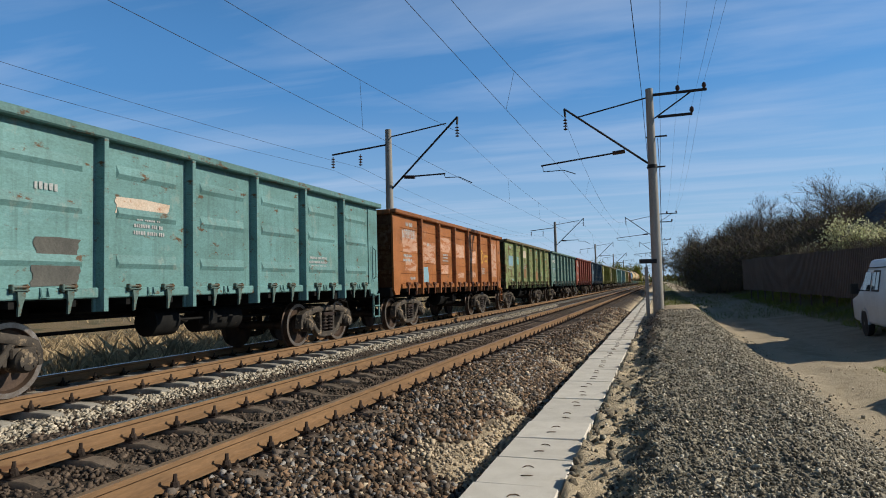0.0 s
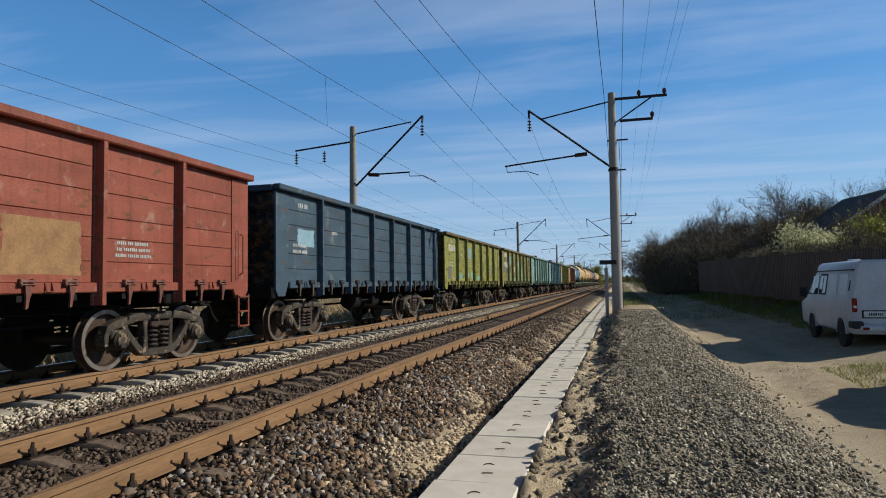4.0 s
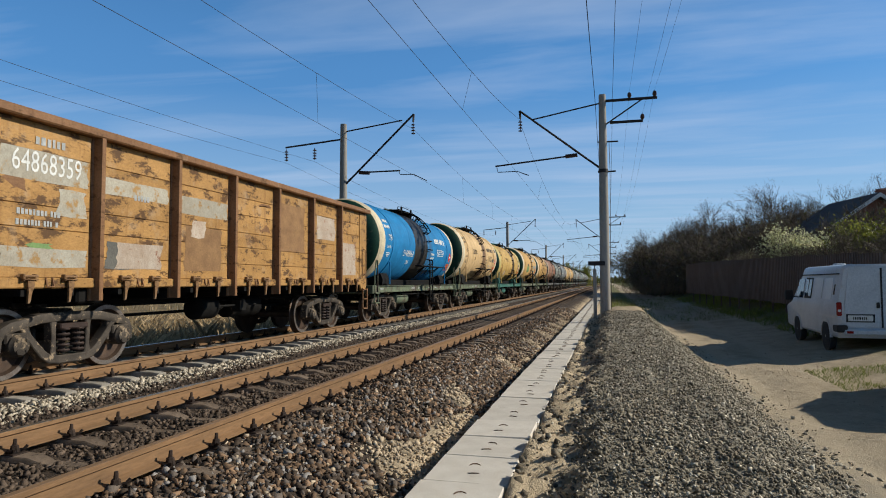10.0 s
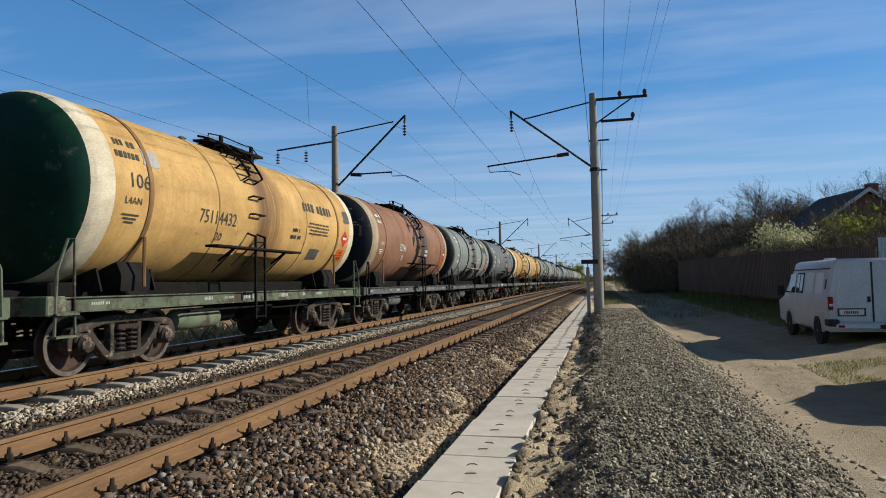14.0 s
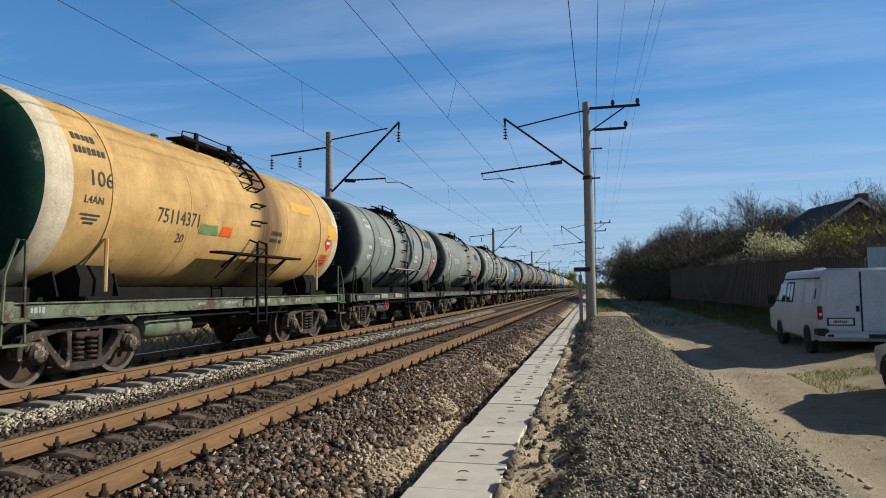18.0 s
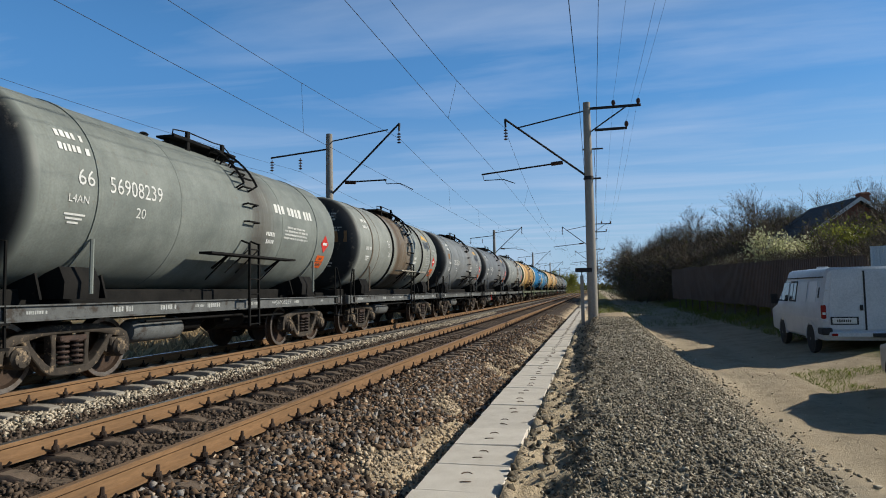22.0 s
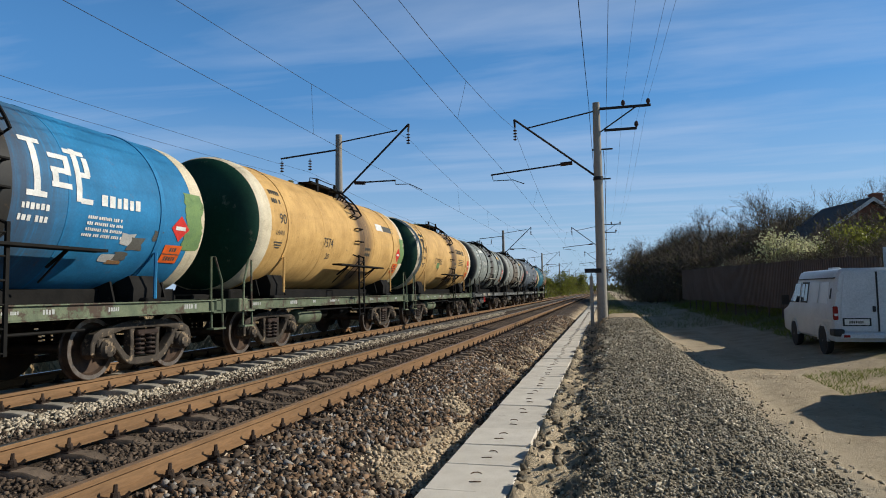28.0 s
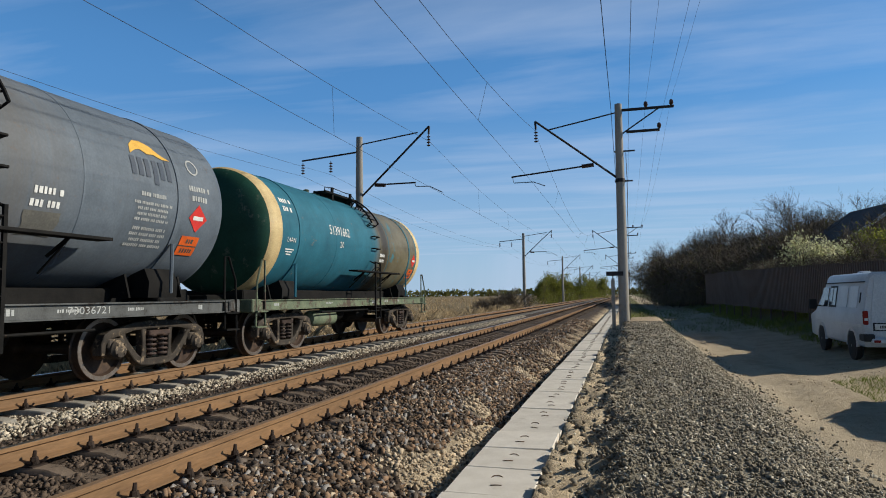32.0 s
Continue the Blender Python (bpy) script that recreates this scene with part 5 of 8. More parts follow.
def rung_geo(a):
    """A bracket step on the barrel at angle a."""
    c, s = math.cos(a), math.sin(a)
    r0, r1 = TR - 0.01, TR + 0.12
    g = Geo()
    for y in (-0.2, 0.2):
        g.tube((r0 * c, y, TZ + r0 * s), (r1 * c, y, TZ + r1 * s), 0.02, 5)
    return g.tube((r1 * c, -0.21, TZ + r1 * s), (r1 * c, 0.21, TZ + r1 * s), 0.022, 5)


def over_barrel(a, r):
    return (r * math.cos(radians(a)), TZ + r * math.sin(radians(a)))


def ladder_rail_geo(y):
    """One side of the upper ladder, bent over the barrel, with its two feet."""
    g = Geo().pipe([(x, y, z) for x, z in [over_barrel(a, TR + 0.2) for a in range(26, 84, 6)]], 0.026, 5)
    for a in (26, 56):
        (x0, z0), (x1, z1) = over_barrel(a, TR), over_barrel(a, TR + 0.2)
        g.tube((x0, y, z0), (x1, y, z1), 0.018, 5)
    return g


def on_dome():
    """Maps (across, up) onto the front end of the barrel, read from ahead."""
    def put(u, v):
        r = min(TR * 0.95, math.hypot(u, v - TZ))
        return (u, -(TL + TD * (1 - (r / TR) ** 2.6) ** (1 / 2.3)) - 0.008, v)
    return put


def end_writing(car, seed, plate):
    g = Geo()
    put = on_dome()
    put_bars(g, put, 0.45, 3.75, 0.8, 3, 0.055, seed + 11)
    put_bars(g, put, 0.5, 3.3, 1.1, 2, 0.05, seed + 12)
    put_bars(g, put, 0.35, 2.75, 0.6, 2, 0.06, seed + 13)
    put_bars(g, put, 0.3, 2.2, 0.9, 2, 0.05, seed + 14)
    tagged(part("end_writing", g, M_GREYL, car, "small white marks on the tank end"), kind="stuff")
    if plate:
        part("end_plate", put_rect(Geo(), on_dome(), 0.75, 1.15, 2.85, 3.2, 4), M_BRICKP, car, "rust-red plate on the tank end")


def rail_geo(side):
    """Two short posts beside the hatch and a low bent handrail."""
    g = Geo()
    for y in (-0.62, 0.62):
        g.box(side * 0.7 - 0.03, side * 0.7 + 0.03, y - 0.05, y + 0.05, 4.1, 4.56, 0.008)
    g.pipe([(side * 0.7, -1.1, 4.38), (side * 0.7, -1.08, 4.50), (side * 0.7, -0.62, 4.55), (side * 0.7, 0.3, 4.53), (side * 0.7, 0.62, 4.55), (side * 0.7, 0.9, 4.42)], 0.014, 5)
    return g


def end_rail_geo():
    """Handrails and step at one corner of the platform."""
    g = Geo().pipe([(1.38, 5.3, 1.3), (1.38, 5.3, 2.0), (1.38, 5.42, 2.0), (1.4, 5.62, 1.55), (1.4, 5.66, 0.62)], 0.022, 6)
    g.tube((1.38, 5.3, 1.3), (1.4, 5.3, 0.62), 0.022, 6)
    for z in (0.64, 0.95):
        g.box(1.30, 1.46, 5.28, 5.68, z - 0.015, z + 0.015)
    return g


def fit_on(r=TR + 0.0085):
    return on_barrel(r, TZ)


def hazard(car, u, v, tilt=0.0):
    put = fit_on(TR + 0.0105)
    part("hazard_diamond", put_poly(Geo(), put, [(u - 0.24, v + 0.32), (u, v + 0.08), (u + 0.24, v + 0.32), (u, v + 0.56)]), M_REDP, car, "red warning diamond")
    part("diamond_field", put_poly(Geo(), fit_on(TR + 0.0125), [(u - 0.13, v + 0.29), (u + 0.13, v + 0.29), (u + 0.13, v + 0.36), (u - 0.13, v + 0.36)]), M_WHITE, car)
    pl = part("hazard_plate", put_rect(Geo(), put, u - 0.3, u + 0.16, v - 0.36, v + 0.0), M_ORANGE, car, "orange hazard number plate")
    g = put_rect(Geo(), fit_on(TR + 0.0125), u - 0.3, u + 0.16, v - 0.19, v - 0.17, 1)
    put_bars(g, fit_on(TR + 0.0125), u - 0.07, v - 0.09, 0.2, 1, 0.09, 4)
    put_bars(g, fit_on(TR + 0.0125), u - 0.07, v - 0.27, 0.3, 1, 0.09, 5)
    tagged(part("plate_mark", g, M_BLACKL, pl), kind="stuff")


BARREL_PARTS = ("barrel", "end_dome", "end_ring", "strap", "saddle", "weld_seam", "painted_band", "filling_dome", "safety_valve", "walkway", "walkway_rail", "ladder", "barrel_step", "ladder_rail", "ladder_rung",
                "step_board", "board_bracket", "wagon_number", "small_writing", "owner_writing", "hazard_diamond", "diamond_field", "hazard_plate", "paint_patch", "emblem")


def tank(y0, label, col, dome, frame, seed, rim=None, stain=(0.07, 0.05, 0.04), amount=0.9, band=None, number="", ink=M_WHITE,
         rings=False, logo="", sign=True, peel=None, peel_at=0.6, code="", red_wheel=False, extra=(), num_u=-1.9, num_v=2.6, stripe=None, old=False, bands=(), lad=None):
    ladder_y = lad if lad is not None else -0.53 if rings else 0.66 if old else 0.45
    col = tuple(c * 0.86 for c in col)
    if band is None:
        band = (ladder_y + 0.1, ladder_y + 1.2)
    car = thing("tank_wagon", pose(XF, y0, ZF), label, "tank wagon", "train wagons")
    skin = tank_paint(f"barrel_paint_{seed}", col, 0.72, stain, amount, band, 0.6 if rim is None else 0.66, seed * 2.3, peel, peel_at)
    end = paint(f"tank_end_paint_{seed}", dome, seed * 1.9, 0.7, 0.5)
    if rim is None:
        # the black of the front end fades into the barrel colour over the shoulder
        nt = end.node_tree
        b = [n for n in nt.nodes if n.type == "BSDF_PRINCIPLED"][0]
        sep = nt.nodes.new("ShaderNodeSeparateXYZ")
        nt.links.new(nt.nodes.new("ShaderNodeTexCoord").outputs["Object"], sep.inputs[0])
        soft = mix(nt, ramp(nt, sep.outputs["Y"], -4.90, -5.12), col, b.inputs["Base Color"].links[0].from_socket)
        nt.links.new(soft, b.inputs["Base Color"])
    part("barrel", cached("barrel", barrel_geo), skin, car)
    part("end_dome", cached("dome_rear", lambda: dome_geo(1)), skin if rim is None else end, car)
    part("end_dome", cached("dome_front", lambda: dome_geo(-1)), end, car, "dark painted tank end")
    if rim:
        rim_m = paint(f"tank_rim_paint_{seed}", rim, seed * 1.1, 0.66, 0.6)
        for s in (-1, 1):
            part("end_ring", cached(f"end_ring{s}", lambda: Geo().lathe([(s * a, r + 0.004) for a, r in [(4.66, TR)] + dome_prof()[:4]], 64, "y", (0, 0, TZ), False)), rim_m, car, "pale painted rim")
    for y in (-3.85, 3.85):
        part("strap", cached("strap", strap_geo), skin, car, "", pose(0, y, 0))
        part("saddle", cached("saddle", saddle_geo), M_TEALFRAME if frame is M_TEALFRAME else M_UNDER, car, "", pose(0, y, 0))
    for y in ((-1.9, 1.9) if not rings else (-3.2, 0.0)):
        part("weld_seam", cached("seam", seam_geo), skin, car, "", pose(0, y, 0))
    if rings:
        for y in (-1.7, 2.35):
            part("stiffening_ring", cached("ring", ring_geo), M_UNDER, car, "dark raised ring", pose(0, y, 0))
    if stripe:
        part("painted_band", Geo().lathe([(stripe[1], TR + 0.003), ((stripe[1] + stripe[2]) / 2, TR + 0.003), (stripe[2], TR + 0.003)], 64, "y", (0, 0, TZ), False), stripe[0], car, "dark spill band round the barrel")
    for mat_, u0, u1 in bands:
        part("painted_band", Geo().lathe([(u0, TR + 0.0025), ((u0 + u1) / 2, TR + 0.0025), (u1, TR + 0.0025)], 64, "y", (0, 0, TZ), False), mat_, car, "repainted band round the barrel")
    # filling dome and walkway
    part("filling_dome", cached("filling_dome", lambda: Geo().lathe([(4.2, 0.36), (4.42, 0.36), (4.44, 0.4), (4.48, 0.4), (4.52, 0.2), (4.55, 0.06)], 20, "z")), frame, car)
    part("safety_valve", cached("valve_top", lambda: Geo().lathe([(4.2, 0.08), (4.36, 0.08), (4.37, 0.10), (4.41, 0.05)], 10, "z", (0.25, -1.35, 0))), frame, car)
    part("walkway", cached("walkway", lambda: Geo().box(-0.72, -0.34, -1.1, 1.1, 4.355, 4.395).box(0.34, 0.72, -1.1, 1.1, 4.355, 4.395).box(0.70, 0.74, -1.1, 1.1, 4.35, 4.41)
                                           .box(-0.6, -0.55, -1.0, 1.0, 4.2, 4.36).box(0.5, 0.55, -1.0, 1.0, 4.2, 4.36)), M_UNDER, car)
    for s in (-1, 1):
        part("walkway_rail", cached(f"wrail{s}", lambda: rail_geo(s)), M_UNDER, car)
    ly = ladder_y
    part("ladder", cached("tank_ladder", ladder_side_geo), M_UNDER, car, "", pose(0, ly, 0))
    for k in range(6):
        part("barrel_step", cached(f"rung{k}", lambda: rung_geo(radians(-2 + 13.5 * k))), M_UNDER, car, "", pose(0, ly, 0))
    for y in (-0.26, 0.26):
        part("ladder_rail", cached(f"ladder_rail{y}", lambda: ladder_rail_geo(y)), M_UNDER, car, "", pose(0, ly, 0))
    for a in range(32, 82, 10):
        x, z = over_barrel(a, TR + 0.16)
        part("ladder_rung", cached("ladder_rung", lambda: Geo().box(-0.03, 0.03, -0.26, 0.26, -0.012, 0.012)), M_UNDER, car, "", pose(x, ly, z))
    part("step_board", cached("step_board", lambda: Geo().box(1.42, 1.70, -1.72, 1.72, 2.04, 2.085, 0.006)), M_BOARD if rings else M_UNDER, car, "", pose(0, ladder_y + 0.05, 0))
    for y in (ladder_y - 1.0, ladder_y + 1.1):
        part("board_bracket", cached("bracket", lambda: Geo().tube((1.64, 0, 2.06), (1.26, 0, 1.80), 0.025, 5).tube((1.66, 0, 2.06), (1.12, 0, 1.58), 0.015, 5)), M_UNDER, car, "", pose(0, y, 0))
    # frame
    beam = M_GREYFRAME if frame is M_UNDER else frame
    part("centre_sill", cached("tank_sill", lambda: Geo().box(-0.3, 0.3, -5.75, 5.75, 0.9, 1.3, 0.03)), M_UNDER, car)
    for turn in (0, 180):
        m = pose(0, 0, 0, 0, 0, turn)
        part("side_beam", cached("side_beam", lambda: Geo().box(1.28, 1.36, -5.6, 5.6, 0.98, 1.17, 0.008).box(1.22, 1.40, -5.6, 5.6, 1.165, 1.185).box(1.22, 1.40, -5.6, 5.6, 0.965, 0.985)), beam, car, "", m)
        part("end_platform", cached("end_platform", lambda: Geo().box(-1.4, 1.4, 5.45, 5.78, 0.93, 1.20, 0.02)), beam, car, "", m)
        part("corner_rail", cached("corner_rail", end_rail_geo), frame, car, "", m)
        part("corner_rail", cached("corner_rail_m", lambda: mirrored(end_rail_geo())), frame, car, "", m)
        part("bogie_beam", cached("bogie_beam", lambda: Geo().box(-1.3, 1.3, 3.65, 4.15, 0.98, 1.25, 0.03)), M_UNDER, car, "", m)
    part("deck", cached("tank_deck", lambda: Geo().box(-1.22, 1.22, -5.45, 5.45, 1.12, 1.16, 0.01).box(-0.75, 0.75, -5.1, 5.1, 1.155, 1.40, 0.03)), M_UNDER, car, "black deck and cradle beam under the barrel")
    part("air_tank", cached("air_tank", lambda: Geo().lathe([(-0.7, 0.04), (-0.66, 0.16), (-0.58, 0.2), (0.58, 0.2), (0.66, 0.16), (0.7, 0.04)], 16, "y", (1.0, -2.0, 0.70))), beam, car, "grey air tank under the frame")
    part("brake_pipe", cached("frame_pipe", lambda: Geo().pipe([(1.32, -2.6, 0.86), (1.32, 0.4, 0.86), (1.24, 0.6, 0.80), (1.24, 2.4, 0.80)], 0.022, 6)), M_UNDER, car)
    part("drain_valve", cached("drain", lambda: Geo().tube((0, 0.2, 1.45), (0, 0.2, 0.75), 0.12, 12).tube((0, 0.2, 0.8), (0, 0.2, 0.72), 0.17, 12)), M_UNDER, car)
    if red_wheel:
        hw = Geo().torus((1.3, -2.0, 0.82), 0.2, 0.018, "x", 20, 6)
        for a in range(3):
            hw.tube((1.3, -2.0 - 0.2 * math.cos(a * 1.047), 0.82 - 0.2 * math.sin(a * 1.047)), (1.3, -2.0 + 0.2 * math.cos(a * 1.047), 0.82 + 0.2 * math.sin(a * 1.047)), 0.012, 5)
        part("hand_wheel", hw, M_REDP, car, "red brake hand wheel")
        part("equipment_box", Geo().box(1.2, 1.42, -2.9, -2.2, 1.0, 1.16, 0.02), M_BOARD, car)
        part("equipment_box", Geo().box(1.2, 1.42, -1.3, -0.4, 1.0, 1.16, 0.02), M_BOARD, car)
    if frame is M_UNDER:
        end_writing(car, seed, seed % 2 == 0)
    rng = random.Random(seed)
    g = Geo()
    for u in (-4.9, -3.2, -2.2, -1.2, -0.5, 0.9, 1.8, 2.9, 4.6):
        if rng.random() < 0.75:
            w = rng.uniform(0.12, 0.5)
            put_bars(g, on_side(1.3625), u + rng.uniform(-0.2, 0.2), 1.08, w, 1, rng.choice((0.05, 0.07, 0.09)), seed + int(u * 3))
    if number and frame is M_UNDER:
        put_text(g, on_side(1.3635), number, 0.15, 2.2, 1.075, 1.3)
    tagged(part("frame_mark", g, M_GREYL, car, "white marks stencilled on the frame"), kind="stuff")
    brake_gear(car, 2.6)
    couplers(car, 6.01)
    running_gear(car, 7.8, y0)
    # writing
    put = fit_on()
    if number:
        part("wagon_number", put_text(Geo(), put, number, 0.36, num_u, num_v, 0.86), ink, car, "painted wagon number")
    g = Geo()
    put_bars(g, put, -4.3, 3.62, 0.55, 2, 0.13, seed)
    if code:
        put_text(g, put, code, 0.34, -4.12, 2.98)
    put_text(g, put, "L4AN", 0.16, -4.25, 2.66) if rim or code else put_bars(g, put, -4.25, 2.7, 0.5, 1, 0.12, seed + 1)
    for k, w in enumerate((0.19, 0.15, 0.10)):
        put_rect(g, put, -4.28 - w, -4.28 + w, 2.42 - 0.06 * k, 2.45 - 0.06 * k, 1)
    put_text(g, put, "20", 0.24, num_u + 0.1, num_v - 0.36)
    put_bars(g, put, 1.35, 2.62, 0.5, 2, 0.1, seed + 3)
    part("small_writing", g, ink, car, "painted marks")["kind"] = "stuff"
    if logo == "fox":
        arc = [(2.84, 3.46), (2.88, 3.62), (3.0, 3.73), (3.17, 3.76), (3.36, 3.70), (3.52, 3.58), (3.74, 3.50), (3.55, 3.49), (3.38, 3.54), (3.22, 3.52), (3.1, 3.58), (2.98, 3.55)]
        part("emblem", put_poly(Geo(), put, arc), M_GOLD, car, "golden curved emblem")
        g = Geo()
        for a, w, v0, v1 in ((2.80, 0.10, 3.12, 3.42), (2.95, 0.10, 3.12, 3.42), (3.10, 0.10, 3.12, 3.42), (3.27, 0.10, 3.02, 3.42), (3.42, 0.10, 3.12, 3.42), (3.58, 0.10, 3.12, 3.48)):
            put_rect(g, put, a, a + w, v0, v1, 2)
        tagged(part("emblem_bars", g, M_NAVYL, car, "dark plain emblem bars"), kind="stuff")
        g = Geo()
        put_bars(g, put, 3.25, 2.84, 0.62, 1, 0.07, seed + 6)
        put_bars(g, put, 3.25, 2.70, 0.85, 4, 0.05, seed + 7)
        put_bars(g, put, 3.25, 2.30, 0.95, 4, 0.055, seed + 8)
        put_bars(g, put, 4.35, 3.1, 0.5, 2, 0.1, seed + 9)
        for k in range(14):
            c0, c1 = k * 0.4488, (k + 1) * 0.4488
            put_poly(g, put, [(4.3 + r * math.cos(c), 3.5 + r * math.sin(c)) for r, c in ((0.12, c0), (0.15, c0), (0.15, c1), (0.12, c1))])
        tagged(part("owner_writing", g, M_GREYL, car, "pale stencilled owner's marks"), kind="stuff")
        if frame is M_UNDER and not rings:
            part("paint_patch", put_rag(Geo(), fit_on(TR + 0.007), 1.05, 1.55, 2.0, 2.35, seed * 9), M_DARKP, car, "dark patch below the step board")
    elif logo == "name":
        g = Geo()
        put_bars(g, put, 2.55, 3.25, 2.2, 1, 0.26, seed + 7)
        put_bars(g, put, 2.6, 2.85, 1.3, 4, 0.05, seed + 8)
        tagged(part("owner_writing", g, ink, car, "faded owner's lettering"), kind="stuff")
    elif logo == "letters":
        g = Geo()
        for a, v0, v1 in ((1.32, 2.78, 3.62), (1.62, 2.95, 3.2), (1.84, 3.15, 3.42), (2.02, 2.78, 3.62), (2.2, 3.2, 3.5)):
            put_rect(g, put, a, a + 0.1, v0, v1)
        for u0, u1, v in ((1.2, 1.52, 2.76), (1.2, 1.52, 3.56), (1.6, 1.94, 2.94), (1.6, 1.94, 3.16), (1.6, 1.94, 3.38), (1.9, 2.26, 3.52), (2.05, 2.28, 3.16), (2.1, 2.32, 2.76)):
            put_rect(g, put, u0, u1, v, v + 0.08, 1)
        put_bars(g, put, 2.85, 2.86, 1.0, 1, 0.2, seed + 7)
        put_bars(g, put, 2.6, 2.58, 0.8, 4, 0.055, seed + 8)
        tagged(part("owner_writing", g, M_WHITE, car, "tall white emblem letters"), kind="stuff")
    if sign:
        hazard(car, 4.35, 2.27)
    for k, (mat_, u0, u1, v0, v1) in enumerate(extra):
        part("paint_patch", put_rag(Geo(), fit_on(TR + 0.0066 + 0.0006 * (k % 3)), u0, u1, v0, v1, seed * 17 + k), mat_, car, "repainted patch")
    if old:
        # the older type has a slimmer, lower barrel
        slim = pose(0, 0, -0.018) @ Matrix.Diagonal((0.947, 1, 0.947, 1))
        for ob in car.children:
            if ob.name.split(".")[0] in BARREL_PARTS:
                ob.matrix_basis = slim @ ob.matrix_basis
    return car


BLOCKS = (((-0.2, 0.36), (0.18, 0.36)), ((-0.5, 0.7),))
M_RUSTBLOCK = surface("rust_red_block", (0.24, 0.06, 0.03), (0.15, 0.04, 0.024), 5, 0.85, 0, 0.2, 40, jitter=0.1)


# ---- the train ----
CARS = []
AQUA, BROWN, OLIVE, GREYGREEN, RED = (0.165, 0.325, 0.315), (0.42, 0.155, 0.05), (0.25, 0.30, 0.125), (0.14, 0.235, 0.205), (0.30, 0.085, 0.055)
CREAM, CREAM2, YELLOW, GREY, DGREY, NAVY, BLUE = (0.75, 0.47, 0.175), (0.74, 0.47, 0.185), (0.58, 0.45, 0.11), (0.31, 0.34, 0.315), (0.20, 0.215, 0.22), (0.26, 0.275, 0.28), (0.012, 0.24, 0.55)
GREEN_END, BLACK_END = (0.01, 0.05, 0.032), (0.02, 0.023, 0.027)


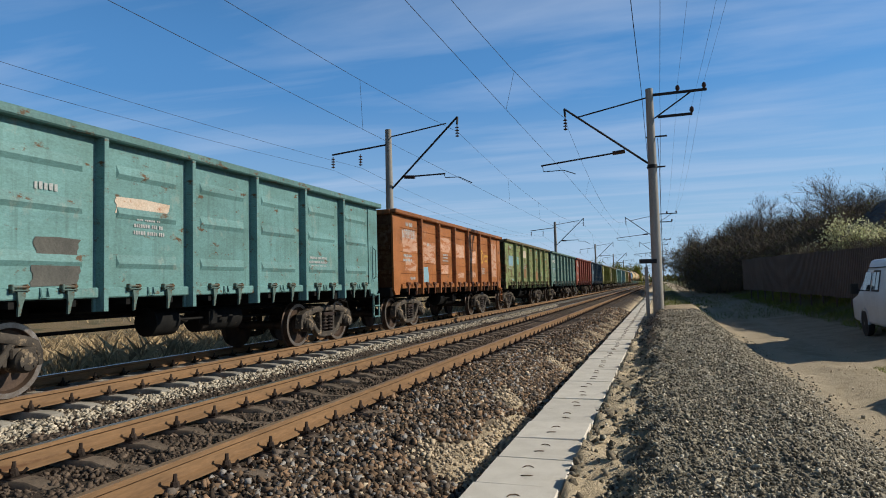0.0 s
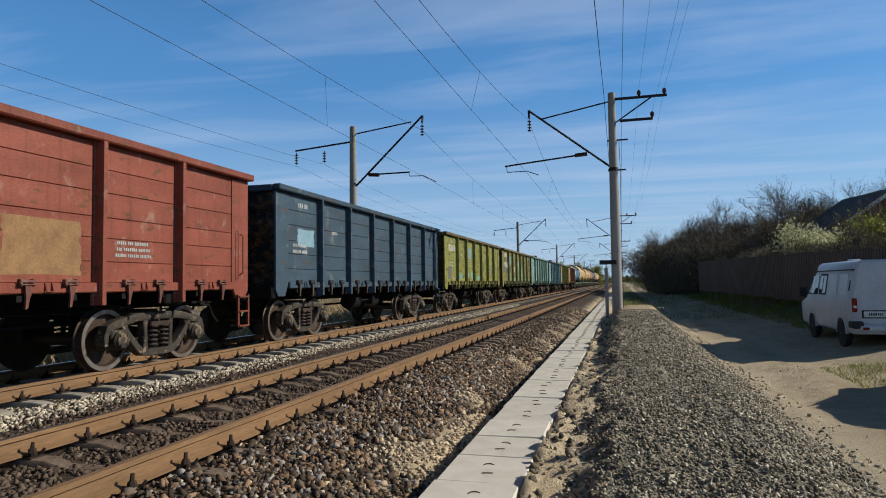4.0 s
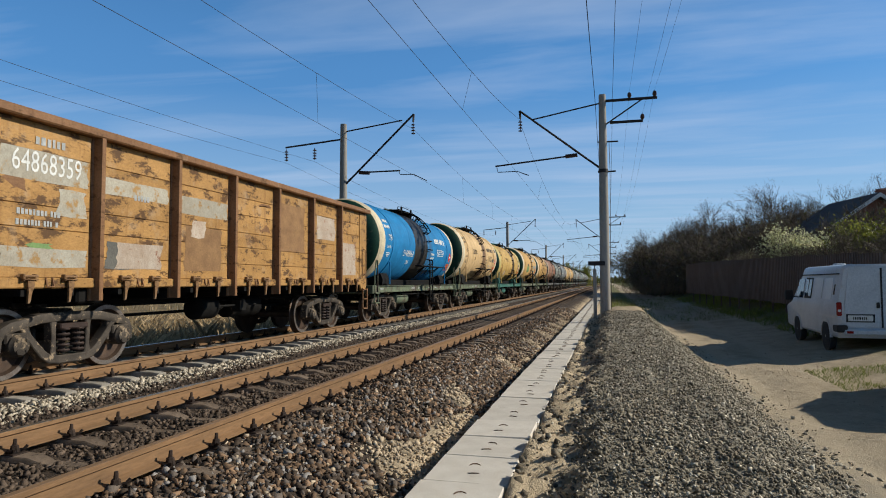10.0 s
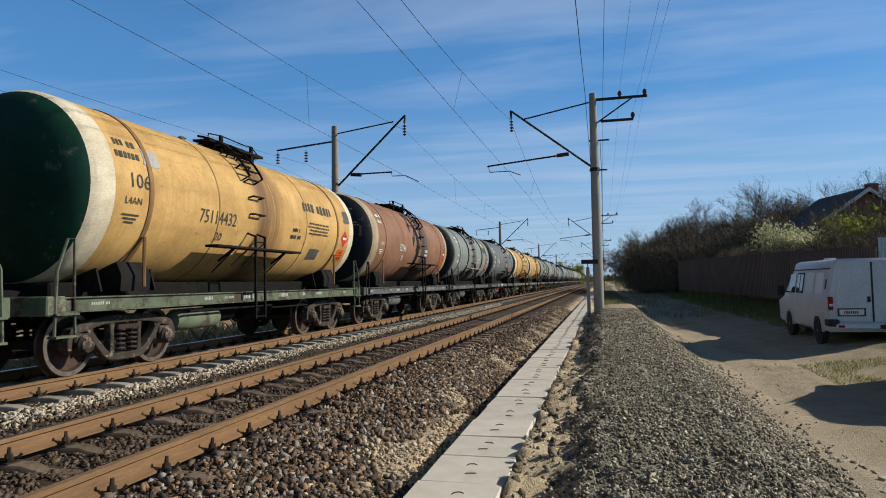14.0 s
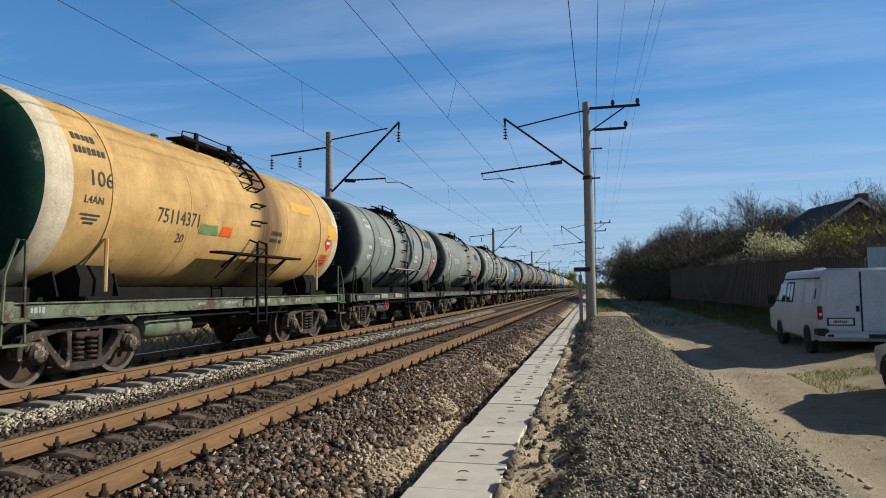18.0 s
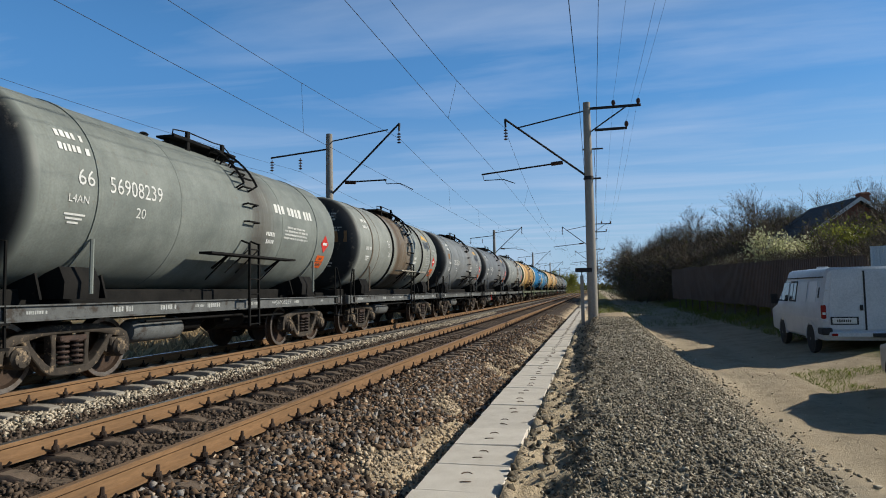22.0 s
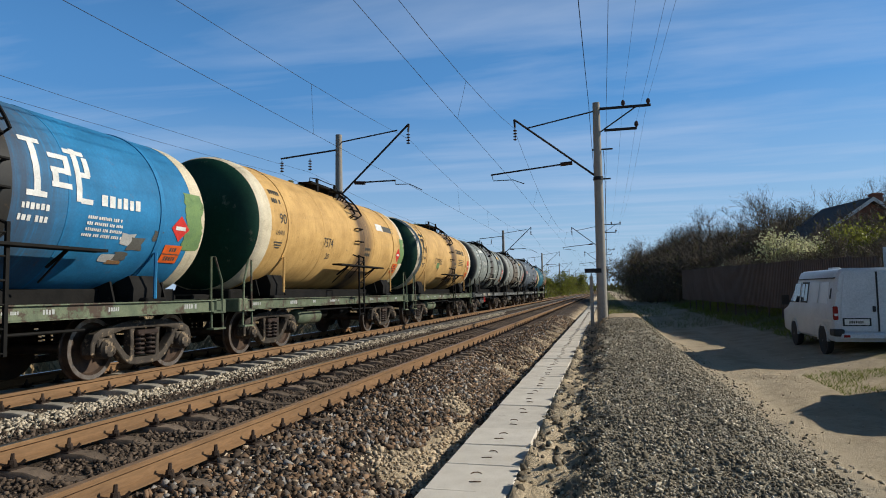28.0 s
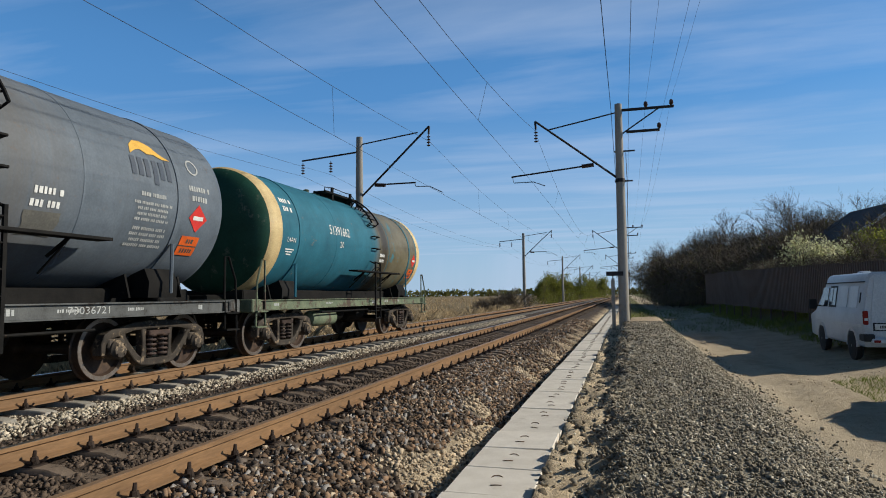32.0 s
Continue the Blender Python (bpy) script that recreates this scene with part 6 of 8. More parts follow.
def build_train():
    y = 23.2 - 13.92
    P, B, T, D, R, K = M_PALEP, M_BLUEP, M_TEALP, M_DARKP, M_BRICKP, M_PINKP
    rows = [
        ("faded aqua steel gondola wagon with pressed side panels", AQUA, "pressed", "", [(D, -3.55, -2.9, 1.38, 1.98), (P, -2.3, -1.3, 2.4, 2.62)], 2),
        ("orange-brown gondola wagon with pale primer patches", BROWN, "plank", "60889281", [(K, -5.7, -4.5, 2.3, 2.95), (K, -5.5, -4.6, 1.75, 2.2), (K, -4.1, -2.8, 2.0, 2.7), (K, -2.4, -1.1, 2.45, 2.95), (K, -2.3, -1.4, 1.7, 2.0), (K, -0.6, 0.6, 2.3, 2.8), (K, -0.3, 0.5, 1.55, 1.75), (K, 1.1, 2.3, 2.15, 2.65), (K, 1.4, 2.2, 1.6, 1.8), (K, 4.6, 5.7, 1.6, 3.1), (B, -4.1, -3.5, 1.4, 1.9)], 2),
        ("olive green gondola wagon with rusty patched panels", OLIVE, "plank", "", [(B, -5.6, -4.6, 2.2, 2.7), (R, -2.3, -1.2, 1.6, 2.3), (P, -1.9, -1.2, 2.7, 3.1), (R, 1.1, 2.3, 1.5, 2.0), (T, -4.1, -3.2, 2.3, 2.7)], 2),
        ("grey-green gondola wagon with pressed panels and white number", GREYGREEN, "pressed", "55661060", [(B, -5.5, -4.7, 2.24, 2.36), (B, -5.4, -4.8, 3.1, 3.2)], 2),
        ("brick-red gondola wagon with white number", RED, "plank", "58034455", [(R, 1.1, 2.3, 1.45, 2.2)], 2),
        ("dark blue-grey gondola wagon", (0.06, 0.10, 0.14), "plank", "", [(B, -5.4, -4.6, 2.2, 2.6)], 1),
        ("yellow-green gondola wagon with white number and paint patches", (0.29, 0.30, 0.075), "plank", "8576034", [(B, -1.9, -1.3, 2.5, 3.0), (P, -2.4, -2.0, 1.5, 1.8), (T, -1.3, -1.0, 1.5, 1.85), (T, -3.9, -3.2, 1.5, 1.75), (T, 0.1, 0.7, 1.45, 1.65), (D, -5.8, -5.2, 1.5, 2.0)], 2),
        ("olive gondola wagon covered in blue and dark repaint patches", (0.26, 0.27, 0.09), "plank", "54995471", [(P, -5.5, -4.6, 2.95, 3.2), (D, -5.8, -4.6, 2.0, 2.5), (B, -4.1, -3.0, 2.5, 3.1), (D, -4.0, -3.1, 2.0, 2.4), (B, -4.1, -3.4, 1.5, 1.95), (P, -2.3, -1.4, 2.0, 2.4), (T, -1.8, -1.2, 1.4, 1.65), (B, 0.2, 0.7, 2.3, 2.8), (T, 1.5, 2.2, 1.6, 2.2), (R, 3.0, 4.0, 1.8, 2.6)], 1),
        ("pale aqua gondola wagon with pressed panels", (0.23, 0.385, 0.325), "pressed", "56417355", [(B, -5.5, -4.7, 2.2, 2.6), (P, -3.7, -3.1, 1.5, 1.7)], 2),
        ("peeling turquoise gondola wagon with a black rim", (0.19, 0.35, 0.37), "plank", "61321568", [(B, -5.8, -4.9, 1.9, 2.5), (P, -3.3, -2.8, 1.5, 1.9), (D, 0.2, 0.7, 1.5, 1.7)], 2),
        ("patched olive gondola wagon with pale blue repaint squares", (0.36, 0.345, 0.12), "plank", "57510943", [(B, -6.35, -5.9, 1.1, 1.85), (B, -5.85, -5.05, 2.0, 2.4), (B, -4.75, -4.45, 2.0, 2.4), (T, -4.2, -2.72, 2.9, 3.3), (B, -4.2, -2.72, 2.45, 2.85), (B, -2.45, -1.0, 2.4, 2.75), (B, -2.45, -2.15, 2.0, 2.2), (R, -4.2, -2.72, 1.5, 2.1), (R, -2.45, -1.0, 1.5, 2.0), (P, 0.2, 0.7, 2.0, 2.3), (T, -0.5, 0.4, 1.38, 1.7), (T, 1.2, 2.2, 1.9, 2.4), (T, -5.7, -4.9, 1.5, 1.9)], 1),
        ("worn ochre-brown planked gondola wagon", (0.52, 0.29, 0.10), "plank", "64868359", [(M_GREYP, -5.85, -4.5, 2.62, 3.0), (M_GREYP, -5.0, -4.5, 2.2, 2.55), (M_GREYP, -5.85, -4.5, 1.5, 1.75), (M_GREYP, -4.2, -2.75, 2.6, 2.85), (M_GREYP, -2.4, -1.0, 2.5, 2.8), (P, -2.1, -1.7, 2.1, 2.4), (D, -4.1, -3.5, 1.5, 1.9), (P, -3.9, -2.9, 1.5, 1.9), (R, -2.3, -1.2, 1.5, 2.3), (R, 1.1, 2.3, 2.0, 3.1), (P, 3.0, 4.1, 2.4, 3.0), (P, 4.6, 5.6, 1.5, 2.4)], 1),
    ]
    for k, (label, col, style, number, patches, wr) in enumerate(rows):
        top = (0.06, 0.05, 0.04) if k in (9,) else (0.24, 0.125, 0.06) if k == 11 else (0.15, 0.125, 0.065) if k in (2, 6, 7, 10) else None
        CARS.append((gondola(y, label, col, style, number, patches, wr, k + 1, top, M_GREYL if k in (1, 5, 9) else M_WHITE, 0.50 if k in (2, 7, 10) else 0.53 if k in (6, 9, 11) else 0.585, (-5.05, 2.42, 0.5) if k in (7, 8) else (-5.15, 2.84, 0.40)), y))
        if k in (8, 9):
            for a, w in BLOCKS[k - 8]:
                part("rusty_block", Geo().box(0.55, 1.1, a, a + w, 3.3, 3.78, 0.02), M_RUSTBLOCK, CARS[-1][0], "rust-red block above the rim")
        if k == 1:
            ring = Geo()
            for a in range(20):
                c0, c1 = a * 0.3142, (a + 1) * 0.3142
                put_poly(ring, on_side(1.4445), [(3.15 + r * math.cos(c), 2.45 + r * math.sin(c)) for r, c in ((0.22, c0), (0.28, c0), (0.28, c1), (0.22, c1))])
            put_rect(ring, on_side(1.4445), 3.12, 3.18, 2.3, 2.6)
            part("round_emblem", ring, M_GOLD, CARS[-1][0], "faded yellow ring emblem")
            tagged(part("emblem_writing", put_bars(Geo(), on_side(1.4445), 3.85, 2.5, 0.6, 2, 0.12, 5), M_GOLD, CARS[-1][0], "faded yellow lettering"), kind="stuff")
        y += 13.92
    y += -6.96 + 6.01
    G, U, TE = M_GREENFRAME, M_UNDER, M_TEALFRAME
    cr = (0.70, 0.60, 0.42)
    black = tank_paint("spill_black", (0.035, 0.033, 0.03), 0.7, (0.02, 0.02, 0.02), 0.3, shift=9)
    lime = tank_paint("lime_end_paint", (0.58, 0.54, 0.20), 0.8, (0.05, 0.045, 0.04), 0.5, shift=4, peel=(0.6, 0.57, 0.48), peel_at=0.58)
    brown = tank_paint("brown_spill", (0.20, 0.12, 0.05), 0.5, (0.03, 0.025, 0.02), 0.8, (1.0, 1.7), shift=6, peel=(0.45, 0.3, 0.1), peel_at=0.55)
    worn = tank_paint("worn_teal_paint", (0.17, 0.15, 0.095), 0.6, (0.06, 0.05, 0.035), 0.9, (1.2, 2.0), shift=8, peel=(0.045, 0.17, 0.21), peel_at=0.58)
    tanks = [
        dict(label="bright blue tank wagon with a black spill band", col=BLUE, dome=GREEN_END, frame=G, rim=cr, number="51449064", num_u=-2.0, num_v=2.5, stripe=(black, -1.2, 0.55), old=True, logo="name", amount=0.3, code="79", band=(0.6, 1.2)),
        dict(label="rusty cream tank wagon with faded dark lettering", lad=0.05, col=(0.80, 0.56, 0.29), dome=GREEN_END, frame=G, rim=cr, ink=M_BLACKL, number="52030838", num_u=-2.1, num_v=2.95, code="66", logo="name", stain=(0.13, 0.07, 0.04), extra=[(M_DARKP, 3.2, 4.0, 2.55, 2.75), (M_DARKP, 4.2, 4.7, 3.2, 3.4), (M_GREYL, 2.4, 2.6, 2.2, 2.35)]),
        dict(label="yellow tank wagon with cracked paint and teal frame", col=(0.70, 0.47, 0.16), bands=[(lime, 3.92, 4.7), (brown, 0.95, 1.8)], dome=GREEN_END, frame=TE, rim=(0.6, 0.5, 0.2), ink=M_BLACKL, number="53944765", num_u=-1.9, num_v=3.1, old=True, stain=(0.06, 0.045, 0.03), peel=(0.36, 0.19, 0.05), peel_at=0.54, extra=[(M_PALEP, 4.3, 4.65, 2.6, 3.0), (M_DARKP, 4.35, 4.7, 2.0, 2.6), (M_DARKP, 4.15, 4.75, 3.1, 3.22), (M_DARKP, 4.45, 4.6, 3.22, 3.5), (M_DARKP, 3.7, 4.4, 2.72, 2.86), (M_PALEP, -2.6, -2.2, 1.9, 2.2)]),
        dict(label="cream tank wagon with dark green end and white rim", col=CREAM, dome=GREEN_END, frame=G, rim=(0.72, 0.66, 0.52), ink=M_BLACKL, code="90", stain=(0.10, 0.06, 0.035), extra=[(M_GREENP, -2.5, -1.0, 2.2, 2.75), (M_DARKP, -2.3, -1.2, 2.75, 2.95), (M_BLUEP, 2.3, 3.3, 2.6, 2.85), (M_BLUEP, 2.2, 3.2, 2.2, 2.42), (M_GREYL, 2.0, 3.4, 3.3, 3.5), (M_BLUEP, 4.4, 4.9, 2.6, 3.0)]),
        dict(label="cream tank wagon with dark green end and streaked spill", lad=-0.6, col=CREAM, dome=GREEN_END, frame=G, rim=(0.72, 0.64, 0.48), ink=M_BLACKL, number="75114432", code="106", logo="name", stain=(0.2, 0.11, 0.05), extra=[(M_DARKP, 2.3, 2.9, 1.9, 2.2), (M_DARKP, 4.3, 4.7, 3.05, 3.4), (M_GREYL, -3.95, -3.6, 3.3, 3.6)]),
        dict(label="faded terracotta tank wagon with black running gear", col=(0.36, 0.19, 0.12), dome=BLACK_END, frame=U, rim=(0.45, 0.36, 0.25), number="52746", stain=(0.06, 0.05, 0.045)),
        dict(label="grey tank wagon with raised rings", col=GREY, dome=BLACK_END, frame=U, rings=True, logo="fox"),
        dict(label="glossy dark grey tank wagon with a golden emblem", col=DGREY, dome=BLACK_END, frame=U, number="73026551", logo="fox", amount=0.25, num_u=-2.75, num_v=2.75, code="90", red_wheel=True),
        dict(label="cream tank wagon with heavy brown spill streaks", lad=0.57, col=CREAM, dome=GREEN_END, frame=G, rim=(0.72, 0.66, 0.52), ink=M_BLACKL, logo="name", code="90", stain=(0.12, 0.07, 0.035), band=(-0.9, 0.5), amount=1.0, extra=[(M_DARKP, 1.9, 2.5, 2.0, 2.3), (M_PALEP, 4.35, 4.9, 2.3, 3.2), (M_BRICKP, 3.3, 3.8, 1.9, 2.1)]),
        dict(label="cream tank wagon with orange and green number patches", col=CREAM2, dome=GREEN_END, frame=G, rim=(0.70, 0.6, 0.44), ink=M_BLACKL, number="75114371", num_u=-2.2, code="106", stain=(0.14, 0.08, 0.04), extra=[(M_GREENP, -1.6, -1.0, 2.38, 2.58), (M_ORANGE, -0.9, -0.5, 2.38, 2.58), (M_GOLD, 2.2, 3.4, 3.25, 3.5), (M_GOLD, 4.3, 4.9, 2.7, 3.1)]),
        dict(label="grey tank wagon with black rings and a golden emblem", col=GREY, dome=BLACK_END, frame=U, rings=True, number="75164202", num_u=-2.75, num_v=2.95, logo="fox", red_wheel=True, amount=0.6),
        dict(label="mid grey tank wagon with black ends", col=(0.32, 0.34, 0.32), dome=BLACK_END, frame=U, number="73130304", num_u=-2.6, code="90", num_v=2.75, logo="fox", amount=0.7, stain=(0.2, 0.16, 0.12), extra=[(M_BRICKP, -4.6, -4.2, 2.9, 3.15)]),
        dict(label="grey tank wagon with black rings and white number", col=GREY, dome=BLACK_END, frame=U, rings=True, number="74912106", num_u=-2.75, num_v=2.95, logo="fox", red_wheel=True, amount=0.6, extra=[(M_WHITE, -3.4, -2.1, 3.6, 3.9), (M_NAVYL, -3.25, -2.85, 3.68, 3.82), (M_REDP, -2.8, -2.65, 3.66, 3.84), (M_NAVYL, -2.6, -2.2, 3.68, 3.82)]),
        dict(label="peeling pale blue tank wagon with rusty brown upper side", col=(0.10, 0.30, 0.42), dome=(0.03, 0.09, 0.06), frame=G, rim=(0.42, 0.47, 0.3), number="51526770", code="72", num_v=3.1, num_u=-1.9, old=True, stain=(0.05, 0.04, 0.035), peel=(0.28, 0.17, 0.08), peel_at=0.5, band=(-0.5, 1.3), extra=[(M_ORANGE, 3.2, 3.7, 2.4, 2.65), (M_REDP, 1.6, 2.4, 2.0, 2.25), (M_GREENP, 4.4, 4.9, 2.9, 3.3)]),
        dict(label="matt dark grey tank wagon with white lettering", lad=0.38, col=(0.26, 0.285, 0.26), dome=BLACK_END, frame=U, number="56908239", num_u=-3.05, num_v=2.95, code="66", logo="name", amount=0.5),
        dict(label="weathered grey tank wagon with rings and emblem", lad=0.42, col=(0.34, 0.355, 0.32), dome=BLACK_END, frame=U, rings=True, number="36", num_u=-2.2, num_v=2.95, logo="fox", amount=0.9, stain=(0.13, 0.085, 0.05), band=(-1.2, 0.9)),
        dict(label="blue-grey tank wagon with white number", col=NAVY, dome=BLACK_END, frame=U, number="73035620", num_v=2.75, num_u=-2.6, logo="fox", amount=0.4, stain=(0.16, 0.13, 0.1), extra=[(M_BRICKP, -4.6, -4.2, 2.9, 3.15)]),
        dict(label="dark blue-grey tank wagon with golden emblem", col=(0.21, 0.228, 0.245), dome=BLACK_END, frame=U, number="73033185", num_v=2.75, num_u=-2.75, red_wheel=True, logo="fox", amount=0.4, stain=(0.14, 0.11, 0.09)),
        dict(label="grey tank wagon with black end and golden emblem", col=(0.34, 0.36, 0.345), dome=BLACK_END, frame=U, number="73122178", num_v=2.75, num_u=-2.75, code="90", logo="fox", amount=0.8, stain=(0.15, 0.1, 0.06), rings=False),
        dict(label="cream tank wagon with green end and brown streaks", col=CREAM, dome=GREEN_END, frame=G, rim=cr, ink=M_BLACKL, code="90", stain=(0.12, 0.07, 0.04), band=(-1.2, 0.9)),
        dict(label="bright blue tank wagon", col=BLUE, dome=GREEN_END, frame=G, rim=cr, logo="name", amount=0.6),
        dict(label="sea-blue tank wagon with tall white emblem letters", col=(0.03, 0.24, 0.50), dome=(0.02, 0.11, 0.05), frame=G, rim=(0.66, 0.58, 0.42), logo="letters", stripe=(black, 0.25, 1.0), amount=0.5, number="53949327", num_u=-1.9, num_v=3.0, code="72", old=True, extra=[(M_GREENP, 4.45, 4.95, 2.2, 3.3), (M_SILVER, 3.0, 3.3, 2.2, 2.4), (M_DARKP, 3.2, 3.5, 2.1, 2.34), (M_SILVER, 2.75, 3.1, 1.86, 2.0), (M_DARKP, 3.0, 3.25, 1.9, 2.06), (M_BRICKP, 2.9, 3.2, 1.82, 1.9), (M_DARKP, 3.7, 3.95, 2.3, 2.5)]),
        dict(label="cream tank wagon with green end and a pale company stripe", col=CREAM, dome=GREEN_END, frame=G, rim=(0.7, 0.62, 0.46), ink=M_BLACKL, number="7574", num_u=-1.6, code="90", stain=(0.10, 0.065, 0.045), extra=[(M_WHITE, 2.3, 2.9, 3.3, 3.55), (M_DARKP, 2.95, 4.0, 3.32, 3.52), (M_GREENP, 4.5, 4.95, 2.3, 3.2)]),
        dict(label="cream tank wagon with dark green end and grime", col=CREAM2, dome=GREEN_END, frame=G, rim=(0.68, 0.6, 0.45), ink=M_BLACKL, code="90", stain=(0.09, 0.06, 0.04), logo="name", number="57172025", extra=[(M_GREENP, -2.1, -1.7, 2.3, 2.55), (M_DARKP, 1.9, 2.4, 1.85, 2.15), (M_REDP, 4.2, 4.5, 2.6, 2.9)]),
        dict(label="grey tank wagon with rings and white number", col=GREY, dome=BLACK_END, frame=U, rings=True, number="75046144", num_u=-2.75, num_v=2.95, code="92", logo="fox", red_wheel=True, extra=[(M_WHITE, -3.3, -2.2, 3.65, 3.85)]),
        dict(label="streaked grey tank wagon with rings and golden emblem", col=(0.34, 0.355, 0.33), dome=BLACK_END, frame=U, rings=True, logo="fox", amount=0.9, stain=(0.12, 0.085, 0.055), band=(-2.0, 0.9)),
        dict(label="glossy dark blue-grey tank wagon with white number and emblem", col=(0.15, 0.18, 0.215), dome=BLACK_END, frame=U, number="73036721", num_v=2.8, num_u=-2.6, code="90", logo="fox", amount=0.3, stain=(0.15, 0.13, 0.11), extra=[(M_ORANGE, -4.75, -4.4, 2.85, 3.15)]),
        dict(label="teal blue tank wagon with a broad cream rim", col=(0.03, 0.17, 0.24), dome=(0.02, 0.075, 0.05), frame=G, rim=(0.66, 0.5, 0.26), number="51391662", num_v=3.1, num_u=-1.7, old=True, stain=(0.13, 0.12, 0.1), peel=(0.24, 0.17, 0.1), peel_at=0.62, band=(0.9, 3.0), amount=0.8, bands=[(worn, 1.15, 4.55)]),
    ]
    for k, spec in enumerate(tanks):
        CARS.append((tank(y, seed=k + 21, **spec), y))
        y += 12.02 if k < 22 else 12.09


build_train()


NUDGE = ((0, 0.1), (3, 0.12), (10, 0.2), (12, 0.12), (14, 0.1), (16, 0.25), (18, 0.0), (20, -0.2), (23, -0.1), (26, -0.1), (28, 0.0), (34, 0.08), (36, 0.1), (38, 0.05), (39, -0.05))


def slack(k):
    """The play in the couplers, summed up to wagon k."""
    for (a, u), (b, v) in zip(NUDGE, NUDGE[1:]):
        if a <= k <= b:
            return u + (v - u) * (k - a) / (b - a)
    return 0.0


def travel(t):
    """How far the train has moved at t seconds."""
    return 15.03 * t + 0.002 * t * t


def motions():
    for k, (car, y0) in enumerate(CARS):
        walk(car, [(t, pose(XF, y0 + slack(k) - travel(t), ZF)) for t in (0.0, 4.0, 8.0, 12.0, 16.0, 20.0, 24.0, 28.0, 32.0)])
    for ws, dy, y0 in WHEELSETS:
        home = ws.matrix_basis.translation.copy()
        t0, t1 = max(0.0, (y0 + dy - 34) / 15.1), min(32.0, (y0 + dy + 4) / 15.0)
        times = [0.0] + [k / 30 for k in range(int(t0 * 30) + 1, int(t1 * 30) + 1)] + [32.0]
        rows, last = [], -1.0
        for t in times:
            if t <= last:
                continue
            last = t
            turn = math.degrees(travel(t) / 0.475) % 360 if t0 <= t <= t1 else (math.degrees(travel(t0 if t < t0 else t1) / 0.475) % 360)
            rows.append((t, pose(home.x, home.y, home.z, turn, 0, 0)))
        walk(ws, rows)

# ---- right-hand side: materials ----
M_VANW = surface("white_van_paint", (0.58, 0.62, 0.66), (0.48, 0.515, 0.55), 1.5, 0.35, 0, 0.03, 30, (0.45, 0.42, 0.38), 0.68, 3, jitter=0)
M_SILVER_CAR = surface("silver_car_paint", (0.55, 0.56, 0.57), (0.48, 0.49, 0.5), 2, 0.3, 0.5, 0.02, 40, jitter=0)
M_TYRE = surface("black_tyre_rubber", (0.03, 0.03, 0.03), (0.045, 0.042, 0.04), 8, 0.9, 0, 0.2, jitter=0)
M_HUB = surface("grey_wheel_disc", (0.35, 0.35, 0.35), (0.25, 0.25, 0.25), 5, 0.5, 0.6, 0.05, jitter=0)
M_SEAL = surface("black_rubber_trim", (0.03, 0.03, 0.032), (0.04, 0.04, 0.04), 6, 0.7, 0, 0, jitter=0)
M_TAIL = surface("red_tail_lamp", (0.26, 0.015, 0.012), (0.2, 0.012, 0.01), 6, 0.2, 0, 0, jitter=0)
M_FENCE = surface("dark_brown_fence_sheet", (0.14, 0.105, 0.09), (0.105, 0.08, 0.068), 1.2, 0.7, 0.1, 0.1, 40, jitter=0.08)
M_PANEL = surface("pale_blue_fence_sheet", (0.42, 0.50, 0.58), (0.35, 0.43, 0.5), 1.5, 0.6, 0.1, 0.1, 40, jitter=0.05)
M_BRICKW = surface("red_brick_wall", (0.25, 0.11, 0.075), (0.18, 0.08, 0.06), 3, 0.9, 0, 0.4, 25, jitter=0)
M_ROOF = surface("dark_roof_sheet", (0.09, 0.08, 0.08), (0.06, 0.055, 0.055), 2, 0.7, 0.1, 0.2, 20, jitter=0.05)
M_BOARDW = surface("white_barge_board", (0.7, 0.7, 0.68), (0.55, 0.55, 0.52), 4, 0.7, 0, 0.1, jitter=0)
M_BARK = surface("dark_tree_bark", (0.12, 0.098, 0.078), (0.07, 0.06, 0.048), 6, 0.95, 0, 0.5, 40, jitter=0.2)
M_TWIG = surface("bare_brown_twigs", (0.21, 0.165, 0.12), (0.13, 0.104, 0.076), 3, 0.95, 0, 0, 30, jitter=0.3, island=True)
M_LEAF = surface("fresh_green_leaves", (0.15, 0.175, 0.03), (0.22, 0.22, 0.05), 2, 0.75, 0, 0, 30, jitter=0.35, island=True)
M_DARKLEAF = surface("olive_green_leaves", (0.10, 0.11, 0.035), (0.15, 0.14, 0.05), 2, 0.8, 0, 0, 30, jitter=0.4, island=True)
M_BLOSSOM = surface("pale_blossom_and_leaves", (0.64, 0.62, 0.44), (0.40, 0.43, 0.18), 3, 0.8, 0, 0, 30, jitter=0.3, island=True)
M_DRY = surface("dry_straw_grass", (0.50, 0.38, 0.22), (0.33, 0.24, 0.14), 1.5, 0.9, 0, 0, 20, jitter=0.45, island=True)
M_GRASS = surface("fresh_grass_blades", (0.13, 0.17, 0.03), (0.20, 0.21, 0.05), 1.5, 0.85, 0, 0, 20, jitter=0.4, island=True)


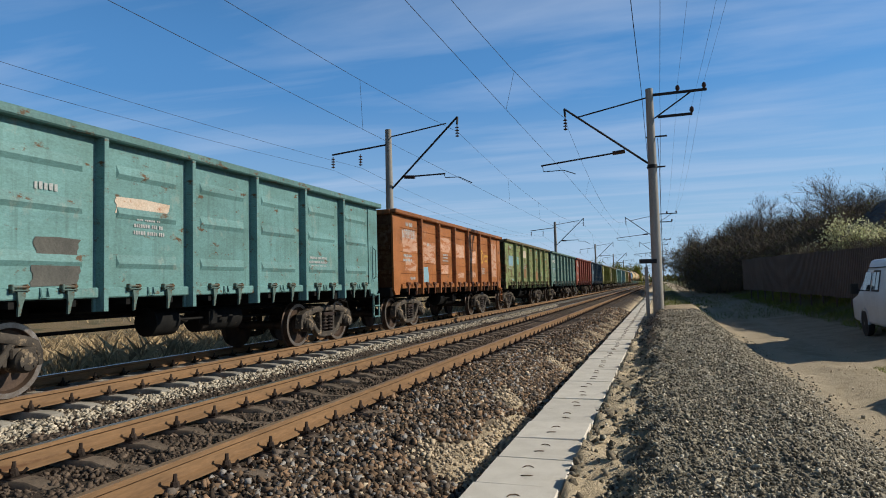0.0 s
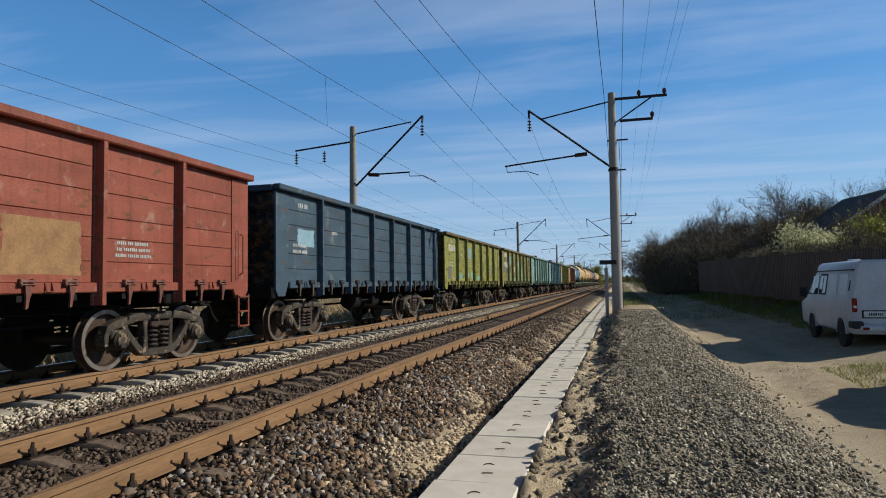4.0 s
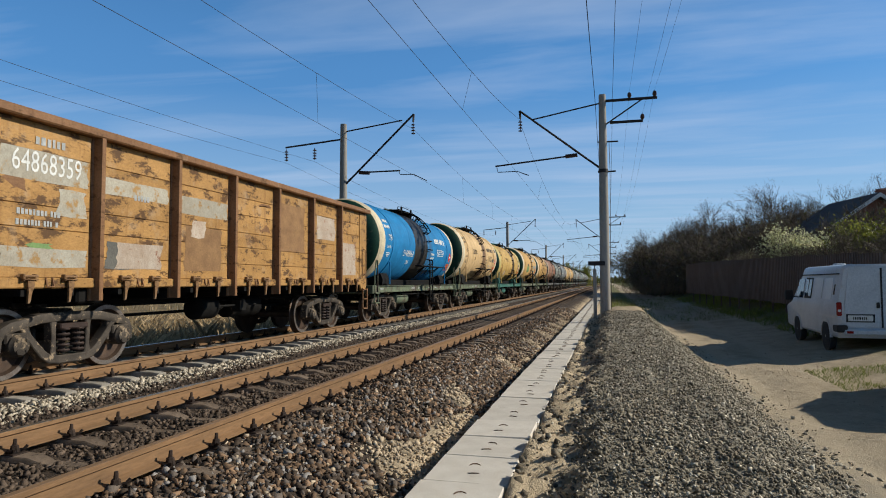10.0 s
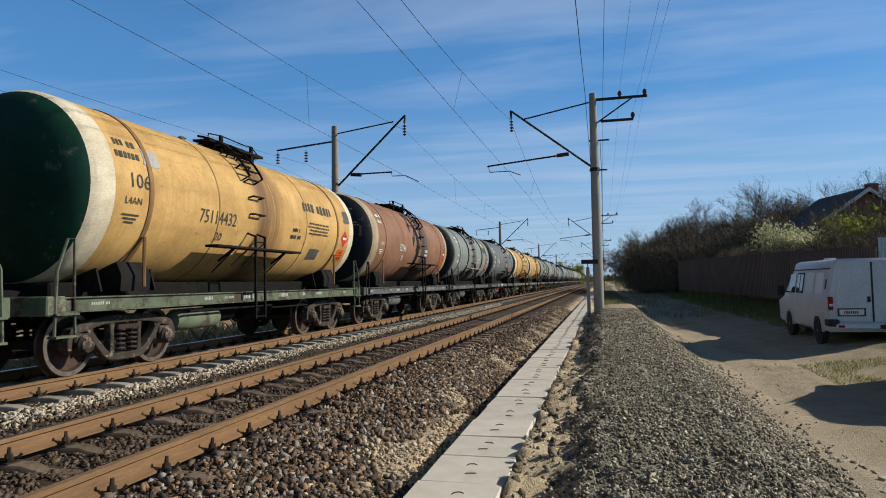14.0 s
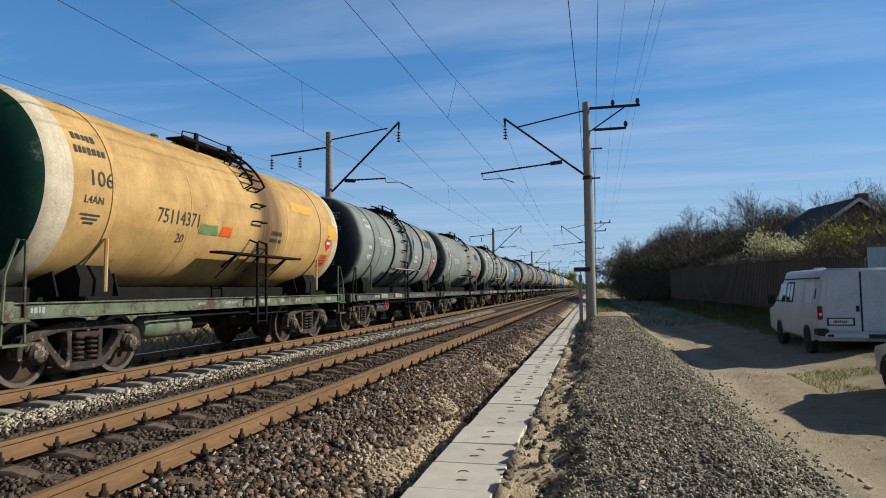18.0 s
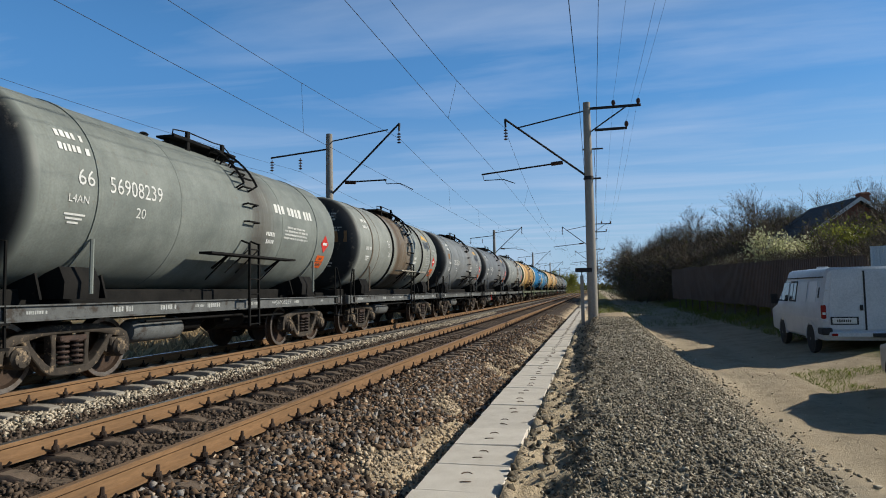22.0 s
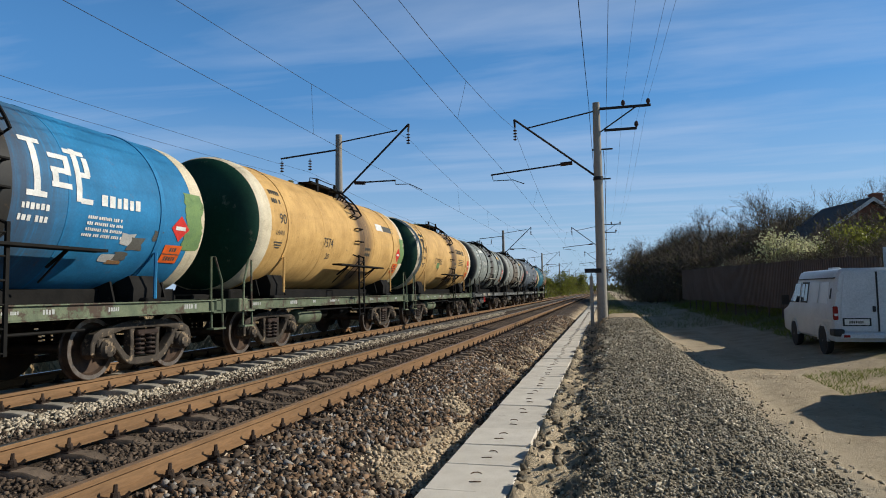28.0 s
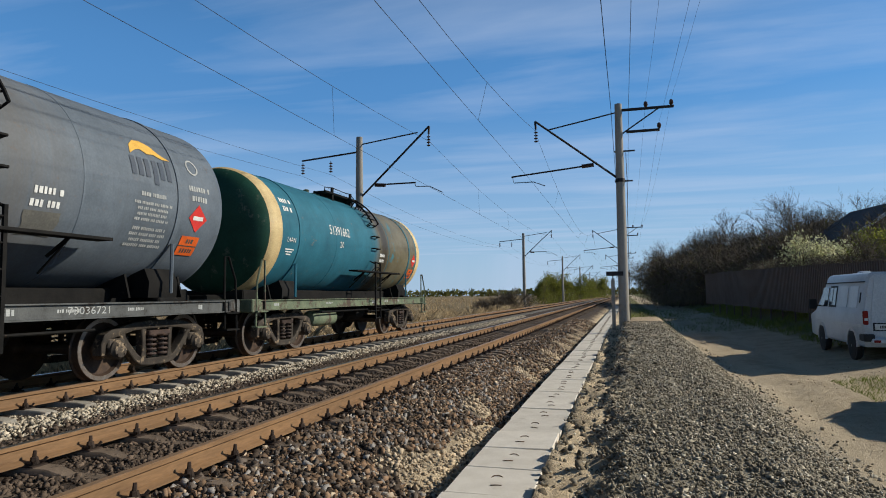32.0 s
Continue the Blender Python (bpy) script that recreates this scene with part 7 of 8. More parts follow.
def let_through(mt, share=0.5, gain=1.0):
    """Thin leaves let part of the light through."""
    nt = mt.node_tree
    b = [n for n in nt.nodes if n.type == "BSDF_PRINCIPLED"][0]
    out = [n for n in nt.nodes if n.type == "OUTPUT_MATERIAL"][0]
    tr, mx = nt.nodes.new("ShaderNodeBsdfTranslucent"), nt.nodes.new("ShaderNodeMixShader")
    nt.links.new(b.inputs["Base Color"].links[0].from_socket, tr.inputs["Color"])
    mx.inputs[0].default_value = share
    nt.links.new(b.outputs[0], mx.inputs[1])
    nt.links.new(tr.outputs[0], mx.inputs[2])
    nt.links.new(mx.outputs[0], out.inputs["Surface"])


for leaf_paint in (M_LEAF, M_DARKLEAF, M_BLOSSOM, M_GRASS):
    let_through(leaf_paint, 0.55)
let_through(M_DRY, 0.35)


def glass_material():
    mt, nt, b = tree_of("dark_window_glass", 0.08, 0, 0.6)
    b.inputs["Base Color"].default_value = (0.05, 0.065, 0.08, 1)
    return mt


M_GLASS = glass_material()


# ---- vehicles ----
def loft(rows, cap=True):
    """Closed cross-sections of equal point count, joined in order."""
    g = Geo()
    n = len(rows[0])
    vs = [p for r in rows for p in r]
    fs = [(j * n + i, j * n + (i + 1) % n, (j + 1) * n + (i + 1) % n, (j + 1) * n + i) for j in range(len(rows) - 1) for i in range(n)]
    if cap:
        fs += [tuple(range(n))[::-1], tuple(range((len(rows) - 1) * n, len(rows) * n))]
    return g.add(vs, fs)


def hull(y, w0, w1, w2, z0, z1, z2, r=0.08):
    """A car body section at y: half widths at sill, waist and roof, with rounded corners."""
    half = [(w0 - 0.05, z0), (w0, z0 + 0.06), (w1, z1 - 0.02), (w1 - 0.015, z1 + 0.03), (w2, z2 - r), (w2 - r * 0.35, z2 - r * 0.3), (w2 - r, z2)]
    return [(x, y, z) for x, z in half] + [(-x, y, z) for x, z in half[::-1]]


def wheel_of(car, x, y, r, w, turn):
    m = pose(x, y, r, 0, 0, turn)
    wh = part("wheel", Geo().lathe([(-w / 2, r * 0.62), (-w / 2 + 0.01, r * 0.93), (-w / 2 + 0.04, r), (w / 2 - 0.04, r), (w / 2 - 0.01, r * 0.93), (w / 2, r * 0.62)], 26, "x"), M_TYRE, car, "", m)
    part("wheel_disc", Geo().lathe([(w / 2 - 0.03, r * 0.66), (w / 2 - 0.01, r * 0.6), (w / 2 - 0.05, r * 0.5), (w / 2 - 0.02, r * 0.25), (w / 2, r * 0.1)], 20, "x"), M_HUB, wh)


def quad(g, pts, n, t=0.006):
    """A thin plate on four or more corners, t thick along n."""
    n = Vector(n).normalized() * t
    k = len(pts)
    vs = [Vector(p) for p in pts] + [Vector(p) + n for p in pts]
    return g.add(vs, [tuple(range(k, 2 * k)), tuple(range(k))[::-1]] + [(i, (i + 1) % k, k + (i + 1) % k, k + i) for i in range(k)])


def arch(x, y, z, r):
    """The lip of a wheel arch: the upper half of a ring."""
    pts = [(y + r * math.cos(a), z + r * math.sin(a)) for a in [radians(-5 + 19 * k) for k in range(11)]]
    return band(Geo(), pts, [0.06] * 11, x - 0.03, x + 0.03)


def build_van():
    v = thing("panel_van", pose(10.02, 17.9, -0.46, 0, 0, -1.5), "dusty white panel van parked beside the dirt road", "van")
    rows = [hull(0.0, 0.93, 0.96, 0.80, 0.46, 1.15, 2.12, 0.14), hull(0.06, 0.97, 0.99, 0.84, 0.36, 1.15, 2.18, 0.14), hull(3.55, 0.97, 0.99, 0.84, 0.36, 1.15, 2.18, 0.14),
            hull(3.75, 0.97, 0.99, 0.80, 0.36, 1.15, 2.10, 0.12), hull(4.5, 0.97, 0.98, 0.80, 0.36, 1.12, 1.28, 0.08), hull(5.25, 0.93, 0.95, 0.82, 0.38, 0.98, 1.06, 0.08), hull(5.42, 0.86, 0.88, 0.75, 0.5, 0.88, 0.95, 0.06)]
    part("body", loft(rows), M_VANW, v)

    def side(a, b, z0, z1, s):
        def x(z):
            return s * (0.975 - (z - 1.18) / 0.86 * 0.135)
        return [(x(z0), a, z0), (x(z0), b, z0), (x(z1), b - (0.03 if b < 3.3 else 0.16), z1), (x(z1), a, z1)]
    for s in (-1, 1):
        n = (s, 0, 0.15)
        fr = part("side_window", quad(Geo(), side(2.35, 3.05, 1.28, 1.86, s), n, 0.012), M_SEAL, v, "framed sliding window")
        for a, b in ((2.40, 2.68), (2.73, 3.0)):
            part("pane", quad(Geo(), side(a, b, 1.33, 1.81, s), n, 0.018), M_GLASS, fr)
        for a, b in ((1.35, 2.2), (0.5, 1.2)):
            part("side_recess", quad(Geo(), side(a, b, 1.3, 1.84, s), n, 0.010), M_VANW, v)
        part("door_window", quad(Geo(), side(3.2, 3.95, 1.28, 1.82, s), n, 0.014), M_GLASS, v)
        part("rub_strip", quad(Geo(), [(s * 0.985, 0.1, 0.84), (s * 0.985, 4.4, 0.84), (s * 0.985, 4.4, 0.9), (s * 0.985, 0.1, 0.9)], (s, 0, 0), 0.012), M_VANW, v)
        part("gutter", Geo().box(s * 0.875 - 0.02, s * 0.875 + 0.02, 0.1, 3.6, 1.93, 1.955), M_SEAL, v)
        part("air_vent", quad(Geo(), side(0.28, 0.36, 1.42, 1.68, s), n, 0.014), M_SEAL, v)
        part("mirror", Geo().box(s * 1.16 - 0.1, s * 1.16 + 0.1, 3.95, 4.03, 1.2, 1.5, 0.02).tube((s * 0.95, 4.0, 1.3), (s * 1.1, 4.0, 1.3), 0.02, 6), M_SEAL, v)
        part("tail_lamp", Geo().box(s * 0.92 - 0.055, s * 0.92 + 0.055, -0.03, 0.05, 0.90, 1.24, 0.02), M_TAIL, v)
        part("tail_lens", Geo().box(s * 0.92 - 0.035, s * 0.92 + 0.035, -0.036, -0.028, 1.0, 1.06, 0.004), M_WHITE, v, "pale reversing lens")
        part("bumper_corner", Geo().box(s * 0.88 - 0.12, s * 0.88 + 0.12, -0.1, 0.3, 0.5, 0.68, 0.03), M_SEAL, v)
        part("rear_door", quad(Geo(), [(s * 0.02, 0, 0.64), (s * 0.8, 0, 0.64), (s * 0.8, 0, 1.2), (s * 0.7, 0, 2.02), (s * 0.02, 0, 2.06)], (0, -1, 0), 0.02), M_VANW, v)
        part("door_hinge", Geo().box(s * 0.83 - 0.03, s * 0.83 + 0.03, -0.04, 0.0, 1.6, 1.66, 0.008).box(s * 0.86 - 0.03, s * 0.86 + 0.03, -0.04, 0.0, 0.8, 0.86, 0.008), M_VANW, v)
        for y in (0.95, 3.85):
            wheel_of(v, s * 0.895, y, 0.34, 0.2, 0 if s > 0 else 180)
            part("wheel_well", Geo().lathe([(s * 0.90, 0.395), (s * 0.976, 0.395), (s * 0.978, 0.385)], 28, "x", (0, y, 0.37)), M_SEAL, v, "dark wheel well")
        part("wheel_arch", arch(s * 0.965, 0.95, 0.37, 0.42), M_VANW, v)
        part("wheel_arch", arch(s * 0.965, 3.85, 0.37, 0.42), M_VANW, v)
    part("door_seam", Geo().box(-0.02, 0.02, -0.03, 0.0, 0.62, 2.08), M_SEAL, v)
    part("door_handle", Geo().box(-0.12, -0.05, -0.05, -0.02, 1.1, 1.24, 0.01), M_SEAL, v)
    part("bumper", Geo().box(-0.85, 0.85, -0.12, 0.1, 0.44, 0.58, 0.03), M_VANW, v)
    part("plate_frame", Geo().box(-0.78, -0.16, -0.03, -0.016, 0.75, 0.95, 0.004), M_SEAL, v)
    pl = part("number_plate", Geo().box(-0.74, -0.2, -0.035, -0.018, 0.78, 0.92, 0.004), M_WHITE, v, "pale number plate")
    part("plate_mark", put_bars(Geo(), lambda a, b: (a, -0.037, b), -0.47, 0.85, 0.44, 1, 0.07, 3), M_BLACKL, pl)
    part("step_plate", Geo().box(0.1, 0.7, -0.16, -0.1, 0.45, 0.55, 0.01), M_SEAL, v)
    part("reflector", Geo().box(-0.8, -0.66, -0.13, -0.12, 0.48, 0.54), M_TAIL, v)
    part("roof_vent", Geo().box(-0.55, -0.3, 1.5, 1.8, 2.17, 2.24, 0.03), M_VANW, v)
    part("windscreen", quad(Geo(), [(-0.75, 3.80, 2.0), (0.75, 3.80, 2.0), (0.82, 4.42, 1.34), (-0.82, 4.42, 1.34)], (0, 0.7, 0.7), 0.02), M_GLASS, v)


def build_car():
    c = thing("hatchback_car", pose(9.42, 9.3, -0.53, 0, 0, 2), "silver hatchback car parked on the dirt beside the van", "car")
    rows = [hull(0.0, 0.68, 0.72, 0.60, 0.4, 0.66, 0.8, 0.06), hull(0.15, 0.78, 0.82, 0.66, 0.25, 0.72, 0.92, 0.06), hull(0.6, 0.81, 0.84, 0.66, 0.22, 0.84, 1.0, 0.06), hull(1.25, 0.82, 0.84, 0.55, 0.22, 0.86, 1.38, 0.1),
            hull(2.4, 0.82, 0.84, 0.56, 0.22, 0.86, 1.42, 0.1), hull(2.9, 0.82, 0.84, 0.56, 0.22, 0.84, 1.28, 0.1), hull(3.3, 0.82, 0.83, 0.62, 0.22, 0.80, 0.93, 0.06), hull(3.85, 0.78, 0.79, 0.6, 0.25, 0.70, 0.82, 0.06), hull(4.0, 0.66, 0.68, 0.5, 0.35, 0.6, 0.7, 0.05)]
    part("body", loft(rows), M_SILVER_CAR, c)
    for s in (-1, 1):
        for y in (0.75, 3.25):
            wheel_of(c, s * 0.76, y, 0.29, 0.17, 0 if s > 0 else 180)
            part("wheel_arch", arch(s * 0.80, y, 0.29, 0.33), M_SEAL, c)
        part("side_glass", quad(Geo(), [(s * 0.80, 1.2, 0.93), (s * 0.80, 2.95, 0.93), (s * 0.60, 2.5, 1.32), (s * 0.60, 1.35, 1.32)], (s, 0, 0.4), 0.02), M_GLASS, c)
        part("head_lamp", Geo().box(s * 0.58 - 0.13, s * 0.58 + 0.13, 3.8, 3.93, 0.58, 0.7, 0.03), M_GLASS, c)
        part("tail_lamp", Geo().box(s * 0.68 - 0.08, s * 0.68 + 0.08, -0.02, 0.1, 0.6, 0.8, 0.03), M_TAIL, c)
    part("windscreen", quad(Geo(), [(-0.55, 2.75, 1.33), (0.55, 2.75, 1.33), (0.66, 3.25, 0.97), (-0.66, 3.25, 0.97)], (0, 0.7, 0.7), 0.02), M_GLASS, c)
    part("rear_window", quad(Geo(), [(-0.55, 1.15, 1.32), (0.55, 1.15, 1.32), (0.62, 0.62, 1.02), (-0.62, 0.62, 1.02)], (0, -0.6, 0.8), 0.02), M_GLASS, c)
    part("bumper", Geo().box(-0.72, 0.72, 3.86, 4.04, 0.32, 0.5, 0.05), M_SILVER_CAR, c)


# ---- fence and house ----
def build_fence():
    f = thing("sheet_fence", pose(0, 0, 0), "tall dark brown sheet-metal fence along the road", "fence")
    a, b = Vector((12.05, 23.3)), Vector((9.0, 49))
    d = (b - a)
    n = 16
    ang = math.degrees(math.atan2(d.y, d.x))
    w = d.length / n

    def sheet():
        pts, k = [], 9
        for i in range(k + 1):
            x = w * i / k
            pts += [(x, 0.0), (x + w / k * 0.35, 0.0), (x + w / k * 0.45, 0.03), (x + w / k * 0.9, 0.03)]
        pts = [p for p in pts if p[0] <= w]
        return Geo().extrude(pts + [(x, y - 0.006) for x, y in pts[::-1]], "z", 0, 2.05)
    me = cached("fence_sheet", sheet)
    for i in range(n):
        p = a + d * (i / n)
        z = 0.17 + 0.33 * min(1.0, max(0.0, (p.y - 23.3) / 20)) ** 0.7
        part("fence_sheet", me, M_FENCE, f, "", pose(p.x, p.y, z + 0.02 * math.sin(i * 2.1), 0, 0, ang))
        part("fence_post", cached("fence_post", lambda: Geo().box(-0.03, 0.03, -0.09, -0.03, -0.6, 1.98, 0.005)), M_FENCE, f, "", pose(p.x, p.y, z, 0, 0, ang))
    g = thing("pale_fence", pose(11.95, 22.9, 0.42, 0, 0, -30), "pale blue sheet-metal fence panels", "fence")
    for i in range(3):
        part("fence_sheet", me, M_PANEL, g, "", pose(0.1 + w * i, 0, 0))


def build_house():
    h = thing("brick_house", pose(20.7, 48, 0.5, 0, 0, 10), "red brick house with dark gable roof behind trees", "house")
    part("front_wall", Geo().extrude([(-4.2, 0), (4.2, 0), (4.2, 3.6), (0, 6.3), (-4.2, 3.6)], "y", 0, 0.35), M_BRICKW, h)
    part("rear_wall", Geo().extrude([(-4.2, 0), (4.2, 0), (4.2, 3.6), (0, 6.3), (-4.2, 3.6)], "y", 5.25, 5.6), M_BRICKW, h)
    for s in (-1, 1):
        part("side_wall", Geo().box(s * 4.03 - 0.17, s * 4.03 + 0.17, 0.35, 5.25, 0, 3.6), M_BRICKW, h)
        u = Vector((s * 4.8, 3.15))
        v = Vector((0, 6.42))
        part("roof_slope", Geo().extrude([u, v, v + Vector((0, 0.16)), u + Vector((0, 0.16))] if s > 0 else [v, u, u + Vector((0, 0.16)), v + Vector((0, 0.16))], "y", -0.5, 6.0), M_ROOF, h)
        part("barge_board", Geo().extrude([u - Vector((0, 0.12)), v - Vector((0, 0.12)), v + Vector((0, 0.14)), u + Vector((0, 0.14))] if s > 0 else [v - Vector((0, 0.12)), u - Vector((0, 0.12)), u + Vector((0, 0.14)), v + Vector((0, 0.14))], "y", -0.56, -0.5), M_BOARDW, h)
    for x, z in ((-0.2, 3.7), (-2.2, 1.0), (2.0, 1.0)):
        w = part("window", Geo().box(x - 0.5, x + 0.5, -0.06, 0.02, z, z + 1.1, 0.02), M_BOARDW, h)
        part("pane", Geo().box(x - 0.42, x + 0.42, -0.075, -0.055, z + 0.08, z + 1.02), M_GLASS, w)
    part("chimney", Geo().box(1.6, 2.2, 2.2, 2.8, 4.0, 7.2, 0.02).box(1.54, 2.26, 2.14, 2.86, 7.0, 7.12, 0.02), M_BRICKW, h, "red brick chimney")


# ---- trees and plants ----
def grow(rng, g, p, d, length, r, depth, tips, spread):
    """A limb in two bent pieces, then its branches."""
    bendy = Vector((rng.uniform(-1, 1), rng.uniform(-1, 1), rng.uniform(-0.2, 0.5))) * 0.22
    mid = p + (d + bendy).normalized() * length * 0.5
    q = mid + (d - bendy * 0.6 + Vector((0, 0, 0.08))).normalized() * length * 0.5
    g.tube(p, mid, r, 5 if depth > 2 else 3, r * 0.8)
    g.tube(mid, q, r * 0.8, 5 if depth > 2 else 3, r * 0.6)
    if depth <= 1:
        tips.append((q, d))
        tips.append((mid, d))
    if depth == 0:
        return
    for k in range(rng.choice((2, 3, 3, 4))):
        e = (d + Vector((rng.uniform(-1, 1), rng.uniform(-1, 1), rng.uniform(-0.45, 0.7))) * spread).normalized()
        grow(rng, g, (mid if rng.random() < 0.35 else q), e, length * rng.uniform(0.58, 0.9), max(0.007, r * 0.58), depth - 1, tips, spread)


def slivers(g, rng, tips, n, size, width, drop=0.0, reach=0.5):
    """Many thin blades round the twig tips."""
    for k in range(n):
        q, d = tips[rng.randrange(len(tips))]
        c = q + Vector((rng.gauss(0, reach), rng.gauss(0, reach), rng.gauss(0, reach)))
        e = (d * 0.9 + Vector((rng.gauss(0, 0.7), rng.gauss(0, 0.7), rng.gauss(0.2, 0.6)))).normalized() * size * rng.uniform(0.5, 1.5)
        s = e.orthogonal().normalized() * width * rng.uniform(0.6, 1.3)
        s.rotate(Matrix.Rotation(rng.uniform(0, 6.28), 3, e.normalized()))
        g.add([c - s * 0.5, c + e * 0.5 - s, c + e, c + e * 0.5 + s], [(0, 1, 2, 3)])


def tree_meshes(key, seed, h, depth, spread, stems, n_twigs, twig, width, n_leaves=0, leaf=0.12, r=0.14, reach=0.03, skirt=0, thick=0.0):
    """Trunk, twigs and leaves of one tree form, and its height; skirt: twigs that rise from the ground."""
    if (key, "t") in MESHES:
        return MESHES[key, "t"]
    rng = random.Random(seed)
    g, tips = Geo(), []
    for k in range(stems):
        d = Vector((rng.uniform(-1, 1) * spread * 0.6, rng.uniform(-1, 1) * spread * 0.6, 1)).normalized()
        grow(rng, g, Vector((rng.uniform(-0.15, 0.15) * stems, rng.uniform(-0.15, 0.15) * stems, -0.2)), d, h * 0.27, r, depth, tips, spread)
    tops = sorted(q.z for q, d in tips)
    if skirt:
        low = [(Vector((rng.gauss(0, h * 0.28), rng.gauss(0, h * 0.28), rng.uniform(0, 0.35) * h)), Vector((0, 0, 1))) for k in range(len(tips) * skirt // 100)]
        tips = tips + low
    tw, lf = Geo(), Geo()
    slivers(tw, rng, tips, n_twigs, twig, width, reach=h * reach)
    # a leafy or budding clump sits on some tips only
    some = rng.sample(tips, max(8, len(tips) // 3))
    if n_leaves:
        slivers(lf, rng, some if not thick else tips, n_leaves, leaf, leaf * 0.45, reach=h * (thick or 0.035))
    out = (g.mesh(key + "_wood"), tw.mesh(key + "_twigs"), lf.mesh(key + "_leaves") if n_leaves else None, tops[int(len(tops) * 0.985)] + twig * 0.3)
    MESHES[key, "t"] = out
    return out


def plant(name, forms, x, y, z, scale, turn, label, category, group, leaf_mat, twig_mat=None):
    t = thing(name, pose(x, y, z, 0, 0, turn) @ Matrix.Scale(scale, 4), label, category, group)
    part("trunk", forms[0], M_BARK, t)
    part("crown", forms[1], twig_mat or M_TWIG, t)
    if forms[2]:
        part("leaves", forms[2], leaf_mat, t)
    return t


SKYLINE = ((0.0, 0.0), (0.04, 0.02), (0.05, 0.05), (0.07, 0.075), (0.13, 0.095), (0.175, 0.106), (0.21, 0.114), (0.26, 0.118), (0.30, 0.113), (0.33, 0.122), (0.42, 0.132), (0.6, 0.14))


def skyline(q):
    for (a, u), (b, v) in zip(SKYLINE, SKYLINE[1:]):
        if a <= q <= b:
            return u + (v - u) * (q - a) / (b - a)
    return 0.12


def build_trees():
    rng = random.Random(12)
    bare = [tree_meshes(f"bare{k}", 40 + k, 7.0, 6, 0.62 + 0.05 * k, 1 + k % 2, 7000, 0.30, 0.005, 260 if k % 2 else 0, 0.09, 0.13, 0.012) for k in range(4)]
    shrub = [tree_meshes(f"shrub{k}", 60 + k, 3.2, 4, 0.85, 8, 9000, 0.28, 0.007, 900 if k else 350, 0.08, 0.045, 0.03, 60) for k in range(3)]
    leafy = [tree_meshes(f"leafy{k}", 71 + k, 3.6, 4, 0.75, 5, 1500, 0.3, 0.008, 11000, 0.085, 0.045, 0.04, 30, 0.04) for k in range(2)]

    def stand(name, forms, q, y, share, label, category, group, mat_, drop=0.0):
        """A plant at q = x / y whose top reaches a share of the tree line there."""
        x = 3.55 + q * y
        z = height(x, y) - drop
        s = (1.27 + skyline(q) * share * y - z) / forms[3]
        plant(name, forms, x, y, z, s, rng.uniform(0, 360), label, category, group, mat_)

    dark = "dark leafless spring tree with fine twigs"
    for k, (q, y, s) in enumerate([(0.080, 112, 0.98), (0.098, 102, 0.97), (0.120, 94, 1.04), (0.146, 86, 0.93), (0.170, 80, 1.05), (0.196, 74, 0.96), (0.218, 70, 1.04), (0.246, 66, 1.03), (0.272, 62, 0.95),
                                   (0.296, 56, 1.02), (0.318, 66, 1.10), (0.350, 68, 1.0), (0.40, 70, 1.02), (0.45, 60, 1.0), (0.085, 90, 0.72), (0.135, 80, 0.74), (0.185, 66, 0.76), (0.232, 58, 0.76)]):
        stand("bare_tree", bare[k % 4], q, y, s, dark, "tree", "trees behind the fence", M_DARKLEAF)
    thick = "dense dark thicket bush, barely in leaf"
    for k, (q, y, s) in enumerate([(0.075, 106, 0.7), (0.078, 94, 0.58), (0.09, 86, 0.6), (0.105, 82, 0.56), (0.12, 78, 0.6), (0.135, 74, 0.54), (0.15, 70, 0.58), (0.165, 66, 0.52), (0.18, 62, 0.55), (0.197, 58, 0.5), (0.215, 56, 0.55), (0.235, 55, 0.62),
                                   (0.255, 54, 0.7), (0.275, 56, 0.74), (0.295, 56, 0.8), (0.315, 47, 0.55), (0.335, 46.5, 0.58), (0.355, 46, 0.6), (0.38, 44, 0.62), (0.41, 40, 0.6), (0.07, 110, 0.66), (0.11, 98, 0.66), (0.15, 88, 0.64), (0.19, 76, 0.64), (0.22, 66, 0.66)]):
        stand("shrub", shrub[k % 3], q, y, s, thick, "bush", "bushes behind the fence", M_DARKLEAF)
    for k, (q, y, s) in enumerate([(0.068, 112, 0.5), (0.08, 99, 0.42), (0.078, 90, 0.38), (0.088, 84, 0.4), (0.098, 79, 0.36), (0.11, 74, 0.4), (0.12, 70.5, 0.36), (0.085, 96, 0.45), (0.10, 90, 0.45), (0.115, 84, 0.45), (0.13, 78, 0.45)]):
        stand("shrub", shrub[(k + 1) % 3], q, y, s, thick, "bush", "bushes behind the fence", M_DARKLEAF, 0.1)
    for k, (q, y, s) in enumerate([(0.15, 66, 0.42), (0.172, 61, 0.4), (0.192, 57, 0.38), (0.40, 42, 0.82), (0.385, 44, 0.78), (0.42, 29, 0.55), (0.45, 31, 0.6), (0.48, 30, 0.6), (0.52, 29, 0.62), (0.56, 29, 0.62)]):
        stand("shrub", shrub[k % 3], q, y, s, thick, "bush", "bushes behind the fence", M_DARKLEAF)
    for k in range(9):
        q = 0.20 + 0.024 * k
        stand("shrub", shrub[k % 3], q, 11.04 / (q + 0.0542) + 4.4, 0.36 - 0.02 * (k % 2), thick, "bush", "bushes behind the fence", M_DARKLEAF)
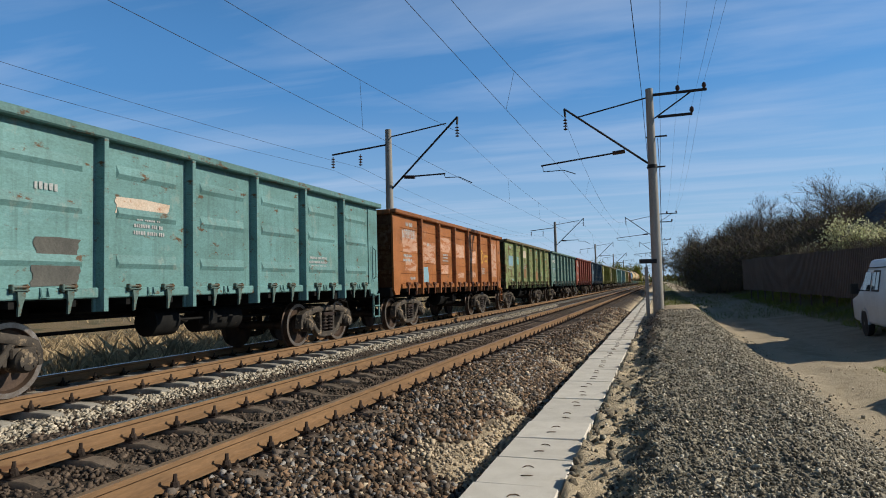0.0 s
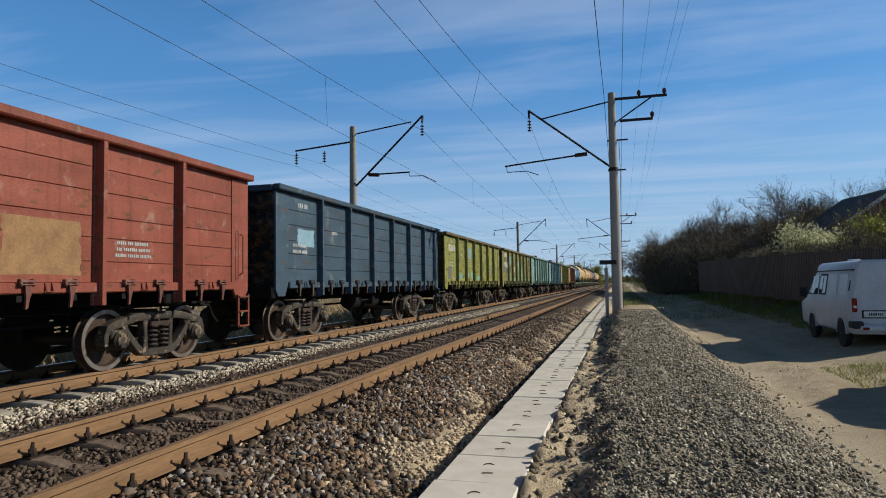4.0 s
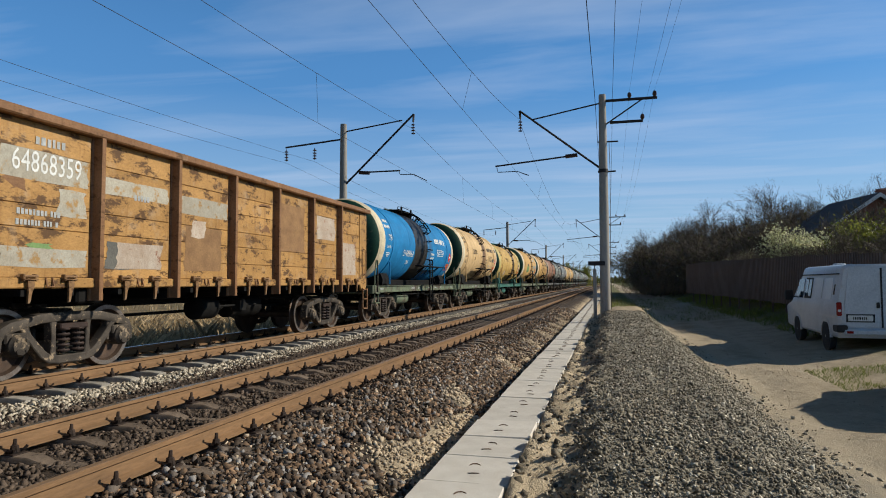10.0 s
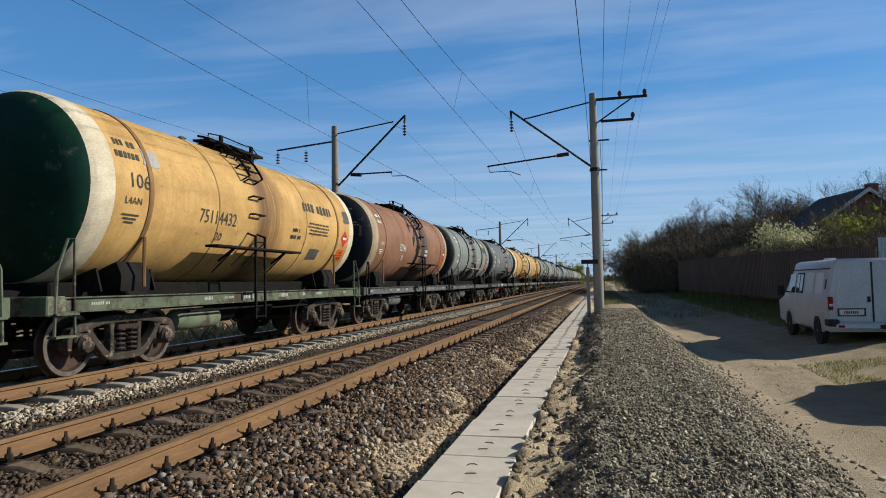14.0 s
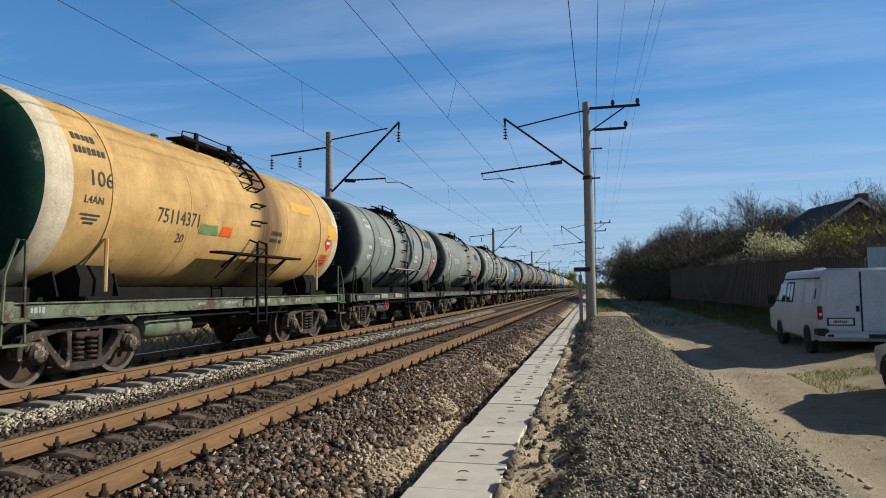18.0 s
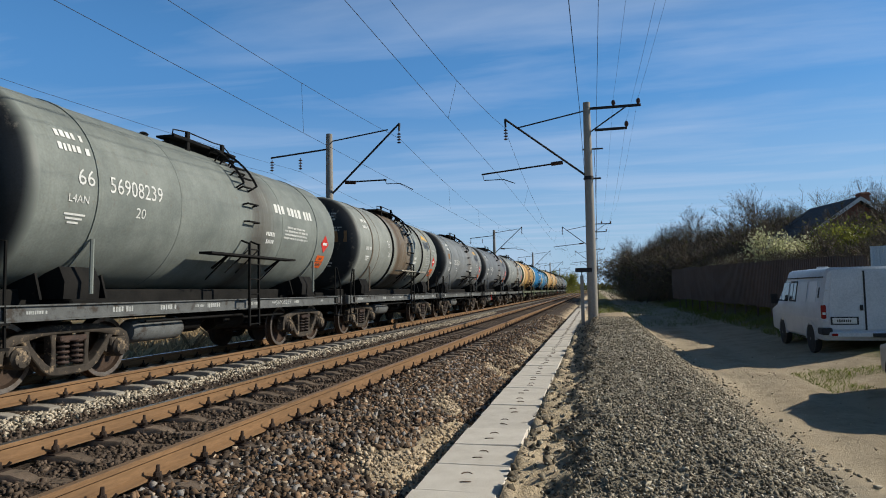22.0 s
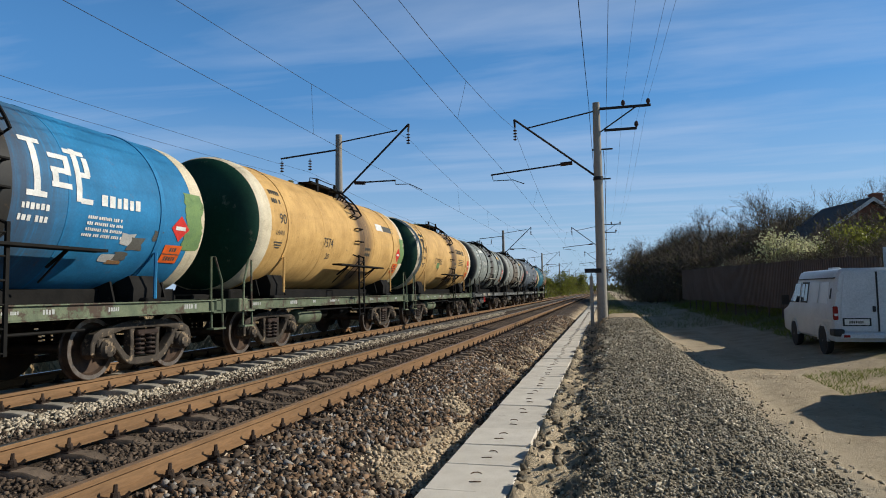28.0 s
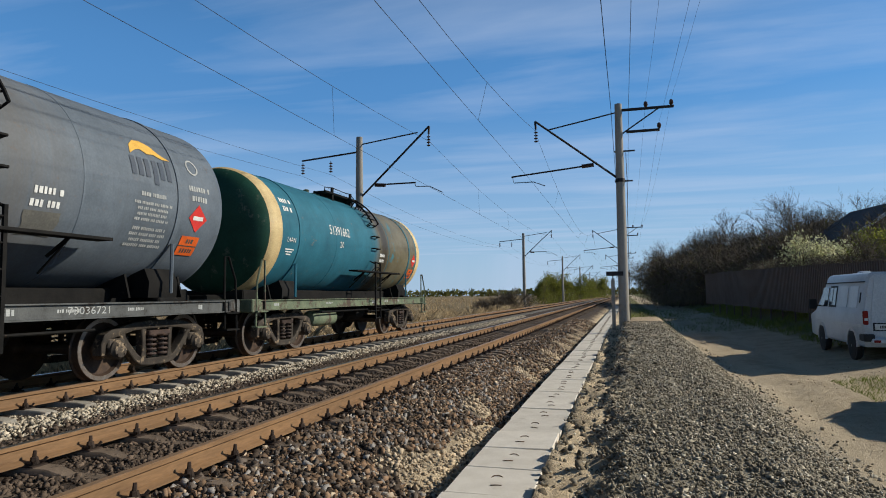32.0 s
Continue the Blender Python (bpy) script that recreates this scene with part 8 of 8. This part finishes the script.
    for k, (q, y, s) in enumerate([(0.262, 41.5, 0.44), (0.276, 40.5, 0.56), (0.291, 39.5, 0.62), (0.306, 39, 0.54), (0.322, 38.5, 0.46), (0.165, 60, 0.34), (0.19, 55, 0.36), (0.212, 50, 0.34)]):
        stand("blossom_bush", leafy[k % 2], q, y, s, "bush in white blossom above the fence", "bush", "blossoming bushes", M_BLOSSOM)
    for k, (q, y, s) in enumerate([(0.348, 37, 0.56), (0.362, 36, 0.64), (0.378, 36, 0.62), (0.394, 35, 0.52)]):
        stand("green_bush", leafy[k % 2], q, y, s, "bush in fresh yellow-green leaf", "bush", "green bushes", M_LEAF)
    # far side of the line
    for k, (q, y, s) in enumerate(((-0.122, 150, 0.022), (-0.104, 155, 0.030), (-0.084, 160, 0.026), (-0.064, 170, 0.018), (-0.050, 230, 0.020), (-0.040, 240, 0.022))):
        plant("willow_tree", leafy[k % 2], 3.55 + q * y, y, -0.9, (2.2 + s * y) / leafy[k % 2][3], rng.uniform(0, 360), "rounded yellow-green willow beside the line", "tree", "willows", M_LEAF)
    for q, y, s in ((-0.175, 74, 1.15), (-0.195, 72, 0.85), (-0.22, 75, 0.7)):
        plant("bare_bush", shrub[0] if s > 0.8 else shrub[1], 3.55 + q * y, y, -0.95, s, rng.uniform(0, 360), "bare brown bush at the field's edge", "bush", "field bushes", M_DARKLEAF)
    # distant wood on the horizon
    g = Geo()
    tips = [(Vector((x, 900 + rng.uniform(-40, 40), 0.5 + rng.uniform(0, 4))), Vector((0, 0, 1))) for x in range(-1400, 700, 4) for _ in range(3)]
    slivers(g, rng, tips, 16000, 3.5, 1.6, reach=1.8)
    tagged(part("distant_wood", g, M_DARKLEAF, None), "low dark wood along the horizon", "woods", kind="stuff")


def blades(name, mat_, label, n, zone, hmin, hmax, width, seed, near=1.0, lean=0.35):
    rng = random.Random(seed)
    g = Geo()
    x0, x1, y0, y1 = zone
    for k in range(n):
        x, y = rng.uniform(x0, x1), y0 + (y1 - y0) * rng.random() ** near
        if noise.noise((x * 0.5, y * 0.5, 7)) < -0.18:
            continue
        z, h = height(x, y) - 0.02, rng.uniform(hmin, hmax)
        a = rng.uniform(0, 3.14)
        dx, dy = math.cos(a) * width, math.sin(a) * width
        lx, ly = rng.gauss(0, lean) * h, rng.gauss(0, lean) * h
        g.add([(x - dx, y - dy, z), (x + dx, y + dy, z), (x + lx * 0.4, y + ly * 0.4, z + h * 0.6), (x + lx, y + ly, z + h)], [(0, 1, 2), (0, 2, 3)])
    tagged(part(name, g, mat_, None), label, "grass", kind="stuff")


build_van()
build_car()
build_fence()
build_house()
build_trees()
blades("dry_field_grass", M_DRY, "tangled dry straw-coloured grass beside the far track", 24000, (-22, -7.6, 3, 75), 0.25, 0.8, 0.012, 21, 1.3, 0.5)
blades("far_field_grass", M_DRY, "dry reeds across the field", 9000, (-120, -14, 40, 330), 0.5, 1.3, 0.06, 22, 1.3, 0.4)
blades("verge_grass", M_GRASS, "patch of fresh green grass by the dirt road", 2500, (7.6, 9.6, 12.9, 15.5), 0.04, 0.12, 0.006, 23)
blades("bank_grass", M_GRASS, "green grass on the bank below the fence", 9000, (9.4, 13.0, 22, 62), 0.08, 0.3, 0.012, 24, 1.0)
blades("sand_heap_grass", M_GRASS, "thin green grass behind the mast", 2600, (3.3, 5.8, 31, 42), 0.05, 0.16, 0.01, 26, 1.0)
blades("road_end_grass", M_GRASS, "green grass where the road bends", 5000, (3.6, 10.5, 33, 75), 0.06, 0.22, 0.012, 25, 1.0)
sleepers(near_track, XN, 0.0, M_SLEEPER, 0.86, 90, 300, "dark concrete sleepers further along")
sleepers(far_track, XF, ZF, M_SLEEPER2, 3.1, 60, 300, "pale concrete sleepers further along")
build_path()

motions()
